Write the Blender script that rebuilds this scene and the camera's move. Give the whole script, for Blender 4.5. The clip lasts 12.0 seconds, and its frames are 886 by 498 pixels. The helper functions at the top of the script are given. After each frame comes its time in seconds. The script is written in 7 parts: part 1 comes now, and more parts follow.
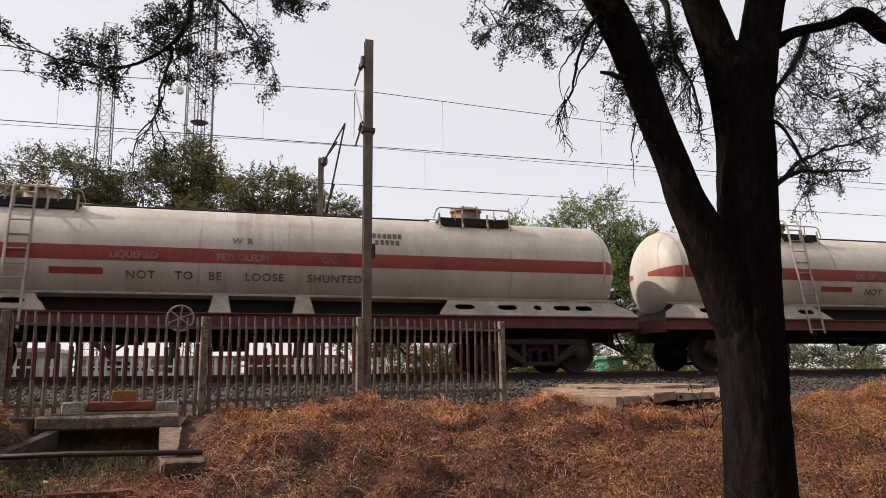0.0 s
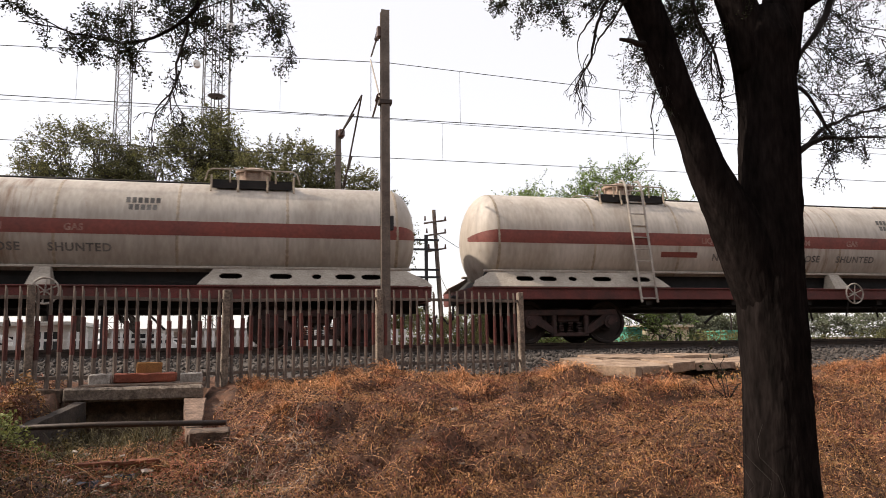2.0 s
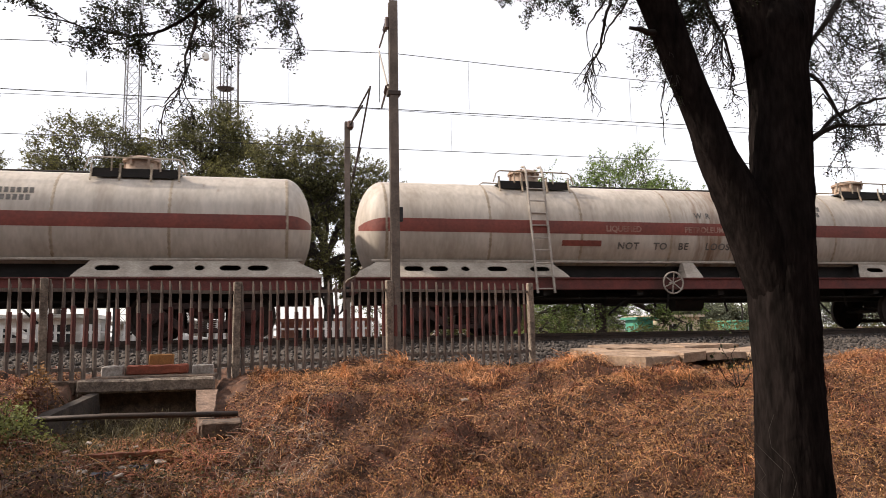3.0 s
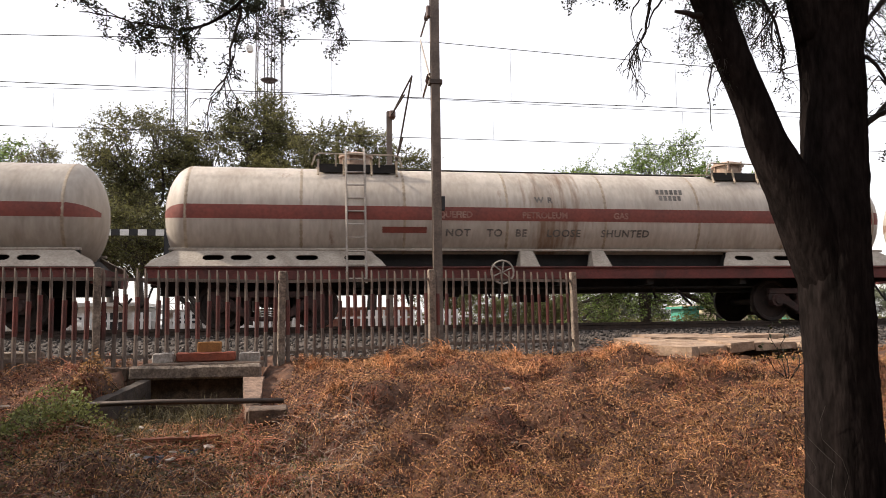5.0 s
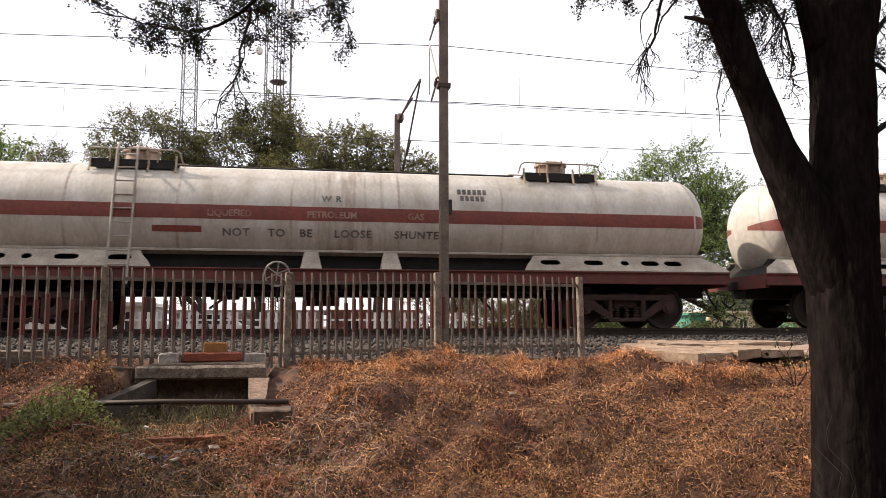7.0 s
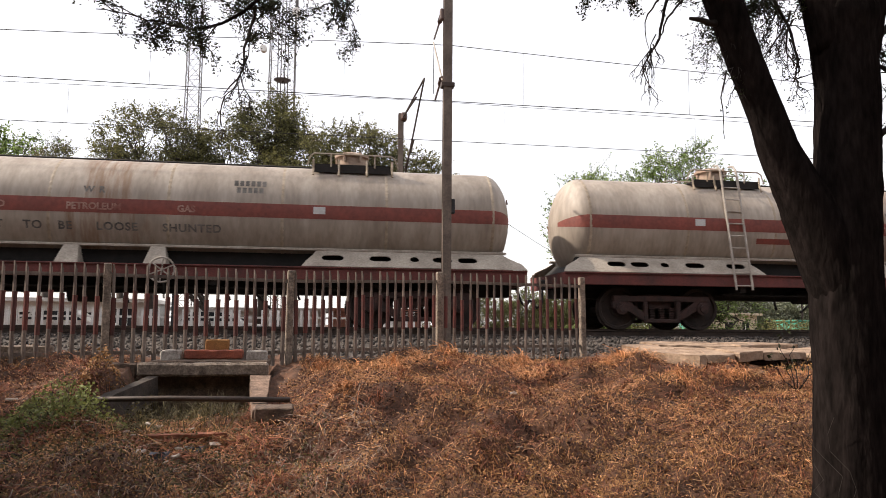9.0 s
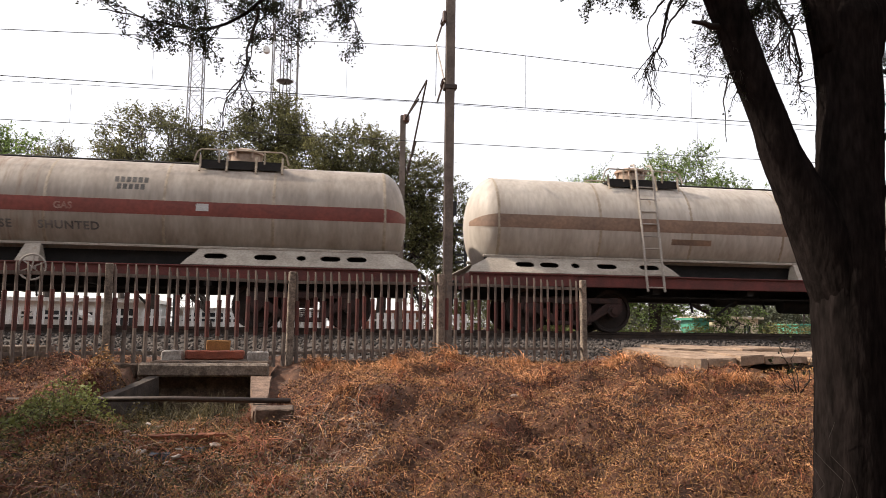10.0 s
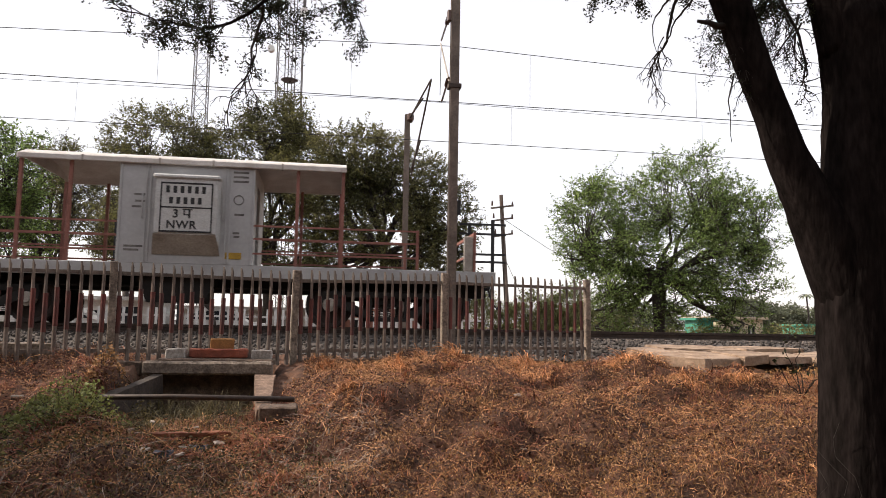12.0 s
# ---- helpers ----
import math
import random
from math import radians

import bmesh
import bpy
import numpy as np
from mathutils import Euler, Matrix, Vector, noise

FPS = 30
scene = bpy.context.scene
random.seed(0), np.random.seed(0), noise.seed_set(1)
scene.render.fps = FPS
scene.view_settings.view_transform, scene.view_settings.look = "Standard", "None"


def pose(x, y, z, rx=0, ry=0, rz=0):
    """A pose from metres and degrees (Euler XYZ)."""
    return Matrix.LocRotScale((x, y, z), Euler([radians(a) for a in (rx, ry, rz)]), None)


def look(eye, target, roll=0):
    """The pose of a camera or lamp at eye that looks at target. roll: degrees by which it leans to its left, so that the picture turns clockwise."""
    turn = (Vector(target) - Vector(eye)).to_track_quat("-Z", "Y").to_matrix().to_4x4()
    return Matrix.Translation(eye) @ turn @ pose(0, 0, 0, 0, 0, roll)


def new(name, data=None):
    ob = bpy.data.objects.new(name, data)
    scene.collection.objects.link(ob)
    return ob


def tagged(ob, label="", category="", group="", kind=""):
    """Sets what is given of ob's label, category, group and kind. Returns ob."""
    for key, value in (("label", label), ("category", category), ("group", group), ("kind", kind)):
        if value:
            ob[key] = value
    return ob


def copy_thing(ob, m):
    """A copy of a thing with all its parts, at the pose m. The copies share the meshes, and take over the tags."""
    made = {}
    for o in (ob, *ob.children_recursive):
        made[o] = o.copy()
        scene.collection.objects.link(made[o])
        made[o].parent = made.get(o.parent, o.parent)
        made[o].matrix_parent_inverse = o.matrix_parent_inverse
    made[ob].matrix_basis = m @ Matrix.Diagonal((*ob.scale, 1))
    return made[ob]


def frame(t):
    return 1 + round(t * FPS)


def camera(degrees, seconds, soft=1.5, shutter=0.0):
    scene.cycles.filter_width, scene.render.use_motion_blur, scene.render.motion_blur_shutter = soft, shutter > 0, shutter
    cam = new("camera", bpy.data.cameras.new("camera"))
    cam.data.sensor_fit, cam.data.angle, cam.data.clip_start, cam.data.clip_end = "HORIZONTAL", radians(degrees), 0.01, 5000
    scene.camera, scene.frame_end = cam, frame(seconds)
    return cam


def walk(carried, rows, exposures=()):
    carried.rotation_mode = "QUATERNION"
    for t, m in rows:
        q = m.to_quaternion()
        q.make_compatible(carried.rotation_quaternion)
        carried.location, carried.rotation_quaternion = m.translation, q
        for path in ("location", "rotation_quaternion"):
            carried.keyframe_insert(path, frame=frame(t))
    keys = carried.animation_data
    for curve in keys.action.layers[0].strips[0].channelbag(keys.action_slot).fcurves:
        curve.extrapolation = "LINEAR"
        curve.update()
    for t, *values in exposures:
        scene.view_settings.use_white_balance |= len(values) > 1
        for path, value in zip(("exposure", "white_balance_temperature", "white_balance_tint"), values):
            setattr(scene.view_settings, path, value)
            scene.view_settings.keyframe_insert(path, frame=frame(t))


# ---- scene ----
# camera: held in the hand on the ground beside the line, turning a little
cam = camera(62.0, 12.0, soft=0.5, shutter=0.04)
PATH = [
    (0.0, pose(0.0, 0.004, 1.6, 99.376, 0.486, -15.409)),
    (0.5, pose(0.0, 0.004, 1.6, 98.447, 0.434, -15.417)),
    (1.0, pose(0.0, 0.004, 1.6, 98.103, 0.564, -15.532)),
    (1.5, pose(0.0, 0.004, 1.6, 97.426, 0.271, -14.487)),
    (2.0, pose(0.0, 0.004, 1.6, 97.186, 0.752, -13.936)),
    (2.5, pose(0.0, 0.004, 1.6, 96.586, 1.191, -13.313)),
    (3.0, pose(0.0, 0.004, 1.6, 96.500, 0.978, -13.162)),
    (5.0, pose(0.0, 0.004, 1.6, 95.701, 0.815, -9.889)),
    (5.5, pose(0.0, 0.004, 1.6, 95.473, 0.519, -8.761)),
    (6.0, pose(0.0, 0.004, 1.6, 95.396, 0.592, -8.773)),
    (6.5, pose(0.0, 0.004, 1.6, 95.891, 0.370, -8.967)),
    (7.0, pose(0.0, 0.004, 1.6, 95.965, 0.108, -9.449)),
    (9.0, pose(0.0, 0.004, 1.6, 95.913, -0.411, -9.308)),
    (9.5, pose(0.0, 0.004, 1.6, 95.933, -0.768, -9.145)),
    (10.0, pose(0.0, 0.004, 1.6, 96.064, -0.745, -9.233)),
    (10.5, pose(0.0, 0.004, 1.6, 96.314, -0.739, -9.250)),
    (11.0, pose(0.0, 0.004, 1.6, 96.440, -0.953, -9.367)),
    (11.5, pose(0.0, 0.004, 1.6, 96.191, -0.810, -9.204)),
    (12.0, pose(0.0, 0.004, 1.6, 95.993, -0.955, -8.947)),
]
walk(cam, PATH, [(t, stops, 6900, 14) for t, stops in ((0.0, 0.33), (1.0, 0.44), (1.5, 0.56), (2.5, 0.72), (6.0, 0.87), (9.0, 0.86), (12.0, 0.70))])

# the line runs along x; rails at RAIL_Z
TRACK_Y, TRACK2_Y, RAIL_Z = 17.6, 22.3, 1.53

# ---------- light ----------
SUN_WAY = Vector((-1.0, 0.22, 0.85)).normalized()
world = bpy.data.worlds.new("sky")
scene.world = world
world.use_nodes = True
wn = world.node_tree
wn.nodes.clear()
sky = wn.nodes.new("ShaderNodeTexSky")
sky.sky_type, sky.sun_disc = "NISHITA", False
sky.sun_elevation = math.asin(SUN_WAY.z)
sky.sun_rotation = math.atan2(SUN_WAY.x, SUN_WAY.y)
sky.air_density, sky.dust_density, sky.ozone_density = 1.0, 2.0, 1.0
# thin haze whitens the whole sky
haze = wn.nodes.new("ShaderNodeMix")
haze.data_type = "RGBA"
haze.inputs["Factor"].default_value = 0.66
haze.inputs["B"].default_value = (6.15, 6.2, 6.35, 1)
w_bg = wn.nodes.new("ShaderNodeBackground")
w_bg.inputs["Strength"].default_value = 0.13
w_out = wn.nodes.new("ShaderNodeOutputWorld")
wn.links.new(sky.outputs[0], haze.inputs["A"])
wn.links.new(haze.outputs["Result"], w_bg.inputs["Color"])
wn.links.new(w_bg.outputs[0], w_out.inputs["Surface"])
sun_data = bpy.data.lights.new("sun", "SUN")
sun_data.energy, sun_data.angle, sun_data.color = 3.25, radians(0.8), (1.0, 0.93, 0.82)
sun = new("sun", sun_data)
sun.matrix_world = look(SUN_WAY * 60, (0, 0, 0))


# ---------- materials ----------
def material(name, base, dark=None, scale=6.0, rough=0.8, metal=0.0, bump=0.2, fine=60.0, rust=None, rust_amount=0.0,
             stretch=(1, 1, 1), per_object=0.0, per_island=0.0, sheen=0.5, translucent=0.0, grain=0.5, drip=0.0):
    m = bpy.data.materials.new(name)
    m.use_nodes = True
    nt = m.node_tree
    n, l = nt.nodes, nt.links
    bsdf = n["Principled BSDF"]
    tc = n.new("ShaderNodeTexCoord")
    mp = n.new("ShaderNodeMapping")
    mp.inputs["Scale"].default_value = stretch
    l.new(tc.outputs["Object"], mp.inputs["Vector"])
    info = n.new("ShaderNodeObjectInfo")
    off = n.new("ShaderNodeVectorMath")
    off.operation = "MULTIPLY_ADD"
    l.new(info.outputs["Random"], off.inputs[0])
    off.inputs[1].default_value = (37, 19, 23)
    l.new(mp.outputs[0], off.inputs[2])
    big = n.new("ShaderNodeTexNoise")
    big.inputs["Scale"].default_value, big.inputs["Detail"].default_value, big.inputs["Roughness"].default_value = scale, 6, 0.62
    small = n.new("ShaderNodeTexNoise")
    small.inputs["Scale"].default_value, small.inputs["Detail"].default_value = fine, 4
    l.new(off.outputs[0], big.inputs["Vector"])
    l.new(off.outputs[0], small.inputs["Vector"])
    dark = dark or tuple(c * 0.6 for c in base)
    ramp = n.new("ShaderNodeValToRGB")
    ramp.color_ramp.elements[0].position, ramp.color_ramp.elements[1].position = 0.33, 0.66
    ramp.color_ramp.elements[0].color, ramp.color_ramp.elements[1].color = (*dark, 1), (*base, 1)
    l.new(big.outputs["Fac"], ramp.inputs[0])
    mul = n.new("ShaderNodeMix")
    mul.data_type, mul.blend_type = "RGBA", "MULTIPLY"
    mul.inputs["Factor"].default_value = grain
    l.new(ramp.outputs[0], mul.inputs["A"])
    gr = n.new("ShaderNodeMapRange")
    gr.inputs["From Min"].default_value, gr.inputs["From Max"].default_value = 0.3, 0.7
    gr.inputs["To Min"].default_value, gr.inputs["To Max"].default_value = 0.55, 1.25
    l.new(small.outputs["Fac"], gr.inputs["Value"])
    l.new(gr.outputs[0], mul.inputs["B"])
    col = mul.outputs["Result"]
    if rust:
        rn = n.new("ShaderNodeTexNoise")
        rn.inputs["Scale"].default_value, rn.inputs["Detail"].default_value, rn.inputs["Roughness"].default_value = scale * 0.8, 8, 0.7
        l.new(off.outputs[0], rn.inputs["Vector"])
        rr = n.new("ShaderNodeMapRange")
        rr.inputs["From Min"].default_value, rr.inputs["From Max"].default_value = 0.68 - rust_amount, 0.78 - rust_amount
        l.new(rn.outputs["Fac"], rr.inputs["Value"])
        rm = n.new("ShaderNodeMix")
        rm.data_type = "RGBA"
        l.new(rr.outputs[0], rm.inputs["Factor"])
        l.new(col, rm.inputs["A"])
        rm.inputs["B"].default_value = (*rust, 1)
        col = rm.outputs["Result"]
    if drip:
        # rusty runs below the filling hatch at the middle of the tank
        sx = n.new("ShaderNodeSeparateXYZ")
        l.new(tc.outputs["Object"], sx.inputs[0])
        ab = n.new("ShaderNodeMath")
        ab.operation = "ABSOLUTE"
        l.new(sx.outputs["X"], ab.inputs[0])
        fall = n.new("ShaderNodeMapRange")
        fall.inputs["From Min"].default_value, fall.inputs["From Max"].default_value = 0.25, 1.9
        fall.inputs["To Min"].default_value, fall.inputs["To Max"].default_value = 0.18, -0.12
        l.new(ab.outputs[0], fall.inputs["Value"])
        mp2 = n.new("ShaderNodeMapping")
        mp2.inputs["Scale"].default_value = (3.5, 0.4, 0.4)
        l.new(tc.outputs["Object"], mp2.inputs["Vector"])
        of2 = n.new("ShaderNodeVectorMath")
        of2.operation = "MULTIPLY_ADD"
        l.new(info.outputs["Random"], of2.inputs[0])
        of2.inputs[1].default_value = (41, 13, 29)
        l.new(mp2.outputs[0], of2.inputs[2])
        dn = n.new("ShaderNodeTexNoise")
        dn.inputs["Scale"].default_value, dn.inputs["Detail"].default_value, dn.inputs["Roughness"].default_value = 1.6, 7, 0.65
        l.new(of2.outputs[0], dn.inputs["Vector"])
        ad = n.new("ShaderNodeMath")
        l.new(dn.outputs["Fac"], ad.inputs[0])
        l.new(fall.outputs[0], ad.inputs[1])
        dm = n.new("ShaderNodeMapRange")
        dm.inputs["From Min"].default_value, dm.inputs["From Max"].default_value = 0.60, 0.78
        dm.inputs["To Max"].default_value = drip
        l.new(ad.outputs[0], dm.inputs["Value"])
        dx = n.new("ShaderNodeMix")
        dx.data_type = "RGBA"
        l.new(dm.outputs[0], dx.inputs["Factor"])
        l.new(col, dx.inputs["A"])
        dx.inputs["B"].default_value = (0.15, 0.075, 0.035, 1)
        col = dx.outputs["Result"]
    for source, amount in ((info.outputs["Random"], per_object), (None, per_island)):
        if amount:
            if source is None:
                source = n.new("ShaderNodeNewGeometry").outputs["Random Per Island"]
            hv = n.new("ShaderNodeMapRange")
            hv.inputs["To Min"].default_value, hv.inputs["To Max"].default_value = 1 - amount, 1 + amount
            l.new(source, hv.inputs["Value"])
            hs = n.new("ShaderNodeHueSaturation")
            l.new(hv.outputs[0], hs.inputs["Value"])
            l.new(col, hs.inputs["Color"])
            col = hs.outputs[0]
    l.new(col, bsdf.inputs["Base Color"])
    bsdf.inputs["Roughness"].default_value, bsdf.inputs["Metallic"].default_value = rough, metal
    bsdf.inputs["Specular IOR Level"].default_value = sheen
    if bump:
        bp = n.new("ShaderNodeBump")
        bp.inputs["Strength"].default_value, bp.inputs["Distance"].default_value = bump, 0.01
        l.new(small.outputs["Fac"], bp.inputs["Height"])
        l.new(bp.outputs[0], bsdf.inputs["Normal"])
    if translucent:
        tr = n.new("ShaderNodeBsdfTranslucent")
        l.new(col, tr.inputs["Color"])
        mx = n.new("ShaderNodeMixShader")
        mx.inputs[0].default_value = translucent
        l.new(bsdf.outputs[0], mx.inputs[1])
        l.new(tr.outputs[0], mx.inputs[2])
        l.new(mx.outputs[0], n["Material Output"].inputs["Surface"])
    return m


M = {
    "tank_clean": material("tank_clean", (0.56, 0.51, 0.45), (0.43, 0.37, 0.30), 0.9, 0.5, bump=0.04, fine=9, rust=(0.24, 0.13, 0.07), rust_amount=-0.035, stretch=(1.3, 1, 0.35), grain=0.18, drip=0.35),
    "tank_dirty": material("tank_dirty", (0.46, 0.41, 0.355), (0.33, 0.28, 0.23), 1.0, 0.6, bump=0.1, fine=8, rust=(0.16, 0.08, 0.04), rust_amount=0.03, stretch=(1.6, 1, 0.28), per_object=0.12, grain=0.25, drip=0.8),
    "tank_grimy": material("tank_grimy", (0.35, 0.30, 0.25), (0.215, 0.175, 0.14), 1.0, 0.6, bump=0.1, fine=8, rust=(0.16, 0.08, 0.04), rust_amount=0.03, stretch=(1.6, 1, 0.28), per_object=0.12, grain=0.25, drip=0.8),
    "tank_white": material("tank_white", (0.56, 0.525, 0.48), (0.39, 0.345, 0.29), 1.0, 0.55, bump=0.08, fine=9, rust=(0.2, 0.1, 0.055), rust_amount=0.0, stretch=(1.8, 1, 0.9), grain=0.3, drip=0.5),
    "seam": material("seam", (0.40, 0.33, 0.25), (0.25, 0.19, 0.13), 1.5, 0.65, bump=0.1, fine=12, rust=(0.17, 0.085, 0.04), rust_amount=0.08),
    "stripe_red": material("stripe_red", (0.33, 0.055, 0.03), (0.22, 0.04, 0.024), 1.5, 0.6, bump=0.05, fine=14),
    "stripe_dull": material("stripe_dull", (0.23, 0.052, 0.036), (0.15, 0.04, 0.03), 1.2, 0.65, bump=0.05, fine=14),
    "stripe_brown": material("stripe_brown", (0.27, 0.165, 0.11), (0.17, 0.11, 0.08), 1.2, 0.7, bump=0.05, fine=14),
    "skirt": material("skirt", (0.42, 0.37, 0.31), (0.26, 0.22, 0.18), 2.2, 0.75, bump=0.15, fine=25, rust=(0.2, 0.11, 0.06), rust_amount=0.02),
    "sole": material("sole", (0.16, 0.036, 0.03), (0.075, 0.025, 0.021), 2.0, 0.75, bump=0.15, fine=30, rust=(0.09, 0.045, 0.03), rust_amount=0.05),
    "under": material("under", (0.02, 0.016, 0.014), (0.009, 0.008, 0.007), 4, 0.85, bump=0.3, fine=30),
    "bogie": material("bogie", (0.062, 0.027, 0.022), (0.022, 0.014, 0.012), 5, 0.85, bump=0.3, fine=40),
    "wheel": material("wheel", (0.045, 0.028, 0.023), (0.02, 0.015, 0.013), 5, 0.8, 0.1, bump=0.2),
    "dome": material("dome", (0.42, 0.31, 0.235), (0.26, 0.17, 0.12), 3, 0.7, bump=0.1, rust=(0.19, 0.08, 0.045), rust_amount=0.06),
    "rail_grey": material("rail_grey", (0.42, 0.38, 0.33), (0.26, 0.22, 0.19), 4, 0.7, bump=0.1),
    "stencil": material("stencil", (0.075, 0.07, 0.065), (0.2, 0.185, 0.17), 3.0, 0.8, bump=0, fine=18),
    "stencil_pale": material("stencil_pale", (0.40, 0.26, 0.21), (0.22, 0.08, 0.06), 3, 0.8, bump=0, fine=18),
    "boxn_blue": material("boxn_blue", (0.085, 0.18, 0.25), (0.035, 0.07, 0.10), 2.4, 0.65, bump=0.35, fine=10, rust=(0.11, 0.065, 0.045), rust_amount=0.06),
    "boxn_edge": material("boxn_edge", (0.11, 0.20, 0.255), (0.05, 0.09, 0.12), 4.0, 0.65, bump=0.15, fine=14, rust=(0.12, 0.065, 0.045), rust_amount=0.055),
    "boxn_door": material("boxn_door", (0.20, 0.10, 0.07), (0.11, 0.065, 0.05), 1.8, 0.8, bump=0.3, fine=12),
    "boxn_door_green": material("boxn_door_green", (0.115, 0.125, 0.10), (0.075, 0.085, 0.07), 1.8, 0.8, bump=0.3, fine=12, rust=(0.17, 0.085, 0.05), rust_amount=0.03),
    "weed_far": material("weed_far", (0.27, 0.27, 0.10), (0.13, 0.14, 0.05), 0.8, 0.8, bump=0, per_island=0.5, translucent=0.3),
    "van_grey": material("van_grey", (0.43, 0.425, 0.42), (0.34, 0.335, 0.33), 1.8, 0.5, 0.1, bump=0.08, fine=15, grain=0.15, rust=(0.3, 0.22, 0.17), rust_amount=-0.02),
    "van_white": material("van_white", (0.62, 0.59, 0.56), (0.46, 0.41, 0.37), 2, 0.6, bump=0.1),
    "van_rail": material("van_rail", (0.30, 0.12, 0.09), (0.2, 0.08, 0.06), 4, 0.7, bump=0.1),
    "van_panel": material("van_panel", (0.55, 0.55, 0.54), (0.44, 0.43, 0.41), 3, 0.6, bump=0.05),
    "yellow": material("yellow", (0.5, 0.3, 0.03), None, 6, 0.7),
    "black": material("black", (0.02, 0.02, 0.022), (0.012, 0.012, 0.013), 5, 0.7, bump=0.1),
    "steel_rail": material("steel_rail", (0.075, 0.05, 0.038), (0.04, 0.03, 0.025), 8, 0.6, 0.4, bump=0.2),
    "concrete": material("concrete", (0.29, 0.23, 0.18), (0.11, 0.083, 0.065), 9, 0.9, bump=0.9, fine=32, grain=1.0),
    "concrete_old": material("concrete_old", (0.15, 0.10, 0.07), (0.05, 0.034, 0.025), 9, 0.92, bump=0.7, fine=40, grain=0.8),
    "mast": material("mast", (0.20, 0.155, 0.125), (0.105, 0.08, 0.064), 2.5, 0.75, 0.1, bump=0.15, fine=30),
    "wire": material("wire", (0.05, 0.047, 0.045), None, 5, 0.6, 0.5, bump=0),
    "insulator": material("insulator", (0.10, 0.045, 0.03), None, 5, 0.35, bump=0),
    "brick_red": material("brick_red", (0.33, 0.085, 0.045), (0.19, 0.055, 0.035), 6, 0.85, bump=0.3, per_object=0.2),
    "brick_yellow": material("brick_yellow", (0.36, 0.17, 0.05), (0.22, 0.10, 0.035), 6, 0.85, bump=0.3),
    "soil": material("soil", (0.135, 0.06, 0.032), (0.045, 0.022, 0.013), 4.5, 0.95, bump=1.0, fine=45, grain=0.9),
    "ballast": material("ballast", (0.11, 0.09, 0.077), (0.03, 0.025, 0.022), 6, 0.9, bump=0.6, fine=30, per_island=0.75),
    "straw": material("straw", (0.66, 0.325, 0.145), (0.29, 0.105, 0.04), 0.9, 0.75, bump=0, per_island=0.75, translucent=0.25),
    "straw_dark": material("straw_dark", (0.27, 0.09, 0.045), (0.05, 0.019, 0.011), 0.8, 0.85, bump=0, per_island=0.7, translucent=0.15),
    "chaff": material("chaff", (0.64, 0.36, 0.18), (0.33, 0.15, 0.072), 2.0, 0.8, bump=0, per_island=0.5, translucent=0.2),
    "weed": material("weed", (0.43, 0.235, 0.092), (0.16, 0.08, 0.032), 0.9, 0.8, bump=0, per_island=0.5, translucent=0.25),
    "weed_green": material("weed_green", (0.23, 0.25, 0.07), (0.09, 0.10, 0.03), 2.5, 0.7, bump=0, per_island=0.5, translucent=0.3),
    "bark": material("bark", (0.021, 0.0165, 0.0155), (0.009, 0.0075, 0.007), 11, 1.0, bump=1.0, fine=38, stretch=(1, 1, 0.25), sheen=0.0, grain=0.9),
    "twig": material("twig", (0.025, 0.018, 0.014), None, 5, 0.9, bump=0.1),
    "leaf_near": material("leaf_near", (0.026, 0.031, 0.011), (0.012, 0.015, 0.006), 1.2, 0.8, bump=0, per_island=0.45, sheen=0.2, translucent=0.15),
    "leaf_a": material("leaf_a", (0.165, 0.155, 0.055), (0.078, 0.08, 0.03), 0.35, 0.7, bump=0, per_island=0.6, translucent=0.4),
    "leaf_b": material("leaf_b", (0.215, 0.30, 0.075), (0.09, 0.14, 0.036), 0.6, 0.6, bump=0, per_island=0.8, translucent=0.4),
    "wall_white": material("wall_white", (0.74, 0.73, 0.70), (0.55, 0.53, 0.5), 0.7, 0.85, bump=0.1),
    "wall_cream": material("wall_cream", (0.62, 0.52, 0.36), (0.5, 0.42, 0.3), 0.7, 0.85, bump=0.1),
    "wall_pink": material("wall_pink", (0.55, 0.25, 0.18), (0.42, 0.2, 0.15), 0.7, 0.85, bump=0.1),
    "glass_dark": material("glass_dark", (0.03, 0.035, 0.04), None, 1, 0.15, bump=0),
    "green_shed": material("green_shed", (0.05, 0.3, 0.2), (0.04, 0.22, 0.15), 2, 0.6, bump=0.1),
    "tower": material("tower", (0.15, 0.14, 0.138), None, 2, 0.7, 0.2, bump=0),
    "wall_plain": material("wall_plain", (0.10, 0.09, 0.07), (0.06, 0.055, 0.045), 0.6, 0.95, bump=0.1),
    "paper": material("paper", (0.42, 0.36, 0.31), (0.20, 0.15, 0.12), 8, 0.8, bump=0.1),
    "flower": material("flower", (0.5, 0.03, 0.09), None, 8, 0.7, bump=0, per_island=0.3),
    "rubbish_blue": material("rubbish_blue", (0.05, 0.06, 0.09), None, 8, 0.6, bump=0.1),
}


# ---------- mesh helpers ----------
def part(name, bm, mat, parent=None, label="", smooth=False):
    me = bpy.data.meshes.new(name)
    bmesh.ops.recalc_face_normals(bm, faces=bm.faces[:])
    for fc in bm.faces:
        fc.smooth = smooth
    bm.to_mesh(me)
    bm.free()
    me.materials.append(M[mat])
    ob = new(name, me)
    ob.parent = parent
    if label:
        tagged(ob, label)
    return ob


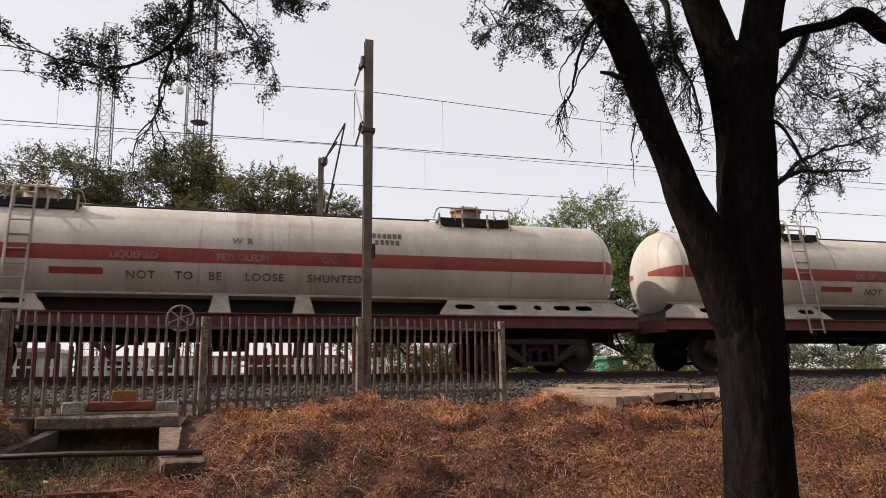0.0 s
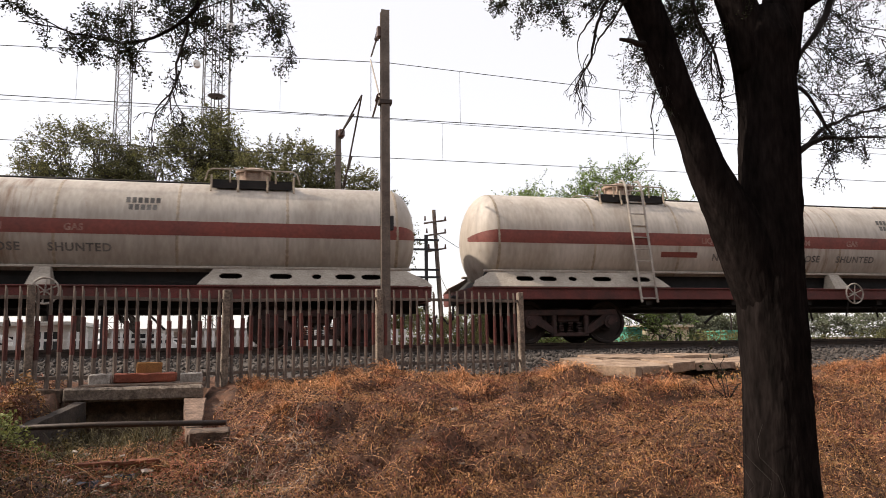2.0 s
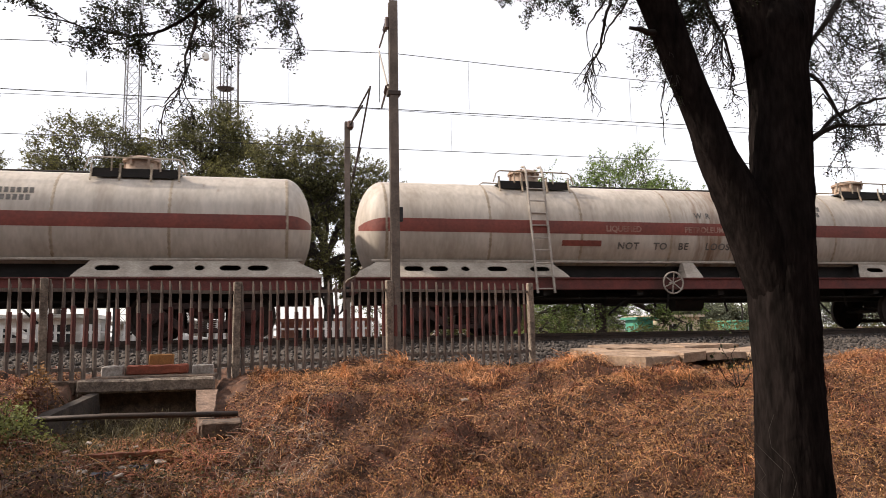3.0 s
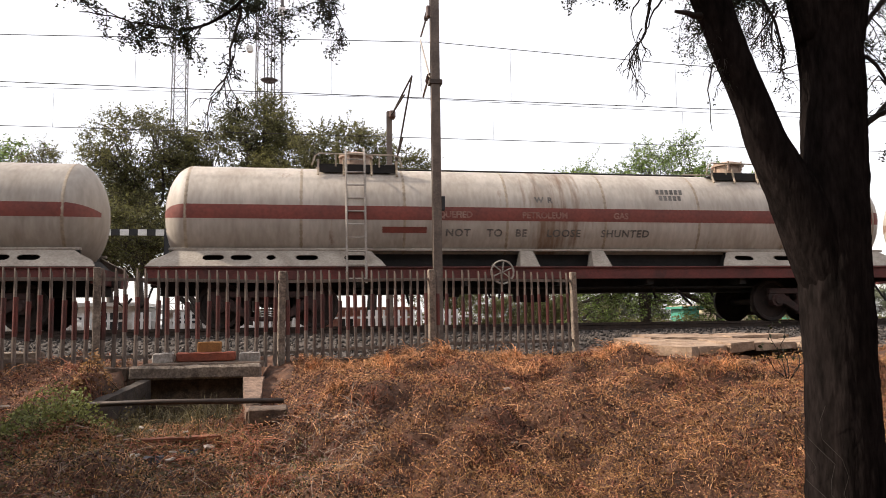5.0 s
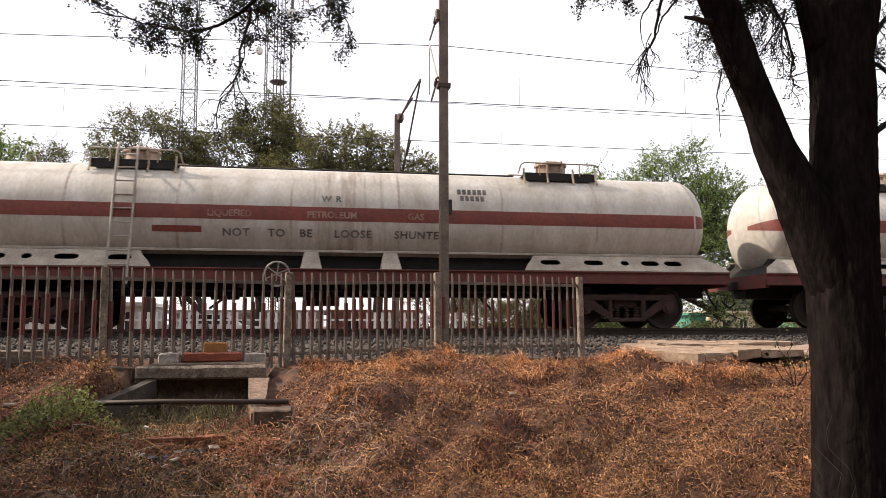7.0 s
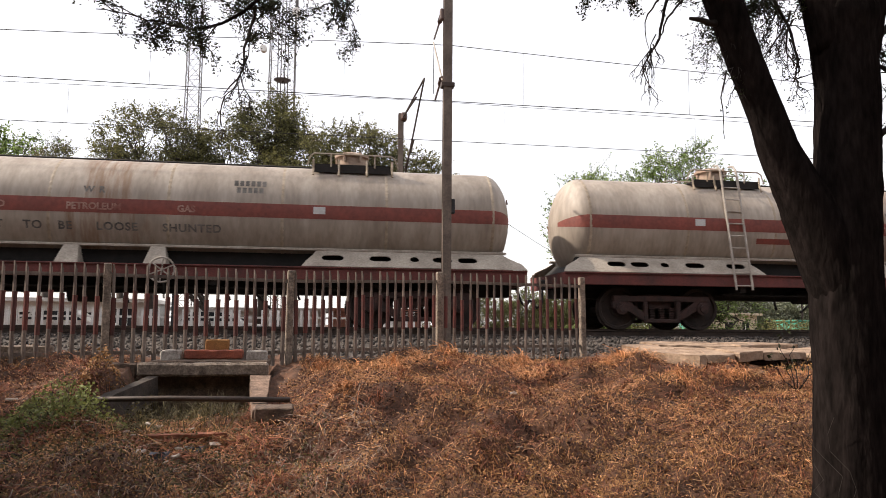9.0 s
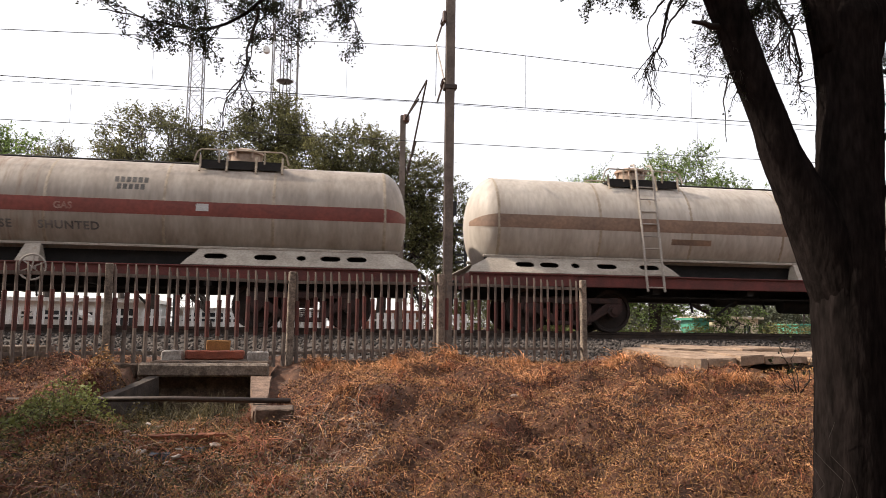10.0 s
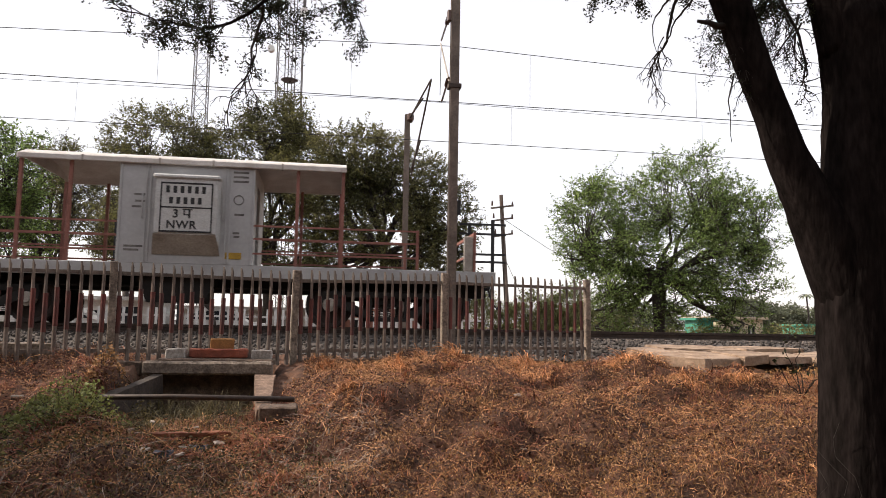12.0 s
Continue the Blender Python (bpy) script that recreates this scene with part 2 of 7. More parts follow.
def share(name, ob, m, parent):
    """Another object on the same mesh."""
    o = new(name, ob.data)
    o.parent = parent
    o.matrix_basis = m
    return o


def thing(name, label, category, group="", m=None, kind=""):
    ob = new(name)
    if m is not None:
        ob.matrix_basis = m
    return tagged(ob, label, category, group, kind)


def solid(bm, bottom, top):
    """A closed body between two rings of the same number of points."""
    a = [bm.verts.new(p) for p in bottom]
    b = [bm.verts.new(p) for p in top]
    k = len(a)
    bm.faces.new(a[::-1])
    bm.faces.new(b)
    for i in range(k):
        bm.faces.new((a[i], a[(i + 1) % k], b[(i + 1) % k], b[i]))
    return a + b


def box(bm, x0, x1, y0, y1, z0, z1, bevel=0.0):
    vs = solid(bm, [(x0, y0, z0), (x1, y0, z0), (x1, y1, z0), (x0, y1, z0)], [(x0, y0, z1), (x1, y0, z1), (x1, y1, z1), (x0, y1, z1)])
    if bevel:
        es = {e for v in vs for e in v.link_edges}
        bmesh.ops.bevel(bm, geom=list(es), offset=bevel, segments=1, affect="EDGES", profile=0.7)


def tube(bm, pts, radii, seg=8, cap=True):
    pts = [Vector(p) for p in pts]
    if not hasattr(radii, "__len__"):
        radii = [radii] * len(pts)
    rings, up = [], None
    for i, p in enumerate(pts):
        d = (pts[min(i + 1, len(pts) - 1)] - pts[max(i - 1, 0)]).normalized()
        if up is None:
            up = d.orthogonal().normalized()
        up = (up - d * up.dot(d)).normalized()
        side = d.cross(up)
        rings.append([bm.verts.new(p + (up * math.cos(a) + side * math.sin(a)) * radii[i]) for a in (2 * math.pi * k / seg for k in range(seg))])
    for r0, r1 in zip(rings, rings[1:]):
        for k in range(seg):
            bm.faces.new((r0[k], r0[(k + 1) % seg], r1[(k + 1) % seg], r1[k]))
    if cap:
        bm.faces.new(rings[0][::-1])
        bm.faces.new(rings[-1])


def lathe_x(bm, profile, seg=48, start=0.0, end=2 * math.pi, cz=0.0):
    """Turns (x, r) pairs about the x axis at height cz."""
    full = end - start > 6.28
    cnt = seg if full else seg + 1
    rings = []
    for x, r in profile:
        rings.append([bm.verts.new((x, -r * math.cos(start + (end - start) * k / seg), cz + r * math.sin(start + (end - start) * k / seg))) for k in range(cnt)])
    for r0, r1 in zip(rings, rings[1:]):
        for k in range(seg):
            bm.faces.new((r0[k], r0[(k + 1) % cnt], r1[(k + 1) % cnt], r1[k]))
    if full:
        bmesh.ops.remove_doubles(bm, verts=bm.verts[:], dist=1e-5)


def sheet_mesh(name, verts, faces, mat, parent=None, smooth=False):
    """A mesh from computed arrays of corners."""
    me = bpy.data.meshes.new(name)
    verts, faces = np.asarray(verts, dtype=np.float32), np.asarray(faces, dtype=np.int32)
    nf, k = faces.shape
    me.vertices.add(len(verts))
    me.vertices.foreach_set("co", verts.ravel())
    me.loops.add(nf * k)
    me.loops.foreach_set("vertex_index", faces.ravel())
    me.polygons.add(nf)
    me.polygons.foreach_set("loop_start", np.arange(0, nf * k, k, dtype=np.int32))
    if smooth:
        me.polygons.foreach_set("use_smooth", np.ones(nf, dtype=bool))
    me.update()
    me.validate()
    me.materials.append(M[mat])
    ob = new(name, me)
    ob.parent = parent
    return ob


def lettering(text, size, mat, parent, m, name="lettering", label="", align="LEFT", spacing=1.0):
    cu = bpy.data.curves.new(name, "FONT")
    cu.body, cu.size, cu.align_x, cu.space_character = text, size, align, spacing
    cu.extrude, cu.offset, cu.resolution_u = 0.001, 0.006, 3
    tmp = bpy.data.objects.new(name, cu)
    scene.collection.objects.link(tmp)
    bpy.context.view_layer.update()
    me = bpy.data.meshes.new_from_object(tmp.evaluated_get(bpy.context.evaluated_depsgraph_get()))
    bpy.data.objects.remove(tmp)
    me.materials.clear()
    me.materials.append(M[mat])
    ob = new(name, me)
    ob.parent = parent
    ob.matrix_basis = m
    if label:
        tagged(ob, label)
    return ob


# ---------- ground ----------
def smooth(a, b, v):
    v = np.clip((v - a) / (b - a), 0, 1)
    return v * v * (3 - 2 * v)


def lumps(x, y):
    return (0.12 * np.sin(1.3 * x + 0.7 * y) * np.sin(0.9 * y - 0.5 * x + 1.0) + 0.08 * np.sin(2.9 * x - 1.1 * y + 2) * np.sin(2.3 * y + 0.8 * x)
            + 0.025 * np.sin(6.1 * x + 1.7 * y) * np.sin(5.3 * y - 2.2 * x))


BUMPS = []
_r = random.Random(12)
for _wave, _h in ((1.0, 0.020), (0.5, 0.016), (0.24, 0.010)):
    for _ in range(6):
        _a, _k = _r.uniform(0, 6.28), 6.28 / (_wave * _r.uniform(0.7, 1.4))
        BUMPS.append((_k * math.cos(_a), _k * math.sin(_a), _r.uniform(0, 6.28), _h))


# heaps of grass (+) and hollows (-): x, y, half-width, half-depth, height
HEAPS = [(0.30, 8.7, 0.32, 0.30, 0.17), (1.25, 10.7, 0.6, 0.4, 0.06), (0.55, 6.85, 0.30, 0.26, 0.14), (4.5, 10.8, 0.30, 0.30, 0.11), (4.15, 9.0, 0.34, 0.28, 0.17), (5.1, 9.5, 0.45, 0.35, 0.13),
         (2.6, 9.9, 0.5, 0.3, 0.08), (1.5, 7.9, 0.35, 0.25, 0.09), (3.2, 8.0, 0.5, 0.25, 0.07), (5.6, 8.4, 0.5, 0.4, 0.10)]
HOLLOWS = [(0.85, 8.3, 0.30, 0.24, 0.16), (4.22, 8.52, 0.26, 0.18, 0.15), (1.1, 7.15, 0.35, 0.22, 0.12), (2.15, 7.4, 0.45, 0.20, 0.11), (1.9, 9.3, 0.5, 0.25, 0.10), (5.3, 8.9, 0.3, 0.2, 0.10),
           (0.1, 7.4, 0.3, 0.25, 0.10), (3.1, 10.1, 0.4, 0.22, 0.09), (4.75, 10.1, 0.35, 0.2, 0.10), (5.75, 10.35, 0.55, 0.45, 0.15)]


HOLLOWS = [(a, b, w, d, h * 1.6) for a, b, w, d, h in HOLLOWS]


def spots(x, y, places):
    return sum(h * np.exp(-((x - a) / w) ** 2 - ((y - b) / d) ** 2) for a, b, w, d, h in places)


def ground_z(x, y):
    """The mound before the line, the ditch that runs out of the culvert, and flat land round them."""
    x, y = np.asarray(x, float), np.asarray(y, float)
    z = 0.05 + 0.40 * smooth(5.4, 7.2, y) + 0.33 * smooth(6.8, 9.2, y) + 0.24 * smooth(8.8, 11.6, y)
    z = z + lumps(x, y) * smooth(4.0, 6.5, y) * (1 - smooth(12.2, 13.4, y))
    z = z + 0.05 * smooth(0.0, 0.9, x) * (1 - smooth(2.2, 3.6, x)) * smooth(9.6, 10.8, y) * (1 - smooth(12.0, 12.9, y))
    z = z + spots(x, y, HEAPS) - spots(x, y, HOLLOWS)
    z = z - 0.15 * smooth(10.3, 11.9, y) * smooth(-0.4, 0.6, x) * (1 - smooth(5.2, 6.2, x))
    left = 1 - smooth(-0.6, 0.5, x)
    z = z - left * 0.20 * smooth(6.0, 7.4, y) * (1 - smooth(8.6, 9.6, y))
    z = z - 0.17 * smooth(5.2, 5.9, x) * (1 - smooth(11.0, 12.0, x)) * smooth(9.7, 10.8, y) * (1 - smooth(13.0, 14.0, y))
    edge = -2.42 + 0.55 * (1 - smooth(8.0, 9.4, y)) - 0.18 * (1 - smooth(9.4, 10.9, y))
    ditch = smooth(-0.22, 0.06, x - edge) * (1 - smooth(-0.95, -0.70, x))
    floor_z = 0.30 - 0.08 * smooth(9.4, 11.0, y) + 0.04 * np.sin(7 * x) * np.sin(6 * y)
    deep = ditch * smooth(7.6, 8.8, y) * (1 - smooth(12.2, 12.4, y))
    z = z * (1 - deep) + floor_z * deep
    near = smooth(4.0, 5.0, y) * (1 - smooth(12.8, 13.4, y)) * smooth(-6, -5, x) * (1 - smooth(13, 14, x))
    for kx, ky, ph, h in BUMPS:
        z = z + near * h * np.sin(kx * x + ky * y + ph)
    wall = (x > -1.0) & (x < 0.4) & (y > 8.4) & (y < 11.0)
    z = np.where(wall, np.minimum(z, 0.30 + 0.24 * (y - 8.8) + np.maximum(0, x + 0.50) * 0.8), z)
    bank = smooth(12.8, 14.0, y) * (1 - smooth(25.0, 27.5, y))
    z = z * (1 - bank) + 1.02 * bank
    far = smooth(25.5, 28, y)
    return z * (1 - far) + 0.75 * far


def axis(parts):
    return np.concatenate([np.arange(a, b, s) for a, b, s in parts])


xs = axis([(-900, -100, 100), (-100, -20, 8), (-20, -6, 0.7), (-6, 14, 0.075), (14, 30, 0.6), (30, 130, 8), (130, 1400, 90)])
ys = axis([(-120, -8, 14), (-8, 4, 0.8), (4, 13.6, 0.075), (13.6, 30, 0.4), (30, 120, 6), (120, 3000, 180)])
gx, gy = np.meshgrid(xs, ys)
gz = ground_z(gx, gy)
rng = np.random.default_rng(5)
near = ((gy > 4) & (gy < 13.4) & (gx > -6) & (gx < 14)).astype(float)
gz = gz + rng.normal(0, 0.010, gz.shape) * near
cols, rows_n = len(xs), len(ys)
idx = np.arange(cols * rows_n).reshape(rows_n, cols)
quads = np.stack([idx[:-1, :-1], idx[:-1, 1:], idx[1:, 1:], idx[1:, :-1]], -1).reshape(-1, 4)
ground = sheet_mesh("ground", np.stack([gx, gy, gz], -1).reshape(-1, 3), quads, "soil", smooth=True)
tagged(ground, "dry brown soil rising in a weedy mound to the line", "ground", kind="structure")


def wall_behind():
    """Adds an unseen tall plain wall behind the camera that cuts low sky light."""
    bm = bmesh.new()
    box(bm, -70, 70, -8.4, -8.0, -0.3, 13.0)
    tagged(part("wall_south", bm, "wall_plain"), "plain dark unseen wall added to block low sky light", "wall", kind="structure")


# ---------- the two tracks ----------
def ballast_bed():
    bm = bmesh.new()
    prof = [(13.75, 0.98), (15.75, RAIL_Z - 0.20), (24.4, RAIL_Z - 0.20), (26.6, 0.9)]
    for x0, x1 in ((-300, -12), (-12, 30), (30, 600)):
        a = [bm.verts.new((x0, y, z)) for y, z in prof]
        b = [bm.verts.new((x1, y, z)) for y, z in prof]
        for i in range(3):
            bm.faces.new((a[i], b[i], b[i + 1], a[i + 1]))
    ob = part("ballast_bed", bm, "ballast")
    tagged(ob, "bed of grey crushed stone under the tracks", "ballast", kind="structure")


def scattered_stones(name, count, place, size, mat, label, seed):
    r = np.random.default_rng(seed)
    base = np.array([(1, 0, 0), (-1, 0, 0), (0, 1, 0), (0, -1, 0), (0, 0, 1), (0, 0, -1)], float)
    tris = np.array([(0, 2, 4), (2, 1, 4), (1, 3, 4), (3, 0, 4), (2, 0, 5), (1, 2, 5), (3, 1, 5), (0, 3, 5)])
    c = place(r, count)
    sc = r.uniform(*size, (count, 1, 1)) * r.uniform(0.6, 1.3, (count, 1, 3))
    v = base[None] * sc * r.uniform(0.7, 1.2, (count, 6, 1))
    a, b = r.uniform(0, 6.28, count), r.uniform(-0.9, 0.9, count)
    ca, sa, cb, sb = np.cos(a), np.sin(a), np.cos(b), np.sin(b)
    x, y, z = v[..., 0], v[..., 1], v[..., 2]
    x, z = x * cb[:, None] + z * sb[:, None], -x * sb[:, None] + z * cb[:, None]
    x, y = x * ca[:, None] - y * sa[:, None], x * sa[:, None] + y * ca[:, None]
    v = np.stack([x, y, z], -1) + c[:, None]
    f = tris[None] + (np.arange(count) * 6)[:, None, None]
    ob = sheet_mesh(name, v.reshape(-1, 3), f.reshape(-1, 3), mat)
    return tagged(ob, label, "stones", kind="stuff")


def bed_z(y):
    return np.interp(y, [13.75, 15.75, 24.4], [0.98, RAIL_Z - 0.20, RAIL_Z - 0.20])


def ballast_place(r, k):
    x, y = r.uniform(-8, 22, k), 13.3 + 4.6 * r.uniform(0, 1, k) ** 1.2
    return np.stack([x, y, bed_z(y) + r.uniform(-0.005, 0.025, k)], -1)


def railway_track(y0, label):
    tr = thing("railway_track", label, "railway track", kind="structure")
    for side in (-0.87, 0.87):
        bm = bmesh.new()
        prof = [(-0.07, -0.16), (0.07, -0.16), (0.07, -0.145), (0.012, -0.125), (0.012, -0.05), (0.035, -0.04), (0.035, 0.0), (-0.035, 0.0), (-0.035, -0.04), (-0.012, -0.05), (-0.012, -0.125), (-0.07, -0.145)]
        solid(bm, [(-300, y0 + side + a, RAIL_Z + b) for a, b in prof], [(600, y0 + side + a, RAIL_Z + b) for a, b in prof])
        part("rail", bm, "steel_rail", tr, "rusty steel rail")
    bm = bmesh.new()
    box(bm, -0.12, 0.12, -1.37, 1.37, -0.20, 0.0, 0.02)
    first = part("sleeper", bm, "concrete", tr, "concrete sleeper")
    first.matrix_basis = pose(-10, y0, RAIL_Z - 0.165)
    for i in range(1, 55):
        share("sleeper", first, pose(-10 + 0.65 * i, y0, RAIL_Z - 0.165), tr)


# ---------- wagons ----------
def bogie(parent, x, wheelbase, side_y, mat, caps=None):
    """Cast side frames, bolster and springs; the wheelsets turn under it. Heights from the rail top."""
    half = wheelbase / 2
    bm = bmesh.new()
    for s in (-1, 1):
        y0, y1 = s * side_y - 0.06, s * side_y + 0.06
        for q in (-1, 1):
            a = [(q * (half + 0.22), 0.66), (q * (half - 0.14), 0.70), (q * 0.42, 0.36), (q * 0.42, 0.20), (q * (half - 0.02), 0.52), (q * (half + 0.22), 0.50)]
            solid(bm, [(px, y0, pz) for px, pz in a], [(px, y1, pz) for px, pz in a])
        for x0, x1, z0, z1 in ((-half - 0.2, half + 0.2, 0.66, 0.80), (-0.46, -0.36, 0.2, 0.72), (0.36, 0.46, 0.2, 0.72), (-0.46, 0.46, 0.16, 0.25)):
            box(bm, x0, x1, y0 - 0.01, y1 + 0.01, z0, z1, 0.015)
    box(bm, -0.3, 0.3, -side_y + 0.05, side_y - 0.05, 0.50, 0.84, 0.03)
    frame_ob = part("bogie", bm, mat, parent, "rusty cast bogie frame")
    frame_ob.matrix_basis = pose(x, 0, 0)
    bm = bmesh.new()
    for k in range(7):
        box(bm, -0.055, 0.055, -0.05, 0.05, 0.245 + 0.04 * k, 0.268 + 0.04 * k, 0.006)
    spring = part("spring", bm, mat, frame_ob, "coil spring")
    spring.matrix_basis = pose(-0.24, -side_y, 0)
    for s in (-1, 1):
        for px in (-0.24, 0.0, 0.24):
            if (s, px) != (-1, -0.24):
                share("spring", spring, pose(px, s * side_y, 0), frame_ob)
    bm = bmesh.new()
    tube(bm, [(0, -0.11, 0), (0, 0.11, 0)], 0.15, 14)
    tube(bm, [(0, -0.15, 0), (0, -0.10, 0)], 0.085, 10)
    cap = part("axle_box", bm, caps or mat, frame_ob, "round axle box cover")
    cap.matrix_basis = pose(-half, -side_y, 0.5)
    for s, q in ((-1, 1), (1, -1), (1, 1)):
        share("axle_box", cap, pose(q * half, s * side_y, 0.5, 0, 0, 0 if s < 0 else 180), frame_ob)
    bm = bmesh.new()
    for s in (-1, 1):
        prof = [(0.0, 0.06), (0.0, 0.20), (0.02, 0.21), (0.03, 0.41), (-0.01, 0.43), (-0.01, 0.495), (0.085, 0.503), (0.10, 0.528), (0.125, 0.525), (0.13, 0.43), (0.09, 0.41), (0.08, 0.2), (0.12, 0.18), (0.12, 0.06)]
        rings = []
        for off, r in prof:
            rings.append([bm.verts.new((r * math.cos(2 * math.pi * k / 28), s * (0.93 - off), r * math.sin(2 * math.pi * k / 28))) for k in range(28)])
        for r0, r1 in zip(rings, rings[1:]):
            for k in range(28):
                bm.faces.new((r0[k], r0[(k + 1) % 28], r1[(k + 1) % 28], r1[k]))
    tube(bm, [(0, -1.0, 0), (0, 1.0, 0)], 0.08, 10)
    ws = part("wheelset", bm, "wheel", frame_ob, "steel wheelset on one axle")
    ws.matrix_basis = pose(-half, 0, 0.5)
    share("wheelset", ws, pose(half, 0, 0.5), frame_ob)
    return frame_ob


def coupler(parent, x, s):
    bm = bmesh.new()
    box(bm, x - 0.35 if s > 0 else x - 0.15, x + 0.15 if s > 0 else x + 0.35, -0.13, 0.13, 0.95, 1.2, 0.03)
    tube(bm, [(x + s * 0.1, -0.02, 1.0), (x + s * 0.18, -0.25, 0.62), (x + s * 0.3, -0.2, 0.5), (x + s * 0.42, -0.05, 0.7)], 0.03, 6)
    part("coupler", bm, "under", parent, "steel coupler with a hanging brake hose")


TANK_C, TANK_R, TANK_H = 2.54, 1.20, 8.94


def tank_wagon(white, stripe, label, words, brake_x, ring="seam", slogan=True):
    """One bogie tank wagon, its origin at the rail top under its middle."""
    w = thing("tank_wagon", label, "tank wagon", "tank wagons of the train")
    cap = [(-TANK_H + 0.62 * (1 - math.cos(a)), TANK_R * math.sin(a)) for a in (math.pi / 2 * k / 10 for k in range(11))]
    prof = [(x, max(r, 0.001)) for x, r in cap] + [(-x, max(r, 0.001)) for x, r in cap[::-1]]
    bm = bmesh.new()
    lathe_x(bm, prof, 56, cz=TANK_C)
    part("tank", bm, white, w, "", True)
    bm = bmesh.new()
    a0, a1 = math.asin(-0.15 / TANK_R), math.asin(0.16 / TANK_R)
    for st, en in ((a0, a1), (math.pi - a1, math.pi - a0)):
        lathe_x(bm, [(x - math.copysign(0.002, -x), r + 0.004) for x, r in prof if r > 0.2], 4, st, en, TANK_C)
    part("stripe", bm, stripe, w, "painted band along the tank", True)
    # weld rings
    bm = bmesh.new()
    lathe_x(bm, [(-0.035, TANK_R - 0.001), (-0.02, TANK_R + 0.003), (0.02, TANK_R + 0.003), (0.035, TANK_R - 0.001)], 40, -1.0, math.pi + 1.0, TANK_C)
    seam = part("weld_ring", bm, ring, w, "weld seam round the tank")
    seam.matrix_basis = pose(-8.35, 0, 0)
    for x in (-5.9, -3.6, -1.2, 1.2, 3.6, 5.9, 8.35):
        share("weld_ring", seam, pose(x, 0, 0), w)
    # saddle beam
    for s in (-1, 1):
        bm = bmesh.new()
        box(bm, -8.7, 8.7, s * 0.98 - 0.06, s * 0.98 + 0.06, 1.70, 1.76, 0.01)
        part("saddle_strip", bm, "skirt", w)
    bm = bmesh.new()
    box(bm, -8.6, 8.6, -0.80, 0.80, 1.20, 1.74)
    part("saddle", bm, "under", w, "dark saddle under the tank")
    # sole bars and head stocks
    for s in (-1, 1):
        bm = bmesh.new()
        y0, y1 = sorted((s * 1.40, s * 1.33))
        box(bm, -9.1, 9.1, y0, y1, 1.03, 1.30, 0.012)
        y0, y1 = sorted((s * 1.44, s * 1.33))
        box(bm, -9.1, 9.1, y0, y1, 1.285, 1.315, 0.006)
        part("sole_bar", bm, "sole", w, "maroon steel side sill")
        bm = bmesh.new()
        x0, x1 = sorted((s * 9.1, s * 9.0))
        box(bm, x0, x1, -1.33, 1.33, 0.98, 1.31)
        part("head_stock", bm, "sole", w, "maroon end beam")
    bm = bmesh.new()
    box(bm, -9.0, 9.0, -0.3, 0.3, 0.75, 1.22)
    box(bm, -9.0, 9.0, -1.33, 1.33, 1.16, 1.24)
    for x in (-4.6, -2.2, 0.0, 2.2, 4.6):
        box(bm, x - 0.08, x + 0.08, -1.3, 1.3, 0.90, 1.17)
    part("underframe", bm, "under", w, "black underframe")
    # sloping covers over the bolsters, with slots
    for s in (-1, 1):
        for q in (-1, 1):
            bm = bmesh.new()
            y_t, z_t, y_b, z_b = q * 1.0, 1.71, q * 1.40, 1.32

            def slope(u, v):
                return Vector((s * u, y_b + (y_t - y_b) * v, z_b + (z_t - z_b) * v))

            def plate(corners):
                nrm = Vector((0, q * 0.39, 0.40)).normalized() * 0.018
                pts = [slope(u, v) for u, v in corners]
                solid(bm, pts, [p + nrm for p in pts])

            plate([(4.05, 0), (9.1, 0), (9.0, 0.36), (4.15, 0.36)])
            plate([(4.28, 0.68), (8.75, 0.68), (8.55, 1), (4.36, 1)])
            slots = [(4.48, 4.96), (5.53, 6.01), (6.44, 6.64), (6.95, 7.39), (7.53, 7.97)]
            x_at = 4.15
            for lo, hi in slots:
                plate([(x_at, 0.36), (lo, 0.36), (lo, 0.68), (max(x_at, 4.28) if x_at < 4.2 else x_at, 0.68)])
                # filled corners that round off the slot
                for u, d in ((lo, 1), (hi, -1)):
                    for v0, v1 in ((0.36, 0.47), (0.68, 0.57)):
                        plate([(u, v0), (u + d * 0.085, v0), (u + d * 0.03, (v0 * 0.6 + v1 * 0.4)), (u, v1)])
                x_at = hi
            plate([(x_at, 0.36), (9.0, 0.36), (8.75, 0.68), (x_at, 0.68)])
            part("bolster_cover", bm, "skirt", w, "pale sloping cover plate with oval slots")
        bm = bmesh.new()
        solid(bm, [(s * 4.2, -1.2, 1.26), (s * 8.9, -1.2, 1.26), (s * 8.9, 1.2, 1.26), (s * 4.2, 1.2, 1.26)],
              [(s * 4.4, -0.85, 1.70), (s * 8.5, -0.85, 1.70), (s * 8.5, 0.85, 1.70), (s * 4.4, 0.85, 1.70)])
        part("bolster", bm, "under", w)
    for x in (-0.75, 1.0):
        for q in (-1, 1):
            bm = bmesh.new()
            solid(bm, [(x - 0.22, q * 1.38, 1.32), (x + 0.24, q * 1.38, 1.32), (x + 0.24, q * 0.95, 1.32), (x - 0.22, q * 0.95, 1.32)],
                  [(x - 0.14, q * 1.08, 1.71), (x + 0.16, q * 1.08, 1.71), (x + 0.16, q * 0.95, 1.71), (x - 0.14, q * 0.95, 1.71)])
            part("gusset", bm, "skirt", w, "pale bracket between sill and tank")
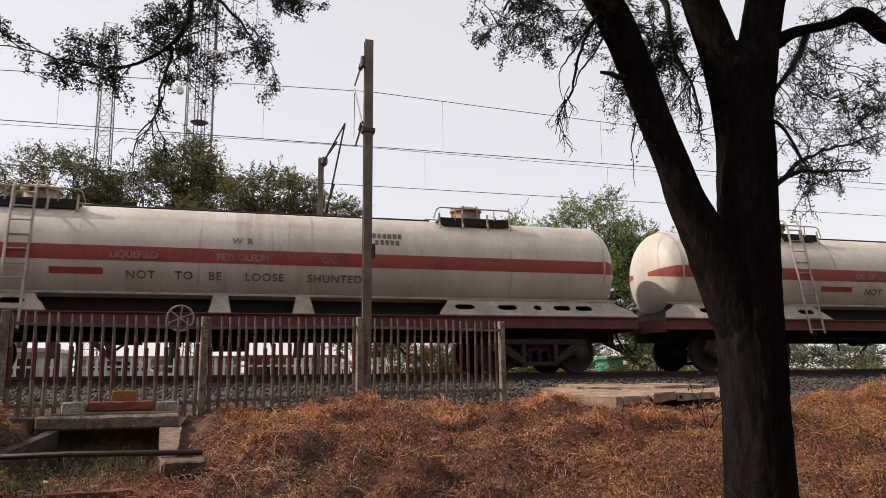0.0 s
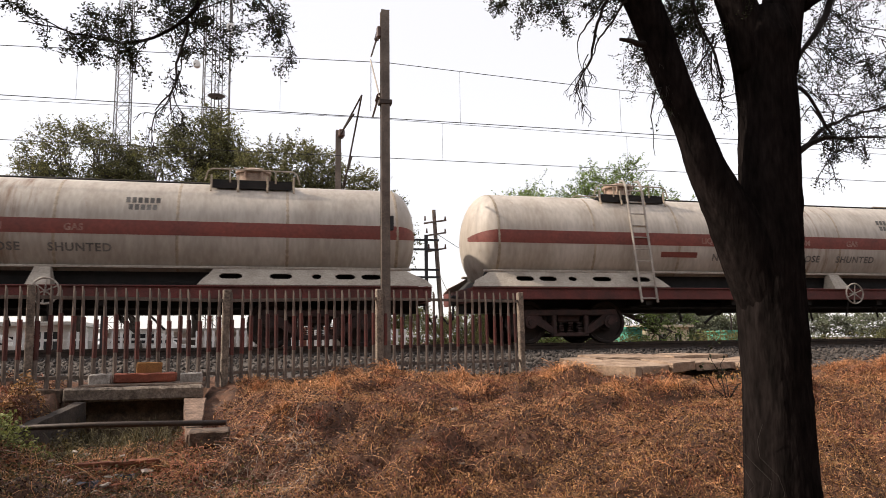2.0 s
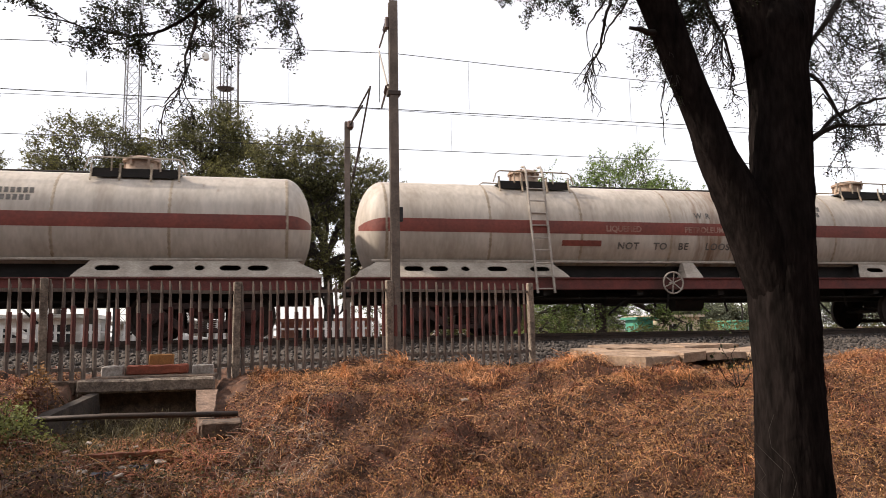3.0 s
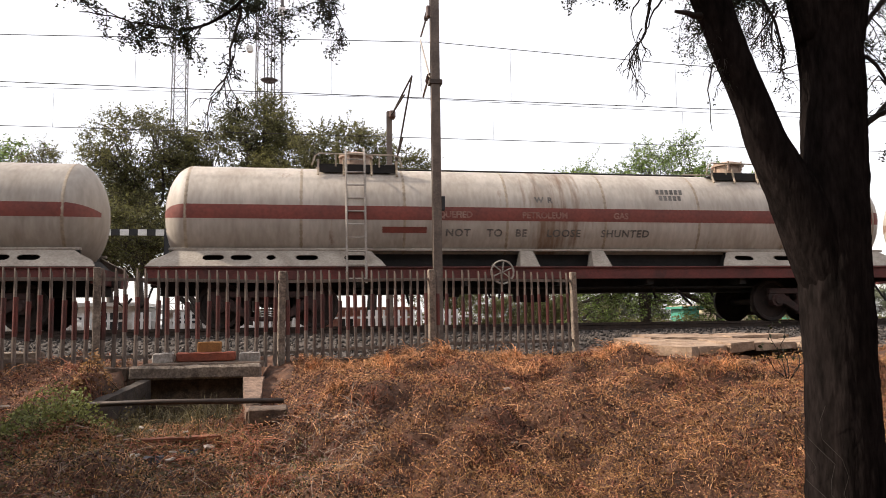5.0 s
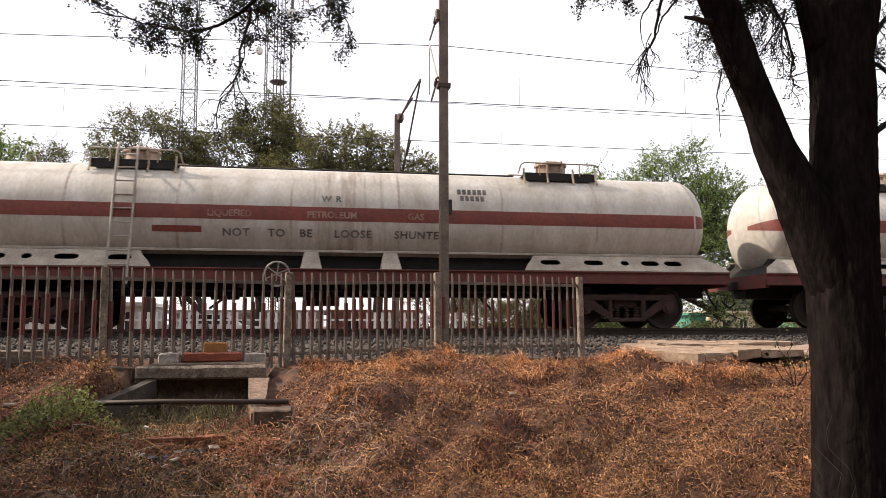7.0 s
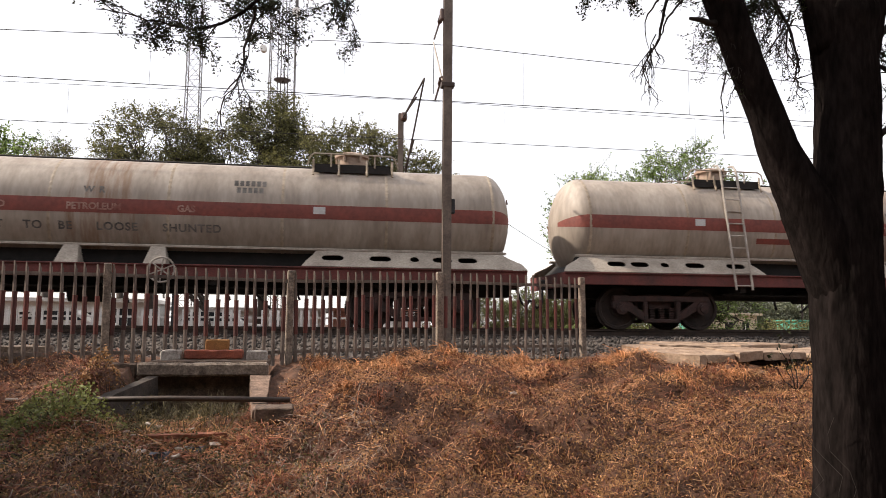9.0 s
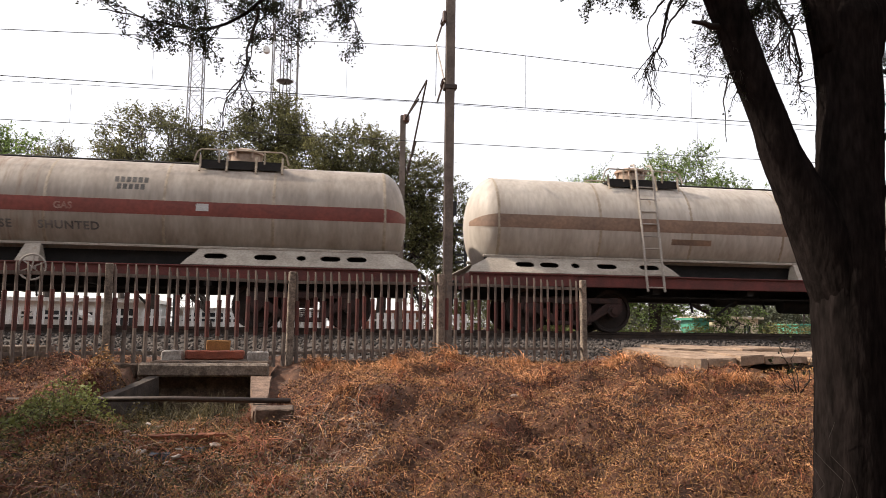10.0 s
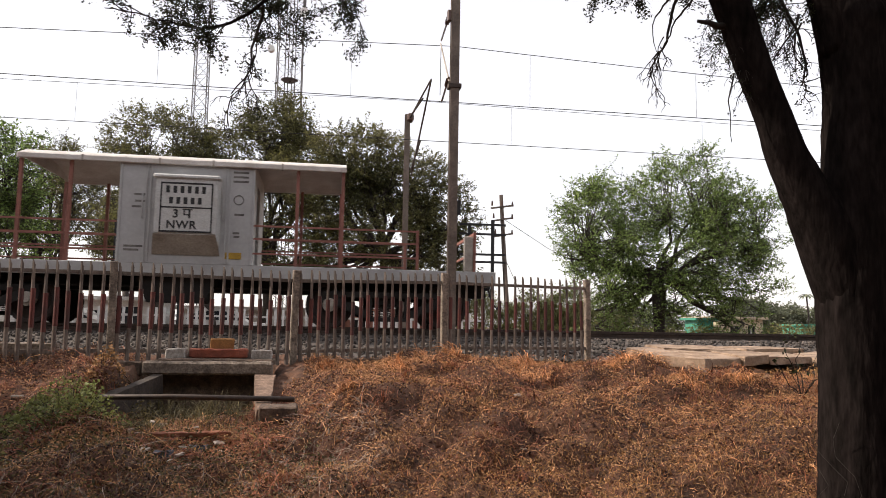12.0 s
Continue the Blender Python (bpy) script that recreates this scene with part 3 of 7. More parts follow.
    # hatches, platforms and hand rails
    for c, hatch_x in ((-4.63, -4.63), (5.14, 5.14)):
        bm = bmesh.new()
        box(bm, c - 0.92, c + 0.92, -0.72, 0.72, 3.64, 3.68, 0.008)
        for q in (-1, 1):
            box(bm, c - 0.92, c + 0.92, q * 0.72 - 0.015, q * 0.72 + 0.015, 3.55, 3.74)
        part("hatch_platform", bm, "under", w, "dark steel platform round the hatch")
        bm = bmesh.new()
        tube(bm, [(hatch_x, 0, 3.6), (hatch_x, 0, 4.04)], [0.34, 0.34], 24)
        tube(bm, [(hatch_x, 0, 4.04), (hatch_x, 0, 4.09), (hatch_x, 0, 4.16)], [0.41, 0.41, 0.22], 24)
        for k in range(6):
            a = k * math.pi / 3
            tube(bm, [(hatch_x + 0.36 * math.cos(a), 0.39 * math.sin(a), 3.90), (hatch_x + 0.36 * math.cos(a), 0.39 * math.sin(a), 4.13)], 0.03, 6)
        part("hatch", bm, "dome", w, "round hatch with a bolted lid")
        bm = bmesh.new()
        tube(bm, [(0, 0, 3.84), (0, -0.02, 3.62), (0, -0.10, 3.46)], 0.025, 6)
        leg = part("platform_leg", bm, "seam", w, "rust-tinted platform leg")
        spots = [(c + x, q * 0.745) for q in (-1, 1) for x in (-0.9, -0.32, 0.32, 0.9)]
        leg.matrix_basis = pose(*spots[0], 0)
        for x, y in spots[1:]:
            share("platform_leg", leg, pose(x, y, 0, 0, 0, 0 if y < 0 else 180), w)
        for q in (-1, 1):
            bm = bmesh.new()
            tube(bm, [(c - 1.04, q * 0.74, 3.70), (c - 0.97, q * 0.74, 3.92), (c - 0.88, q * 0.74, 3.98), (c + 0.88, q * 0.74, 3.97), (c + 0.97, q * 0.74, 3.91), (c + 1.04, q * 0.74, 3.68)], 0.017, 6)
            for x in (-0.5, 0.5):
                tube(bm, [(c + x, q * 0.74, 3.68), (c + x, q * 0.74, 3.97)], 0.016, 6)
            part("hand_rail", bm, "seam", w)
    # ladder
    lad_x = -4.70
    side_pts = [(0.0, -0.66, 4.10), (0.0, -0.84, 4.08), (0.0, -0.98, 3.92), (0.0, -1.54, 0.95)]
    for dx in (-0.21, 0.21):
        bm = bmesh.new()
        tube(bm, [(lad_x + dx, y, z) for _, y, z in side_pts], 0.028, 6)
        part("ladder_rail", bm, "rail_grey", w, "pale ladder stile")
    bm = bmesh.new()
    tube(bm, [(-0.21, 0, 0), (0.21, 0, 0)], 0.017, 6)
    rung = part("ladder_rung", bm, "rail_grey", w)
    zz = [z for _, _, z in side_pts][::-1]
    yy = [y for _, y, _ in side_pts][::-1]
    for i in range(10):
        z = 1.05 + 0.305 * i
        m = pose(lad_x, float(np.interp(z, zz, yy)), z)
        if i == 0:
            rung.matrix_basis = m
        else:
            share("ladder_rung", rung, m, w)
    # pipe along the top
    bm = bmesh.new()
    tube(bm, [(-3.7, 0.1, 3.80), (4.2, 0.1, 3.80)], 0.03, 6)
    for k in range(16):
        box(bm, -3.5 + k * 0.5, -3.38 + k * 0.5, 0.06, 0.14, 3.70, 3.80)
    part("top_pipe", bm, "under", w, "thin pipe on short feet along the top")
    # brake wheel and brake gear
    bm = bmesh.new()
    ring = [(brake_x + 0.26 * math.cos(a), -1.56, 1.18 + 0.26 * math.sin(a)) for a in (2 * math.pi * k / 20 for k in range(21))]
    tube(bm, ring, 0.02, 6)
    for k in range(3):
        a = math.pi * k / 3 + 0.4
        tube(bm, [(brake_x + 0.25 * math.cos(a), -1.56, 1.18 + 0.25 * math.sin(a)), (brake_x - 0.25 * math.cos(a), -1.56, 1.18 - 0.25 * math.sin(a))], 0.014, 5)
    tube(bm, [(brake_x, -1.58, 1.18), (brake_x, -1.38, 1.18)], 0.03, 6)
    part("brake_wheel", bm, "rail_grey", w, "spoked hand brake wheel")
    bm = bmesh.new()
    for y in (-1.1, -0.6, 0.5):
        tube(bm, [(-5.0, y, 0.84), (5.0, y, 0.84)], 0.022, 6)
    for x, h in ((-3.6, 0.5), (-1.7, 0.62), (0.3, 0.5), (2.4, 0.58), (3.9, 0.6)):
        tube(bm, [(x, -0.9, 0.95), (x + 0.12, -0.9, h)], 0.03, 6)
    tube(bm, [(-2.9, -0.75, 0.82), (-2.3, -0.75, 0.82)], 0.17, 12)
    tube(bm, [(-0.9, -0.5, 0.72), (-0.1, -0.5, 0.72)], 0.2, 12)
    tube(bm, [(brake_x, -1.38, 1.1), (brake_x, -1.2, 0.6)], 0.025, 6)
    tube(bm, [(-2.3, -1.0, 0.9), (-2.9, -1.0, 0.45)], 0.03, 6)
    tube(bm, [(2.9, -1.0, 0.9), (3.4, -1.0, 0.4)], 0.03, 6)
    part("brake_gear", bm, "under", w, "rods, levers and cylinder of the brake")
    # painted plate and words
    def on_tank(x, z, lift=0.004):
        dz = z - TANK_C
        ang = math.degrees(math.asin(dz / TANK_R))
        return pose(x, -(math.sqrt(TANK_R ** 2 - dz * dz)) - lift, z, 90 - ang, 0, 0)
    bm = bmesh.new()
    box(bm, 0, 1.02, -0.07, 0.07, -0.001, 0.001)
    pl = part("colour_bar", bm, stripe, w, "painted bar")
    pl.matrix_basis = on_tank(-4.11, 2.17)
    for word, at in () if not slogan else (("NOT", -2.66), ("TO", -1.69), ("BE", -1.01), ("LOOSE", -0.25), ("SHUNTED", 1.09)):
        lettering(word, 0.25, "stencil", w, on_tank(at, 2.04), label="stencilled word", spacing=1.12)
    if white == "tank_grimy":
        for x in (-5.6, 4.4):
            bm = bmesh.new()
            box(bm, -0.13, 0.13, -0.08, 0.08, -0.001, 0.001)
            part("white_plate", bm, "van_panel", w, "small white plate on the band").matrix_basis = on_tank(x, 2.58, 0.009)
    if words and slogan:
        for word, at in (("LIQUEFIED", -2.98), ("PETROLEUM", -0.85), ("GAS", 1.39)):
            lettering(word, 0.20, "stencil_pale", w, on_tank(at, 2.46, 0.009), label="worn pale word on the band")
        lettering(words, 0.20, "stencil", w, on_tank(-0.53, 2.83), label="stencilled letters", spacing=2.0)
    bm = bmesh.new()
    for i in range(6):
        box(bm, i * 0.12, i * 0.12 + 0.085, 0.17, 0.30, -0.001, 0.001)
    for i in range(5):
        box(bm, 0.06 + i * 0.12, 0.06 + i * 0.12 + 0.085, 0.0, 0.13, -0.001, 0.001)
    nb = part("stencil_bars", bm, "stencil", w, "two rows of stencilled marks")
    nb.matrix_basis = on_tank(2.55, 2.93)
    for x in (-9.1, 9.1):
        coupler(w, x, math.copysign(1, x))
    for x in (-6.6, 6.6):
        bogie(w, x, 2.03, 1.08, "bogie")
    return w


def open_wagon():
    w = thing("open_wagon", "high-sided blue steel open wagon with dented panels", "open wagon")
    L, y, zb, zt = 5.1, 1.5, 1.15, 3.19
    bm = bmesh.new()
    for q in (-1, 1):
        y0, y1 = sorted((q * (y - 0.08), q * (y - 0.13)))
        box(bm, -L, L, y0, y1, zb, zt)
    for _ in range(6):
        bmesh.ops.subdivide_edges(bm, edges=[e for e in bm.edges if e.calc_length() > 0.16], cuts=1, use_grid_fill=True)
    for v in bm.verts:
        if zb + 0.05 < v.co.z < zt - 0.05:
            v.co.y += 0.06 * noise.noise(Vector((v.co.x * 1.6, 3.0, v.co.z * 1.8))) + 0.02 * noise.noise(Vector((v.co.x * 5, 7.0, v.co.z * 5)))
    part("side_sheet", bm, "boxn_blue", w, "dented blue side sheet")
    for s in (-1, 1):
        bm = bmesh.new()
        x0, x1 = sorted((s * L, s * (L - 0.05)))
        box(bm, x0, x1, -y + 0.08, y - 0.08, zb, zt)
        part("end_sheet", bm, "boxn_blue", w, "blue end sheet")
        for k in (-1.1, -0.55, 0.0, 0.55, 1.1):
            bm = bmesh.new()
            x0, x1 = sorted((s * L, s * (L + 0.1)))
            box(bm, x0, x1, k - 0.06, k + 0.06, zb, zt, 0.02)
            part("end_rib", bm, "boxn_blue", w)
    bm = bmesh.new()
    for q in (-1, 1):
        box(bm, -L - 0.08, L + 0.08, q * y - 0.09, q * y + 0.03, zt - 0.02, zt + 0.10, 0.015)
    for s in (-1, 1):
        x0, x1 = sorted((s * (L - 0.05), s * (L + 0.12)))
        box(bm, x0, x1, -y, y, zt - 0.02, zt + 0.10, 0.015)
    part("top_coping", bm, "boxn_blue", w)
    bm = bmesh.new()
    box(bm, -L, L, -y + 0.1, y - 0.1, zb - 0.06, zb)
    part("floor_sheet", bm, "boxn_blue", w)
    ribs = [-4.25, -2.55, -0.84, 0.83, 2.53, 4.18]
    bm = bmesh.new()
    solid(bm, [(-0.12, -0.12, zb), (0.12, -0.12, zb), (0.12, 0.01, zb), (-0.12, 0.01, zb)], [(-0.09, -0.06, zt), (0.09, -0.06, zt), (0.09, 0.01, zt), (-0.09, 0.01, zt)])
    rib = part("side_rib", bm, "boxn_edge", w, "blue upright rib")
    rib.matrix_basis = pose(ribs[0], -y + 0.06, 0)
    for q in (-1, 1):
        for x in ribs:
            if (q, x) != (-1, ribs[0]):
                share("side_rib", rib, pose(x, q * (y - 0.06), 0, 0, 0, 0 if q < 0 else 180), w)
    for q in (-1, 1):
        for i, (a, b) in enumerate(zip(ribs, ribs[1:])):
            for z in (2.50, 1.78) if i in (0, 2, 4) else (2.42, 2.12):
                bm = bmesh.new()
                box(bm, a + 0.12, b - 0.12, q * (y - 0.05) - 0.08, q * (y - 0.05) + 0.08, z - 0.032, z + 0.032, 0.01)
                part("side_stiffener", bm, "boxn_edge", w, "level stiffener on the side")
    for i in (1, 3):
        a, b = ribs[i], ribs[i + 1]
        bm = bmesh.new()
        box(bm, a + 0.16, (a + b) / 2 - 0.02, -y + 0.02, -y + 0.07, 1.22, 2.06, 0.01)
        box(bm, (a + b) / 2 + 0.02, b - 0.16, -y + 0.02, -y + 0.07, 1.22, 2.06, 0.01)
        d = part("side_door", bm, "boxn_door_green" if i == 1 else "boxn_door", w, "worn grey-green flap door" if i == 1 else "rusty brown flap door")
        for x in (a + 0.4, b - 0.4):
            bm = bmesh.new()
            box(bm, x - 0.05, x + 0.05, -y - 0.02, -y + 0.05, 2.0, 2.22)
            part("door_hinge", bm, "bogie", d)
    bm = bmesh.new()
    box(bm, -L + 0.05, L - 0.05, -1.42, 1.42, 0.98, 1.09)
    box(bm, -L, L, -0.3, 0.3, 0.7, 1.0)
    tube(bm, [(-1.3, -0.6, 0.75), (-0.6, -0.6, 0.75)], 0.2, 12)
    tube(bm, [(-3.2, -0.9, 0.8), (3.2, -0.9, 0.8)], 0.03, 6)
    part("underframe", bm, "under", w, "black underframe")
    bm = bmesh.new()
    for dy in (-1.32, -0.98):
        tube(bm, [(-L - 0.1, dy, 0.9), (-L - 0.1, dy, 3.1)], 0.018, 6)
    for i in range(6):
        tube(bm, [(-L - 0.1, -1.32, 1.1 + 0.36 * i), (-L - 0.1, -0.98, 1.1 + 0.36 * i)], 0.014, 6)
    part("end_ladder", bm, "rail_grey", w)
    for s in (-1, 1):
        coupler(w, s * (L + 0.1), s)
        bogie(w, s * 3.25, 2.0, 1.08, "bogie")
    return w


def brake_van():
    w = thing("brake_van", "silver-grey brake van with a small cabin between two railed platforms", "brake van")
    L = 6.78
    bm = bmesh.new()
    for q in (-1, 1):
        y0, y1 = sorted((q * 1.40, q * 1.32))
        box(bm, -L, L, y0, y1, 1.02, 1.30, 0.01)
    for s in (-1, 1):
        x0, x1 = sorted((s * L, s * (L - 0.08)))
        box(bm, x0, x1, -1.32, 1.32, 1.0, 1.30)
    part("sill", bm, "van_grey", w, "grey painted sill")
    bm = bmesh.new()
    box(bm, -L + 0.08, L - 0.08, -1.32, 1.32, 1.22, 1.27)
    box(bm, -L, L, -0.3, 0.3, 0.75, 1.2)
    tube(bm, [(-5.6, -1.0, 0.82), (5.6, -1.0, 0.82)], 0.025, 6)
    tube(bm, [(-1.9, -0.7, 0.85), (1.6, -0.7, 0.80)], 0.02, 6)
    part("underframe", bm, "under", w, "black underframe and deck")
    bm = bmesh.new()
    solid(bm, [(-0.75, -1.15, 0.48), (0.45, -1.15, 0.48), (0.45, -0.6, 0.48), (-0.75, -0.6, 0.48)], [(-0.95, -1.25, 1.0), (0.65, -1.25, 1.0), (0.65, -0.5, 1.0), (-0.95, -0.5, 1.0)])
    part("battery_box", bm, "under", w, "dark box under the floor")
    # cabin
    bm = bmesh.new()
    box(bm, -1.30, 1.38, -1.40, -1.35, 1.30, 3.46)
    cab = part("cabin", bm, "van_grey", w, "silver-grey cabin side")
    bm = bmesh.new()
    box(bm, -1.30, 1.38, 1.35, 1.40, 1.30, 3.46)
    part("cabin_side", bm, "van_grey", cab)
    for x in (-1.30, 1.33):
        for y0, y1, z0 in ((-1.35, -0.35, 1.30), (0.35, 1.35, 1.30), (-0.35, 0.35, 3.2)):
            bm = bmesh.new()
            box(bm, x, x + 0.05, y0, y1, z0, 3.55)
            part("end_panel", bm, "van_white", cab)
    for x in (-1.32, 1.40):
        bm = bmesh.new()
        box(bm, x - 0.03, x + 0.03, -1.42, -1.36, 1.3, 3.46, 0.01)
        part("corner_post", bm, "van_grey", cab)
    for x in (-0.80, -0.72, 0.84, 0.92):
        bm = bmesh.new()
        box(bm, x - 0.018, x + 0.018, -1.425, -1.40, 1.31, 3.45, 0.006)
        part("cabin_rib", bm, "van_grey", cab, "pressed upright rib")
    # bay with the lettered panel
    bm = bmesh.new()
    solid(bm, [(-0.62, -1.40, 1.62), (0.74, -1.40, 1.62), (0.74, -1.40, 3.16), (-0.62, -1.40, 3.16)], [(-0.56, -1.66, 1.92), (0.68, -1.66, 1.92), (0.68, -1.66, 3.06), (-0.56, -1.66, 3.06)])
    box(bm, -0.62, 0.74, -1.70, -1.40, 3.06, 3.16, 0.03)
    part("lookout_bay", bm, "van_panel", cab, "shallow white lookout bay")
    bm = bmesh.new()
    solid(bm, [(-0.63, -1.404, 1.50), (0.75, -1.404, 1.50), (0.69, -1.664, 1.90), (-0.57, -1.664, 1.90)], [(-0.63, -1.42, 1.48), (0.75, -1.42, 1.48), (0.69, -1.68, 1.89), (-0.57, -1.68, 1.89)])
    part("bay_apron", bm, "skirt", cab, "rust-tinted apron under the bay")
    bm = bmesh.new()
    box(bm, -0.46, 0.60, -1.668, -1.66, 1.94, 2.98)
    part("panel", bm, "van_panel", cab, "white lettered panel")
    bm = bmesh.new()
    for x0, x1, z0, z1 in ((-0.46, 0.60, 2.95, 2.985), (-0.46, 0.60, 1.93, 1.965), (-0.46, 0.60, 2.44, 2.47), (-0.46, -0.43, 1.95, 2.97), (0.57, 0.60, 1.95, 2.97)):
        box(bm, x0, x1, -1.674, -1.667, z0, z1)
    part("panel_border", bm, "black", cab)
    bm = bmesh.new()
    for i in range(6):
        box(bm, -0.35 + 0.145 * i, -0.275 + 0.145 * i, -1.672, -1.667, 2.76, 2.91)
    for i in range(5):
        box(bm, -0.28 + 0.145 * i, -0.205 + 0.145 * i, -1.672, -1.667, 2.53, 2.67)
    part("panel_bars", bm, "black", cab, "two rows of painted marks")
    lettering("3", 0.25, "black", cab, pose(-0.20, -1.673, 2.24, 90), label="painted figure")
    bm = bmesh.new()
    box(bm, 0.12, 0.16, -1.672, -1.667, 2.23, 2.41)
    box(bm, 0.0, 0.2, -1.672, -1.667, 2.40, 2.425)
    box(bm, 0.02, 0.05, -1.672, -1.667, 2.30, 2.40)
    box(bm, 0.02, 0.13, -1.672, -1.667, 2.29, 2.315)
    part("panel_sign", bm, "black", cab, "painted sign")
    lettering("NWR", 0.24, "black", cab, pose(-0.32, -1.673, 2.01, 90), label="painted letters", spacing=1.1)
    bm = bmesh.new()
    for x, z, wd in ((-1.05, 2.72, 0.26), (-1.02, 2.58, 0.2), (-1.08, 2.46, 0.2), (0.97, 3.28, 0.32), (0.97, 3.18, 0.32), (0.97, 3.08, 0.32), (1.02, 2.36, 0.2), (-1.2, 1.62, 0.4), (-1.2, 1.54, 0.3), (1.0, 1.96, 0.14), (1.02, 1.88, 0.12)):
        box(bm, x, x + wd, -1.404, -1.400, z, z + 0.045)
    tagged(part("small_bars", bm, "stencil", cab), "rows of small painted marks", kind="stuff")
    bm = bmesh.new()
    ring = [(1.1 + 0.1 * math.cos(a), -1.405, 2.7 + 0.1 * math.sin(a)) for a in (2 * math.pi * k / 16 for k in range(17))]
    tube(bm, ring, 0.012, 5)
    part("round_mark", bm, "stencil", cab)
    bm = bmesh.new()
    box(bm, 0.86, 1.2, -1.406, -1.400, 1.42, 1.56)
    part("yellow_plate", bm, "yellow", cab, "small yellow plate")
    for x in (-0.86, 0.80):
        bm = bmesh.new()
        tube(bm, [(x, -1.41, 2.25), (x, -1.47, 2.25), (x, -1.47, 2.75), (x, -1.41, 2.75)], 0.016, 6)
        part("grab_handle", bm, "van_grey", cab)
    # roof
    bm = bmesh.new()
    arc = [(1.52 * math.sin(a), 3.42 + 0.32 * (math.cos(a) - math.cos(1.25)) / (1 - math.cos(1.25))) for a in (-1.25 + 2.5 * k / 10 for k in range(11))]
    ring = arc + [(y * 0.985, z - 0.05) for y, z in arc[::-1]]
    solid(bm, [(-3.38, y, z + 0.05) for y, z in ring], [(3.38, y, z + 0.05) for y, z in ring])
    for q in (-1, 1):
        box(bm, -3.38, 3.38, q * 1.45 - 0.03, q * 1.45 + 0.03, 3.40, 3.52, 0.015)
    roof = part("roof", bm, "van_white", w, "white curved roof with rusty joints")
    for x in (-3.34, 3.30):
        bm = bmesh.new()
        solid(bm, [(x, y, z + 0.04) for y, z in arc], [(x + 0.04, y, z + 0.04) for y, z in arc])
        part("roof_end", bm, "van_white", roof)
    bm = bmesh.new()
    for x in (-2.1, -0.55, 0.55, 2.0):
        box(bm, x - 0.02, x + 0.02, -1.487, -1.40, 3.39, 3.53)
    part("roof_joint", bm, "rail_grey", roof)
    # posts and rails
    bm = bmesh.new()
    box(bm, -0.035, 0.035, -0.035, 0.035, 1.3, 3.42)
    post = part("roof_post", bm, "van_rail", w, "red-brown roof post")
    spots = [(s * x, q * 1.34) for s in (-1, 1) for x in (3.32, 2.34) for q in (-1, 1)]
    post.matrix_basis = pose(*spots[0], 0)
    for x, y in spots[1:]:
        share("roof_post", post, pose(x, y, 0), w)
    bm = bmesh.new()
    box(bm, -0.03, 0.03, -0.03, 0.03, 1.3, 2.19)
    rp = part("rail_post", bm, "van_rail", w, "red-brown rail post")
    spots = [(s * x, q * 1.34) for s in (-1, 1) for x in (5.0, 6.3) for q in (-1, 1)]
    rp.matrix_basis = pose(*spots[0], 0)
    for x, y in spots[1:]:
        share("rail_post", rp, pose(x, y, 0), w)
    for s in (-1, 1):
        for q in (-1, 1):
            for z in (2.16, 1.88, 1.56):
                bm = bmesh.new()
                x0, x1 = sorted((s * 1.38, s * (5.0 if z < 2 else 5.0)))
                box(bm, x0, x1, q * 1.36 - 0.017, q * 1.36 + 0.017, z - 0.019, z + 0.019)
                part("side_rail", bm, "van_rail", w, "red-brown guard rail")
        bm = bmesh.new()
        x0, x1 = sorted((s * 6.28, s * 6.33))
        box(bm, x0, x1, -1.3, 1.3, 2.13, 2.19)
        box(bm, x0, x1, -1.3, 1.3, 1.70, 1.75)
        part("end_rail", bm, "van_rail", w, "red-brown end rail")
        bm = bmesh.new()
        x0, x1 = sorted((s * 6.05, s * 6.27))
        box(bm, x0, x1, -1.36, -1.30, 1.3, 2.1, 0.02)
        part("gate_plate", bm, "rail_grey", w, "pale plate at the steps")
    for s in (-1, 1):
        coupler(w, s * (L + 0.02), s)
        bogie(w, s * 4.4, 2.6, 1.08, "under", "rail_grey")
    return w


def train_shift(t):
    return -21.72 * t + 0.0167 * (t - 6) ** 2 - 0.25


BASE = []        # each vehicle with its place along the train
wall_behind()
ballast_bed()
scattered_stones("ballast_stones", 16000, ballast_place, (0.03, 0.058), "ballast", "loose grey-brown crushed stones beside the rails", 3)
railway_track(TRACK_Y, "near railway track on concrete sleepers")
railway_track(TRACK2_Y, "far railway track on concrete sleepers")


# ---------- fence, mast, wires ----------
def fence_line(x):
    return 11.4 + (x + 3.1) * 0.2625


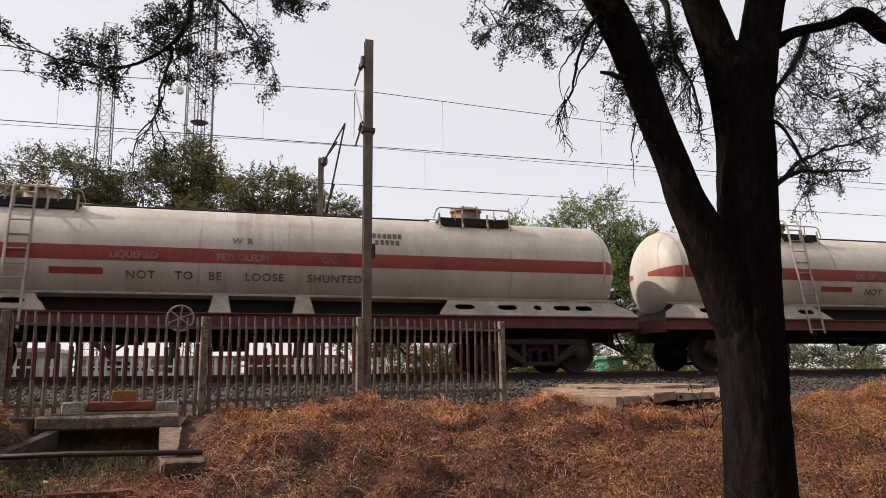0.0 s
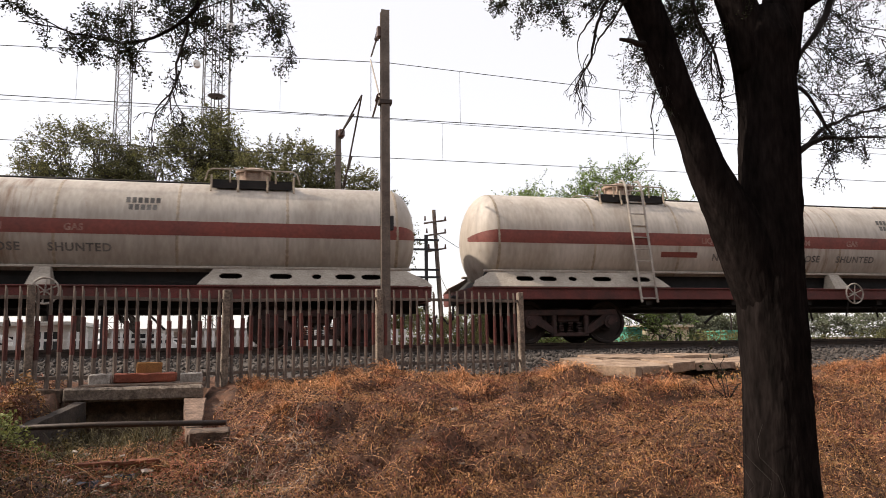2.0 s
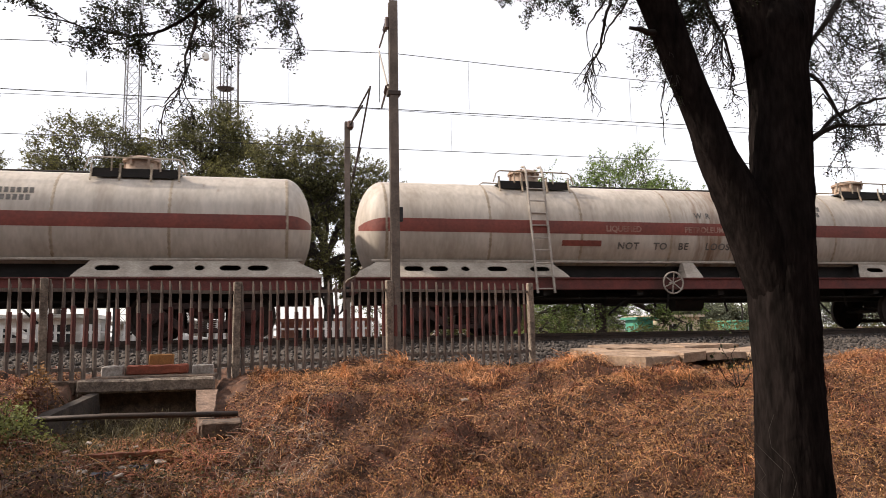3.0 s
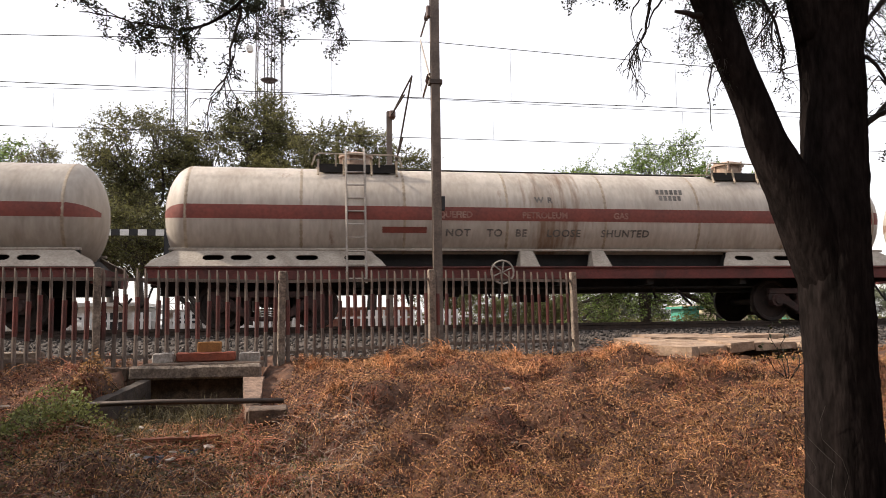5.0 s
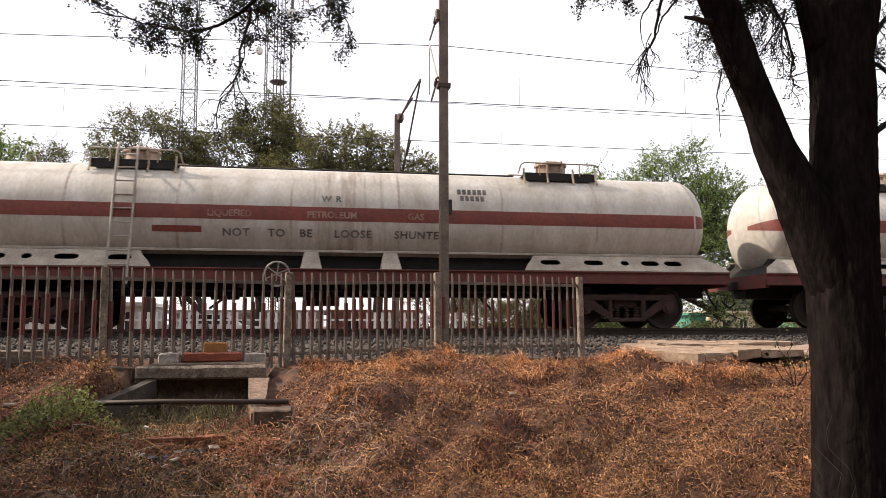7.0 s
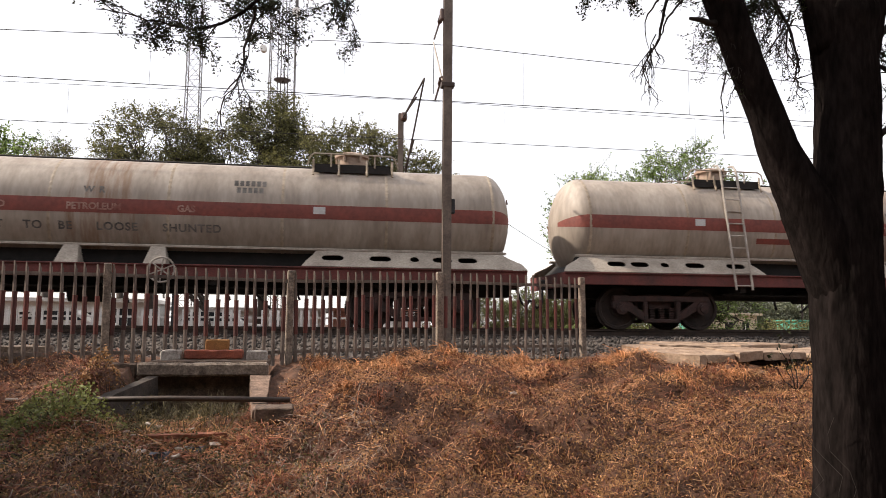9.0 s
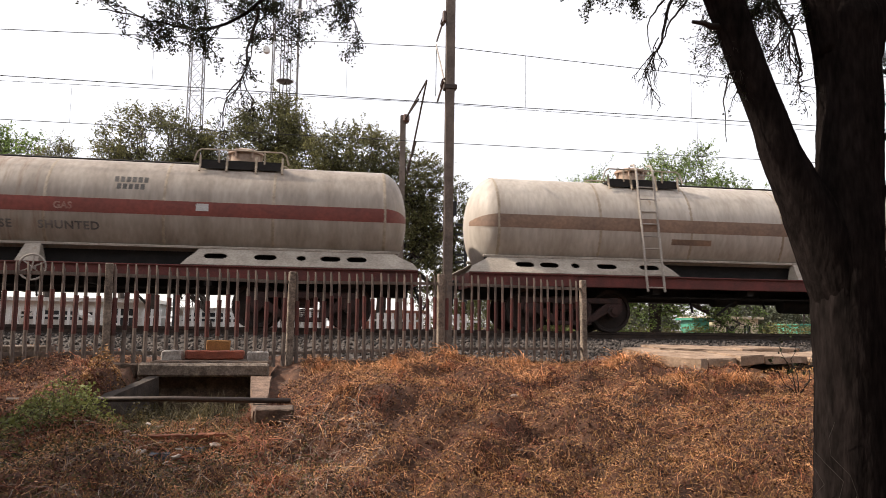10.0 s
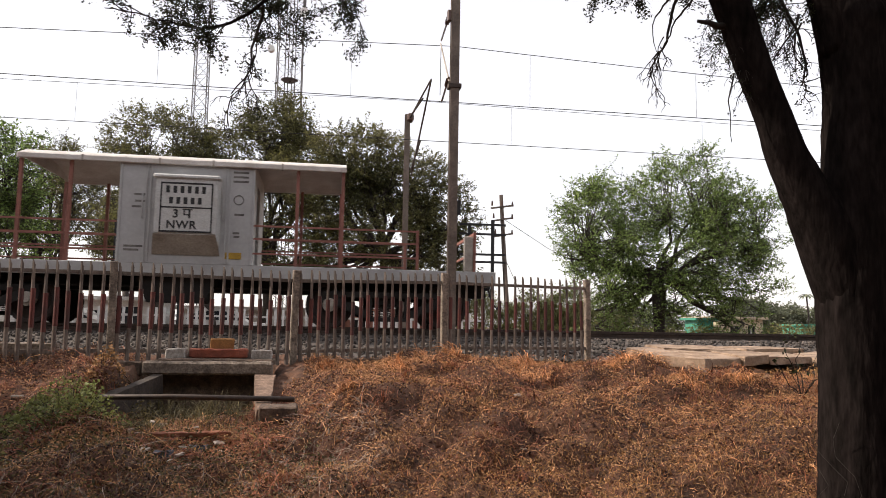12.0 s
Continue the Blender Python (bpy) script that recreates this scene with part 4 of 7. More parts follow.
def palisade_fence():
    fe = thing("palisade_fence", "rusty grey steel palisade fence between concrete posts", "fence")
    posts = [(-5.75, 2.44), (-3.1, 2.47), (-0.5, 2.46), (2.02, 2.53), (4.89, 2.53)]
    turn = math.degrees(math.atan(0.2625))
    bm = bmesh.new()
    box(bm, -0.055, 0.055, -0.05, 0.05, -1.75, 0.0, 0.012)
    first = part("fence_post", bm, "concrete", fe, "weathered concrete post")
    for i, (x, z) in enumerate(posts):
        m = pose(x, fence_line(x), z, 0, (0.4, -0.6, 0.5, -0.2, -0.8)[i], turn)
        if i == 0:
            first.matrix_basis = m
        else:
            share("fence_post", first, m, fe)
    # one pale: a folded strip with a slanted point
    bm = bmesh.new()
    a = [(-0.033, 0.0), (-0.014, -0.018), (0.014, -0.018), (0.033, 0.0), (0.016, -0.010), (-0.016, -0.010)]
    solid(bm, [(x, y, 0.0) for x, y in a], [(x * (0.3 if x > 0 else 1.0), y, 1.40 + (0.09 if x < 0 else 0.02)) for x, y in a])
    bm_band = bmesh.new()
    solid(bm_band, [(x * 1.04, y * 1.06 - 0.0015 if y < -0.012 else y + 0.0015, 0.50) for x, y in a], [(x * 1.04, y * 1.06 - 0.0015 if y < -0.012 else y + 0.0015, 1.05) for x, y in a])
    pale = None
    r = random.Random(4)
    for (x0, z0), (x1, z1) in zip(posts, posts[1:]):
        count = 18
        for k in range(count):
            u = (k + 0.75) / (count + 0.5)
            x = x0 + (x1 - x0) * u
            z = z0 + (z1 - z0) * u - 1.50 + r.uniform(-0.015, 0.015)
            m = pose(x, fence_line(x) - 0.035, z, r.uniform(-0.6, 0.6), r.uniform(-0.9, 0.9), turn)
            if pale is None:
                pale = part("pale", bm, "fence_pale", fe, "rusty pointed steel pale")
                pale.matrix_basis = m
                band = part("painted_band", bm_band, "fence_band", pale, "faded red painted band")
            else:
                one = share("pale", pale, m, fe)
                share("painted_band", band, pose(0, 0, r.uniform(-0.05, 0.05)), one)
        for dz in (-0.17, -1.30):
            bm2 = bmesh.new()
            y0, y1 = fence_line(x0), fence_line(x1)
            solid(bm2, [(x0, y0 - 0.025, z0 + dz - 0.025), (x0, y0 + 0.02, z0 + dz - 0.025), (x0, y0 + 0.02, z0 + dz + 0.025), (x0, y0 - 0.025, z0 + dz + 0.025)],
                  [(x1, y1 - 0.025, z1 + dz - 0.025), (x1, y1 + 0.02, z1 + dz - 0.025), (x1, y1 + 0.02, z1 + dz + 0.025), (x1, y1 - 0.025, z1 + dz + 0.025)])
            part("fence_rail", bm2, "fence_pale", fe, "steel cross rail")


M["fence_band"] = material("fence_band", (0.115, 0.024, 0.018), (0.05, 0.02, 0.016), 6, 0.75, 0.0, bump=0.2, rust=(0.12, 0.09, 0.075), rust_amount=0.06, stretch=(1, 1, 0.5), per_object=0.35)
M["fence_pale"] = material("fence_pale", (0.21, 0.165, 0.135), (0.095, 0.07, 0.058), 5, 0.75, 0.1, bump=0.2, rust=(0.12, 0.045, 0.035), rust_amount=0.02, stretch=(1, 1, 0.5), per_object=0.2)


def overhead_mast():
    ma = thing("overhead_mast", "tall weathered steel mast with insulated brackets for the overhead wires", "mast")
    x, y = 2.50, 14.9
    bm = bmesh.new()
    beam = [(-0.09, -0.08), (0.09, -0.08), (0.09, -0.066), (0.075, -0.066), (0.075, 0.066), (0.09, 0.066), (0.09, 0.08), (-0.09, 0.08), (-0.09, 0.066), (-0.075, 0.066), (-0.075, -0.066), (-0.09, -0.066)]
    solid(bm, [(x + a, y + b, 0.7) for a, b in beam], [(x + a, y + b, 8.66) for a, b in beam])
    part("column", bm, "mast", ma)
    bm = bmesh.new()
    box(bm, x - 0.14, x + 0.14, y - 0.10, y + 0.10, 6.58, 6.68, 0.01)
    part("collar", bm, "steel_rail", ma, "dark clamp collar")
    bm = bmesh.new()
    box(bm, x + 0.09, x + 0.16, y - 0.1, y + 0.02, 3.9, 4.2, 0.01)
    part("plate", bm, "black", ma, "small dark plate")
    bm = bmesh.new()
    box(bm, x - 0.17, x - 0.08, y - 0.05, y + 0.08, 8.05, 8.30, 0.02)
    part("top_clamp", bm, "insulator", ma)
    for a, b, r, mat in (((x - 0.12, y, 8.2), (2.55, 17.2, 8.55), 0.022, "insulator"), ((x - 0.10, y + 0.05, 6.75), (2.55, 17.3, 8.50), 0.02, "rail_grey"),
                         ((x - 0.10, y + 0.1, 6.85), (2.62, 17.4, 7.10), 0.024, "insulator"), ((2.56, 17.3, 8.50), (2.6, 17.6, 7.3), 0.008, "wire")):
        bm = bmesh.new()
        va, vb = Vector(a), Vector(b)
        tube(bm, [va, vb], r, 6)
        if mat == "insulator":
            for k in range(9):
                p = va.lerp(vb, 0.08 + 0.025 * k)
                q = va.lerp(vb, 0.09 + 0.025 * k)
                tube(bm, [p, q], 0.055, 8)
        part("bracket", bm, mat, ma, "bracket rod with ribbed insulator" if mat == "insulator" else "")
    fm = thing("overhead_mast", "steel mast beyond the tracks with a raised wire bracket", "mast")
    x, y = 2.55, 24.9
    bm = bmesh.new()
    solid(bm, [(x + a, y + b, 0.7) for a, b in beam], [(x + a, y + b, 8.9) for a, b in beam])
    part("column", bm, "mast", fm)
    bm = bmesh.new()
    tube(bm, [(x + 0.05, y, 8.75), (2.78, 22.5, 8.75)], 0.03, 6)
    part("bracket", bm, "steel_rail", fm)
    bm = bmesh.new()
    box(bm, x - 0.02, x + 0.2, y - 0.25, y + 0.1, 8.62, 8.9, 0.05)
    part("insulator", bm, "insulator", fm)
    for a, b in (((x + 0.14, y - 0.1, 6.9), (2.7, 22.3, 7.33)), ((x + 0.1, y - 0.2, 8.8), (3.02, 22.4, 9.35)), ((3.02, 22.4, 9.35), (x + 0.14, y - 0.3, 6.7))):
        bm = bmesh.new()
        tube(bm, [a, b], 0.028, 6)
        part("bracket", bm, "steel_rail", fm)


def overhead_wire(name, pts, r, label):
    bm = bmesh.new()
    tube(bm, pts, r, 5)
    return tagged(part(name, bm, "wire"), label, "overhead wire")


def wires():
    def cat(x):
        d = abs(((x - 2.6 + 30) % 60) - 30)
        return 8.6 - 0.045 * d * (1 - d / 60)
    xs_ = list(range(-60, 123, 3))
    overhead_wire("catenary_wire", [(x, TRACK_Y, cat(x)) for x in xs_], 0.009, "sagging upper wire over the near track")
    overhead_wire("contact_wire", [(-60, TRACK_Y, 7.14), (122, TRACK_Y, 7.14)], 0.010, "taut contact wire over the near track")
    overhead_wire("catenary_wire", [(x, TRACK2_Y, 8.6 - 0.012 * abs(x - 2.6) * (1 - abs(x - 2.6) / 140)) for x in xs_], 0.007, "sagging upper wire over the far track")
    overhead_wire("contact_wire", [(-60, TRACK2_Y, 7.34), (122, TRACK2_Y, 7.34)], 0.010, "taut contact wire over the far track")
    for i in range(-4, 9):
        x = 0.4 + 4.5 * i
        bm = bmesh.new()
        tube(bm, [(x, TRACK_Y, 7.14), (x, TRACK_Y, cat(x))], 0.004, 4)
        tagged(part("dropper_wire", bm, "wire"), "thin upright wire between the overhead wires", "overhead wire", "droppers")
        x = 5.6 + 6.5 * i
        bm = bmesh.new()
        tube(bm, [(x, TRACK2_Y, 7.34), (x, TRACK2_Y, 8.6 - 0.012 * abs(x - 2.6) * (1 - abs(x - 2.6) / 140))], 0.004, 4)
        tagged(part("dropper_wire", bm, "wire"), "thin upright wire between the overhead wires", "overhead wire", "droppers")


# ---------- culvert, kerbs, slabs ----------
def chip(bm, uneven, seed, cell):
    """Cuts the faces fine and wears them by noise at two scales."""
    r = random.Random(seed)
    for _ in range(6):
        es = [e for e in bm.edges if e.calc_length() > cell * 1.6]
        if es:
            bmesh.ops.subdivide_edges(bm, edges=es, cuts=1, use_grid_fill=True)
    for v in bm.verts:
        p = v.co + Vector((seed, 0, 0))
        v.co += (noise.noise_vector(p * 3.0) * 1.2 + noise.noise_vector(p * 11.0) * 0.8 + Vector((r.uniform(-1, 1), r.uniform(-1, 1), r.uniform(-1, 1))) * 0.3) * uneven


def broken_slab(outline, z, thick, seed, lean):
    """A cast slab broken along ragged lines; outline runs anticlockwise, lean tips it along x and y."""
    r = random.Random(seed)
    ring = []
    for (ax, ay), (bx, by) in zip(outline, outline[1:] + outline[:1]):
        k = max(2, int(math.hypot(bx - ax, by - ay) / 0.16))
        for i in range(k):
            w = 0.0 if i == 0 else 0.022
            ring.append((ax + (bx - ax) * i / k + r.uniform(-w, w), ay + (by - ay) * i / k + r.uniform(-w, w)))
    cx, cy = sum(p[0] for p in outline) / len(outline), sum(p[1] for p in outline) / len(outline)
    bm = bmesh.new()
    up = lambda x, y: lean[0] * (x - cx) + lean[1] * (y - cy)
    low = [(x + r.uniform(-0.03, 0.03), y + r.uniform(-0.03, 0.03), z - thick + up(x, y) + r.uniform(-0.02, 0.02)) for x, y in ring]
    mid = [(x + r.uniform(-0.012, 0.012), y + r.uniform(-0.012, 0.012), z - 0.03 + up(x, y)) for x, y in ring]
    top = [(cx + (x - cx) * 0.985, cy + (y - cy) * 0.985, z + up(x, y) + r.uniform(-0.006, 0.006)) for x, y in ring]
    rings = [[bm.verts.new(p) for p in q] for q in (low, mid, top)]
    inner = [bm.verts.new((cx + (x - cx) * 0.5, cy + (y - cy) * 0.5, z + up(cx + (x - cx) * 0.5, cy + (y - cy) * 0.5) + r.uniform(-0.012, 0.012))) for x, y in ring]
    rings.append(inner)
    n_ = len(ring)
    for a, b in zip(rings, rings[1:]):
        for i in range(n_):
            bm.faces.new((a[i], a[(i + 1) % n_], b[(i + 1) % n_], b[i]))
    bm.faces.new(rings[0][::-1])
    hub = bm.verts.new((cx, cy, z))
    for i in range(n_):
        bm.faces.new((inner[i], inner[(i + 1) % n_], hub))
    tagged(part("concrete_slab", bm, "slab_pale"), "broken pale concrete slab lying by the line", "slab", "slabs by the line")


def rough_block(name, x0, x1, y0, y1, z0, z1, mat, label, category, seed, turn=0.0, tilt=0.0, uneven=0.012, bevel=0.015, group=""):
    """A cast or broken block with chipped, uneven faces."""
    r = random.Random(seed)
    bm = bmesh.new()
    cx, cy, cz = (x0 + x1) / 2, (y0 + y1) / 2, z0
    box(bm, x0 - cx, x1 - cx, y0 - cy, y1 - cy, 0, z1 - z0, bevel)
    chip(bm, uneven, seed, max(0.05, min(0.12, (z1 - z0) * 0.35)))
    ob = part(name, bm, mat)
    ob.matrix_basis = pose(cx, cy, cz, tilt, 0, turn)
    return tagged(ob, label, category, group)


def wing_wall(plan, z_back, z_front, seed, mat="concrete_soiled_shaded"):
    """A ditch wall whose top falls from the back to the front."""
    r = random.Random(seed)
    bm = bmesh.new()
    tops = [z_back, z_back, z_front, z_front]
    solid(bm, [(x, y, 0.0) for x, y in plan], [(x, y, z) for (x, y), z in zip(plan, tops)])
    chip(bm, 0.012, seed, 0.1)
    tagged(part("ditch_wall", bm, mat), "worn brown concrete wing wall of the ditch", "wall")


def culvert():
    rough_block("culvert_lintel", -2.52, -0.74, 10.9, 11.12, 0.86, 1.05, "concrete", "grey concrete lintel over the ditch", "lintel", 1, uneven=0.008, bevel=0.03)
    rough_block("kerb_block", -3.05, -2.55, 10.95, 11.12, 0.84, 1.04, "concrete_old", "worn brown block beside the lintel", "block", 15, uneven=0.012)
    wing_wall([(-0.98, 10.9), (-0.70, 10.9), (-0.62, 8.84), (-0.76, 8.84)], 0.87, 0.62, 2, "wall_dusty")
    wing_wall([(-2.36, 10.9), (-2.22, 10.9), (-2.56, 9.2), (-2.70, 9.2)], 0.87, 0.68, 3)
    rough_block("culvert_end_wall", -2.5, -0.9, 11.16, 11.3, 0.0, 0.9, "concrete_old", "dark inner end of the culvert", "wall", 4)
    rough_block("concrete_block", -0.73, -0.30, 8.76, 9.03, 0.50, 0.66, "concrete_old", "broken brown concrete block on the ditch wall", "block", 5, tilt=4)
    rough_block("concrete_block", -0.60, -0.36, 8.92, 9.12, 0.24, 0.50, "concrete_old", "broken brown concrete block under another", "block", 6)
    rough_block("painted_beam", -2.0, -1.15, 11.45, 11.6, 1.08, 1.21, "brick_red", "red-painted concrete beam on the culvert", "beam", 7)
    rough_block("painted_block", -1.72, -1.38, 11.62, 11.72, 1.08, 1.36, "brick_yellow", "ochre-painted block behind the beam", "block", 8)
    rough_block("kerb_block", -2.32, -2.04, 11.40, 11.6, 1.06, 1.21, "block_pale", "pale concrete block beside the beam", "block", 9)
    rough_block("kerb_block", -1.10, -0.80, 11.45, 11.65, 1.06, 1.21, "block_pale", "pale concrete block beside the beam", "block", 10)
    rough_block("culvert_cover", -2.4, -0.75, 11.12, 11.75, 0.98, 1.07, "concrete_old", "worn concrete cover slab", "slab", 11, uneven=0.006)
    rough_block("fence_kerb", -0.35, 2.0, -0.08, 0.08, 0.82, 1.06, "concrete_old", "low concrete kerb under the fence", "kerb", 12, turn=14.7).location.y = 12.35
    rough_block("fence_kerb", -5.2, -3.78, 11.18, 11.42, 0.85, 1.27, "concrete", "pale concrete kerb under the fence", "kerb", 13, turn=10)
    bm = bmesh.new()
    tube(bm, [(-3.6, 9.42, 0.69), (-1.8, 9.30, 0.715), (-0.35, 9.15, 0.70)], 0.032, 10)
    tagged(part("iron_pipe", bm, "steel_rail", smooth=True), "rusty iron pipe laid across the ditch", "pipe")
    slabs = [([(5.37, 11.6), (5.83, 10.8), (6.05, 11.0), (6.1, 11.9), (6.0, 13.3), (5.45, 13.0)], 1.215, 0.17, (0.0, 0.05)),
             ([(6.12, 11.12), (6.70, 11.25), (6.78, 12.6), (6.2, 12.7)], 1.20, 0.13, (0.0, 0.05)),
             ([(6.76, 11.22), (7.30, 11.4), (7.55, 12.3), (6.85, 12.5)], 1.225, 0.14, (0.03, 0.03)),
             ([(6.1, 12.78), (7.5, 12.55), (7.7, 14.0), (6.3, 14.1)], 1.29, 0.13, (0.0, 0.03)),
             ([(7.36, 11.5), (8.5, 12.0), (8.7, 13.1), (7.65, 12.6)], 1.20, 0.12, (-0.04, 0.05)),
             ([(7.7, 12.75), (9.2, 13.2), (9.1, 14.2), (7.85, 14.0)], 1.29, 0.13, (0.0, 0.02)),
             ([(8.6, 12.0), (10.3, 12.6), (10.6, 13.9), (8.85, 13.1)], 1.20, 0.13, (0.01, 0.05))]
    for i, (outline, z, thick, lean) in enumerate(slabs):
        broken_slab(outline, z, thick, 14 + i, lean)
    for i, (x, y, s, turn) in enumerate(((6.2, 10.85, 0.10, 20), (6.5, 10.95, 0.07, 60), (7.0, 11.1, 0.09, 10), (5.6, 10.75, 0.06, 40), (7.6, 11.4, 0.08, 75))):
        z = float(ground_z(x, y))
        rough_block("concrete_rubble", x - s, x + s, y - s * 0.7, y + s * 0.7, z - 0.01, z + s, "slab_pale", "broken lump of pale concrete", "rubble", 30 + i, turn=turn, tilt=8, uneven=s * 0.25, group="rubble by the slabs")


# soiled ditch wall, base colour darkened further for its face turned from the sun
M["concrete_soiled_shaded"] = material("concrete_soiled_shaded", (0.065, 0.045, 0.034), (0.02, 0.015, 0.012), 5, 0.9, bump=0.8, fine=50, grain=0.9)
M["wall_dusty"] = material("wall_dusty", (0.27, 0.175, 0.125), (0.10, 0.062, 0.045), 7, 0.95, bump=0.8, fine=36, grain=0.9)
M["block_pale"] = material("block_pale", (0.50, 0.46, 0.42), (0.28, 0.24, 0.21), 8, 0.9, bump=0.5, fine=36, grain=0.7)
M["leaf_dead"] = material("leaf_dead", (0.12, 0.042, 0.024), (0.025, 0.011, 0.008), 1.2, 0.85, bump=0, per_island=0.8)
M["twig_dry"] = material("twig_dry", (0.34, 0.27, 0.22), (0.15, 0.11, 0.09), 2.0, 0.85, bump=0, per_island=0.5)
# dull weed green, darkened for the shade in the ditch and mound foot
M["weed_shaded"] = material("weed_shaded", (0.13, 0.105, 0.042), (0.05, 0.04, 0.02), 3, 0.8, bump=0, per_island=0.6, translucent=0.25)
M["slab_pale"] = material("slab_pale", (0.38, 0.27, 0.19), (0.18, 0.115, 0.075), 2.5, 0.95, bump=0.5, fine=30)


# ---------- foliage ----------
def leaf_cloud(name, centres, length, width, mat, seed, parent=None):
    """Small pointed leaves at random turns round the given places."""
    r = np.random.default_rng(seed)
    k = len(centres)
    d = r.normal(size=(k, 3))
    d[:, 2] *= 0.7
    d /= np.linalg.norm(d, axis=1)[:, None]
    s = np.cross(d, r.normal(size=(k, 3)))
    s /= np.linalg.norm(s, axis=1)[:, None]
    ln = length * r.uniform(0.6, 1.3, (k, 1))
    wd = width * r.uniform(0.6, 1.3, (k, 1))
    v = np.stack([centres - d * ln / 2, centres + s * wd / 2, centres + d * ln / 2, centres - s * wd / 2], 1)
    f = np.arange(k * 4).reshape(k, 4)
    return sheet_mesh(name, v.reshape(-1, 3), f, mat, parent)


def branch_paths(start, ends, seed, sag=0.0, wobble=0.12, steps=6):
    r = np.random.default_rng(seed)
    out = []
    for a, b in zip(start, ends):
        a, b = np.array(a, float), np.array(b, float)
        u = np.linspace(0, 1, steps)[:, None]
        p = a + (b - a) * u + r.normal(0, wobble, (steps, 3)) * np.sin(u * math.pi) * np.linalg.norm(b - a) * 0.35
        p[:, 2] += sag * np.sin(u[:, 0] * math.pi)
        out.append(p)
    return out


def crown_tree(name, label, base, crowns, leaf_mat, leaves, seed, leaf=(0.13, 0.06), trunk_r=0.22, clumps=230, category="tree", squat=0.35, stems=1):
    """Trunk, limbs that reach for the crown, and leaf clumps with gaps between them."""
    t = thing(name, label, category)
    r = np.random.default_rng(seed)
    base = np.array(base, float)
    vol = np.array([c[3] * c[4] * c[5] for c in crowns])
    pick = r.choice(len(crowns), clumps, p=vol / vol.sum())
    tips = []
    for i in pick:
        cx, cy, cz, rx, ry, rz = crowns[i]
        d = r.normal(size=3)
        d /= np.linalg.norm(d)
        d *= r.uniform(0.2, 1.0) ** 0.45
        tips.append((cx + d[0] * rx, cy + d[1] * ry, cz + d[2] * rz))
    tips = np.array(tips)
    hubs = []
    for i, c in enumerate(crowns):
        for _ in range(3):
            hubs.append((c[0] + r.normal(0, 0.3) * c[3], c[1] + r.normal(0, 0.3) * c[4], c[2] - 0.45 * c[5] + r.normal(0, 0.15) * c[5]))
    hubs = np.array(hubs)
    top = base + np.array([0, 0, squat * (crowns[0][2] - base[2])])
    bm = bmesh.new()
    for st in range(stems):
        off = np.array([r.normal(0, 0.25), 0, 0]) * (stems > 1)
        tube(bm, [base - (0, 0, 0.2), base + (top - base) * 0.5 + (0.12, 0, 0) + off, top + off], [trunk_r * 1.25, trunk_r, trunk_r * 0.85], 8)
    part("trunk", bm, "bark_far", t, "dark trunk", True)
    bm = bmesh.new()
    for p in branch_paths([top] * len(hubs), hubs, seed + 1):
        tube(bm, p, np.linspace(trunk_r * 0.6, trunk_r * 0.22, len(p)), 6)
    near = [hubs[np.argmin(np.linalg.norm(hubs - p, axis=1))] for p in tips]
    for p in branch_paths(near, tips, seed + 2, steps=4, wobble=0.2):
        tube(bm, p, np.linspace(trunk_r * 0.16, trunk_r * 0.04, len(p)), 4)
    part("branchwork", bm, "bark_far", t, "spreading dark limbs")
    # leafy shoots that stand out from each limb end, with gaps between them
    shoots = 15
    leaves = int(leaves * 2.6)
    per = max(4, leaves // (clumps * shoots))
    size = np.cbrt(vol.mean())
    mids = np.array([(c[0], c[1], c[2] - 0.5 * c[5]) for c in crowns])[pick]
    out = tips - mids
    out /= np.linalg.norm(out, axis=1)[:, None] + 1e-6
    way = (out[:, None] * 0.7 + r.normal(0, 0.65, (clumps, shoots, 3)) + np.array([0, 0, 0.12])) * np.array([1, 1, 0.62])
    way = (way / np.linalg.norm(way, axis=2)[..., None]).reshape(-1, 3)
    root = (tips[:, None] + r.normal(0, size * 0.10, (clumps, shoots, 3))).reshape(-1, 3)
    reach = size * r.uniform(0.16, 0.46, (len(root), 1))
    thin = trunk_r * 0.035
    tri = np.array([(1, 0, -0.5), (-1, 0.2, -0.5), (0, -0.3, 1)]) * thin
    stalk = np.concatenate([root[:, None] + tri, (root + way * reach)[:, None] + tri * 0.4], 1)
    f = (np.arange(len(root)) * 6)[:, None, None] + np.array([(0, 1, 4, 3), (1, 2, 5, 4), (2, 0, 3, 5)])[None]
    tagged(sheet_mesh("twig_mass", stalk.reshape(-1, 3), f.reshape(-1, 4), "bark_far", t), "thin shoots between the leaves", kind="stuff")
    u = r.uniform(0.05, 1.05, (len(root), per, 1))
    c = root[:, None] + way[:, None] * reach[:, None] * u + r.normal(0, 0.05, (len(root), per, 3))
    leaf_cloud("crown", c.reshape(-1, 3), *leaf, leaf_mat, seed + 3, t)
    return t


M["bark_far"] = material("bark_far", (0.07, 0.055, 0.045), (0.035, 0.028, 0.024), 4, 0.9, bump=0.2)


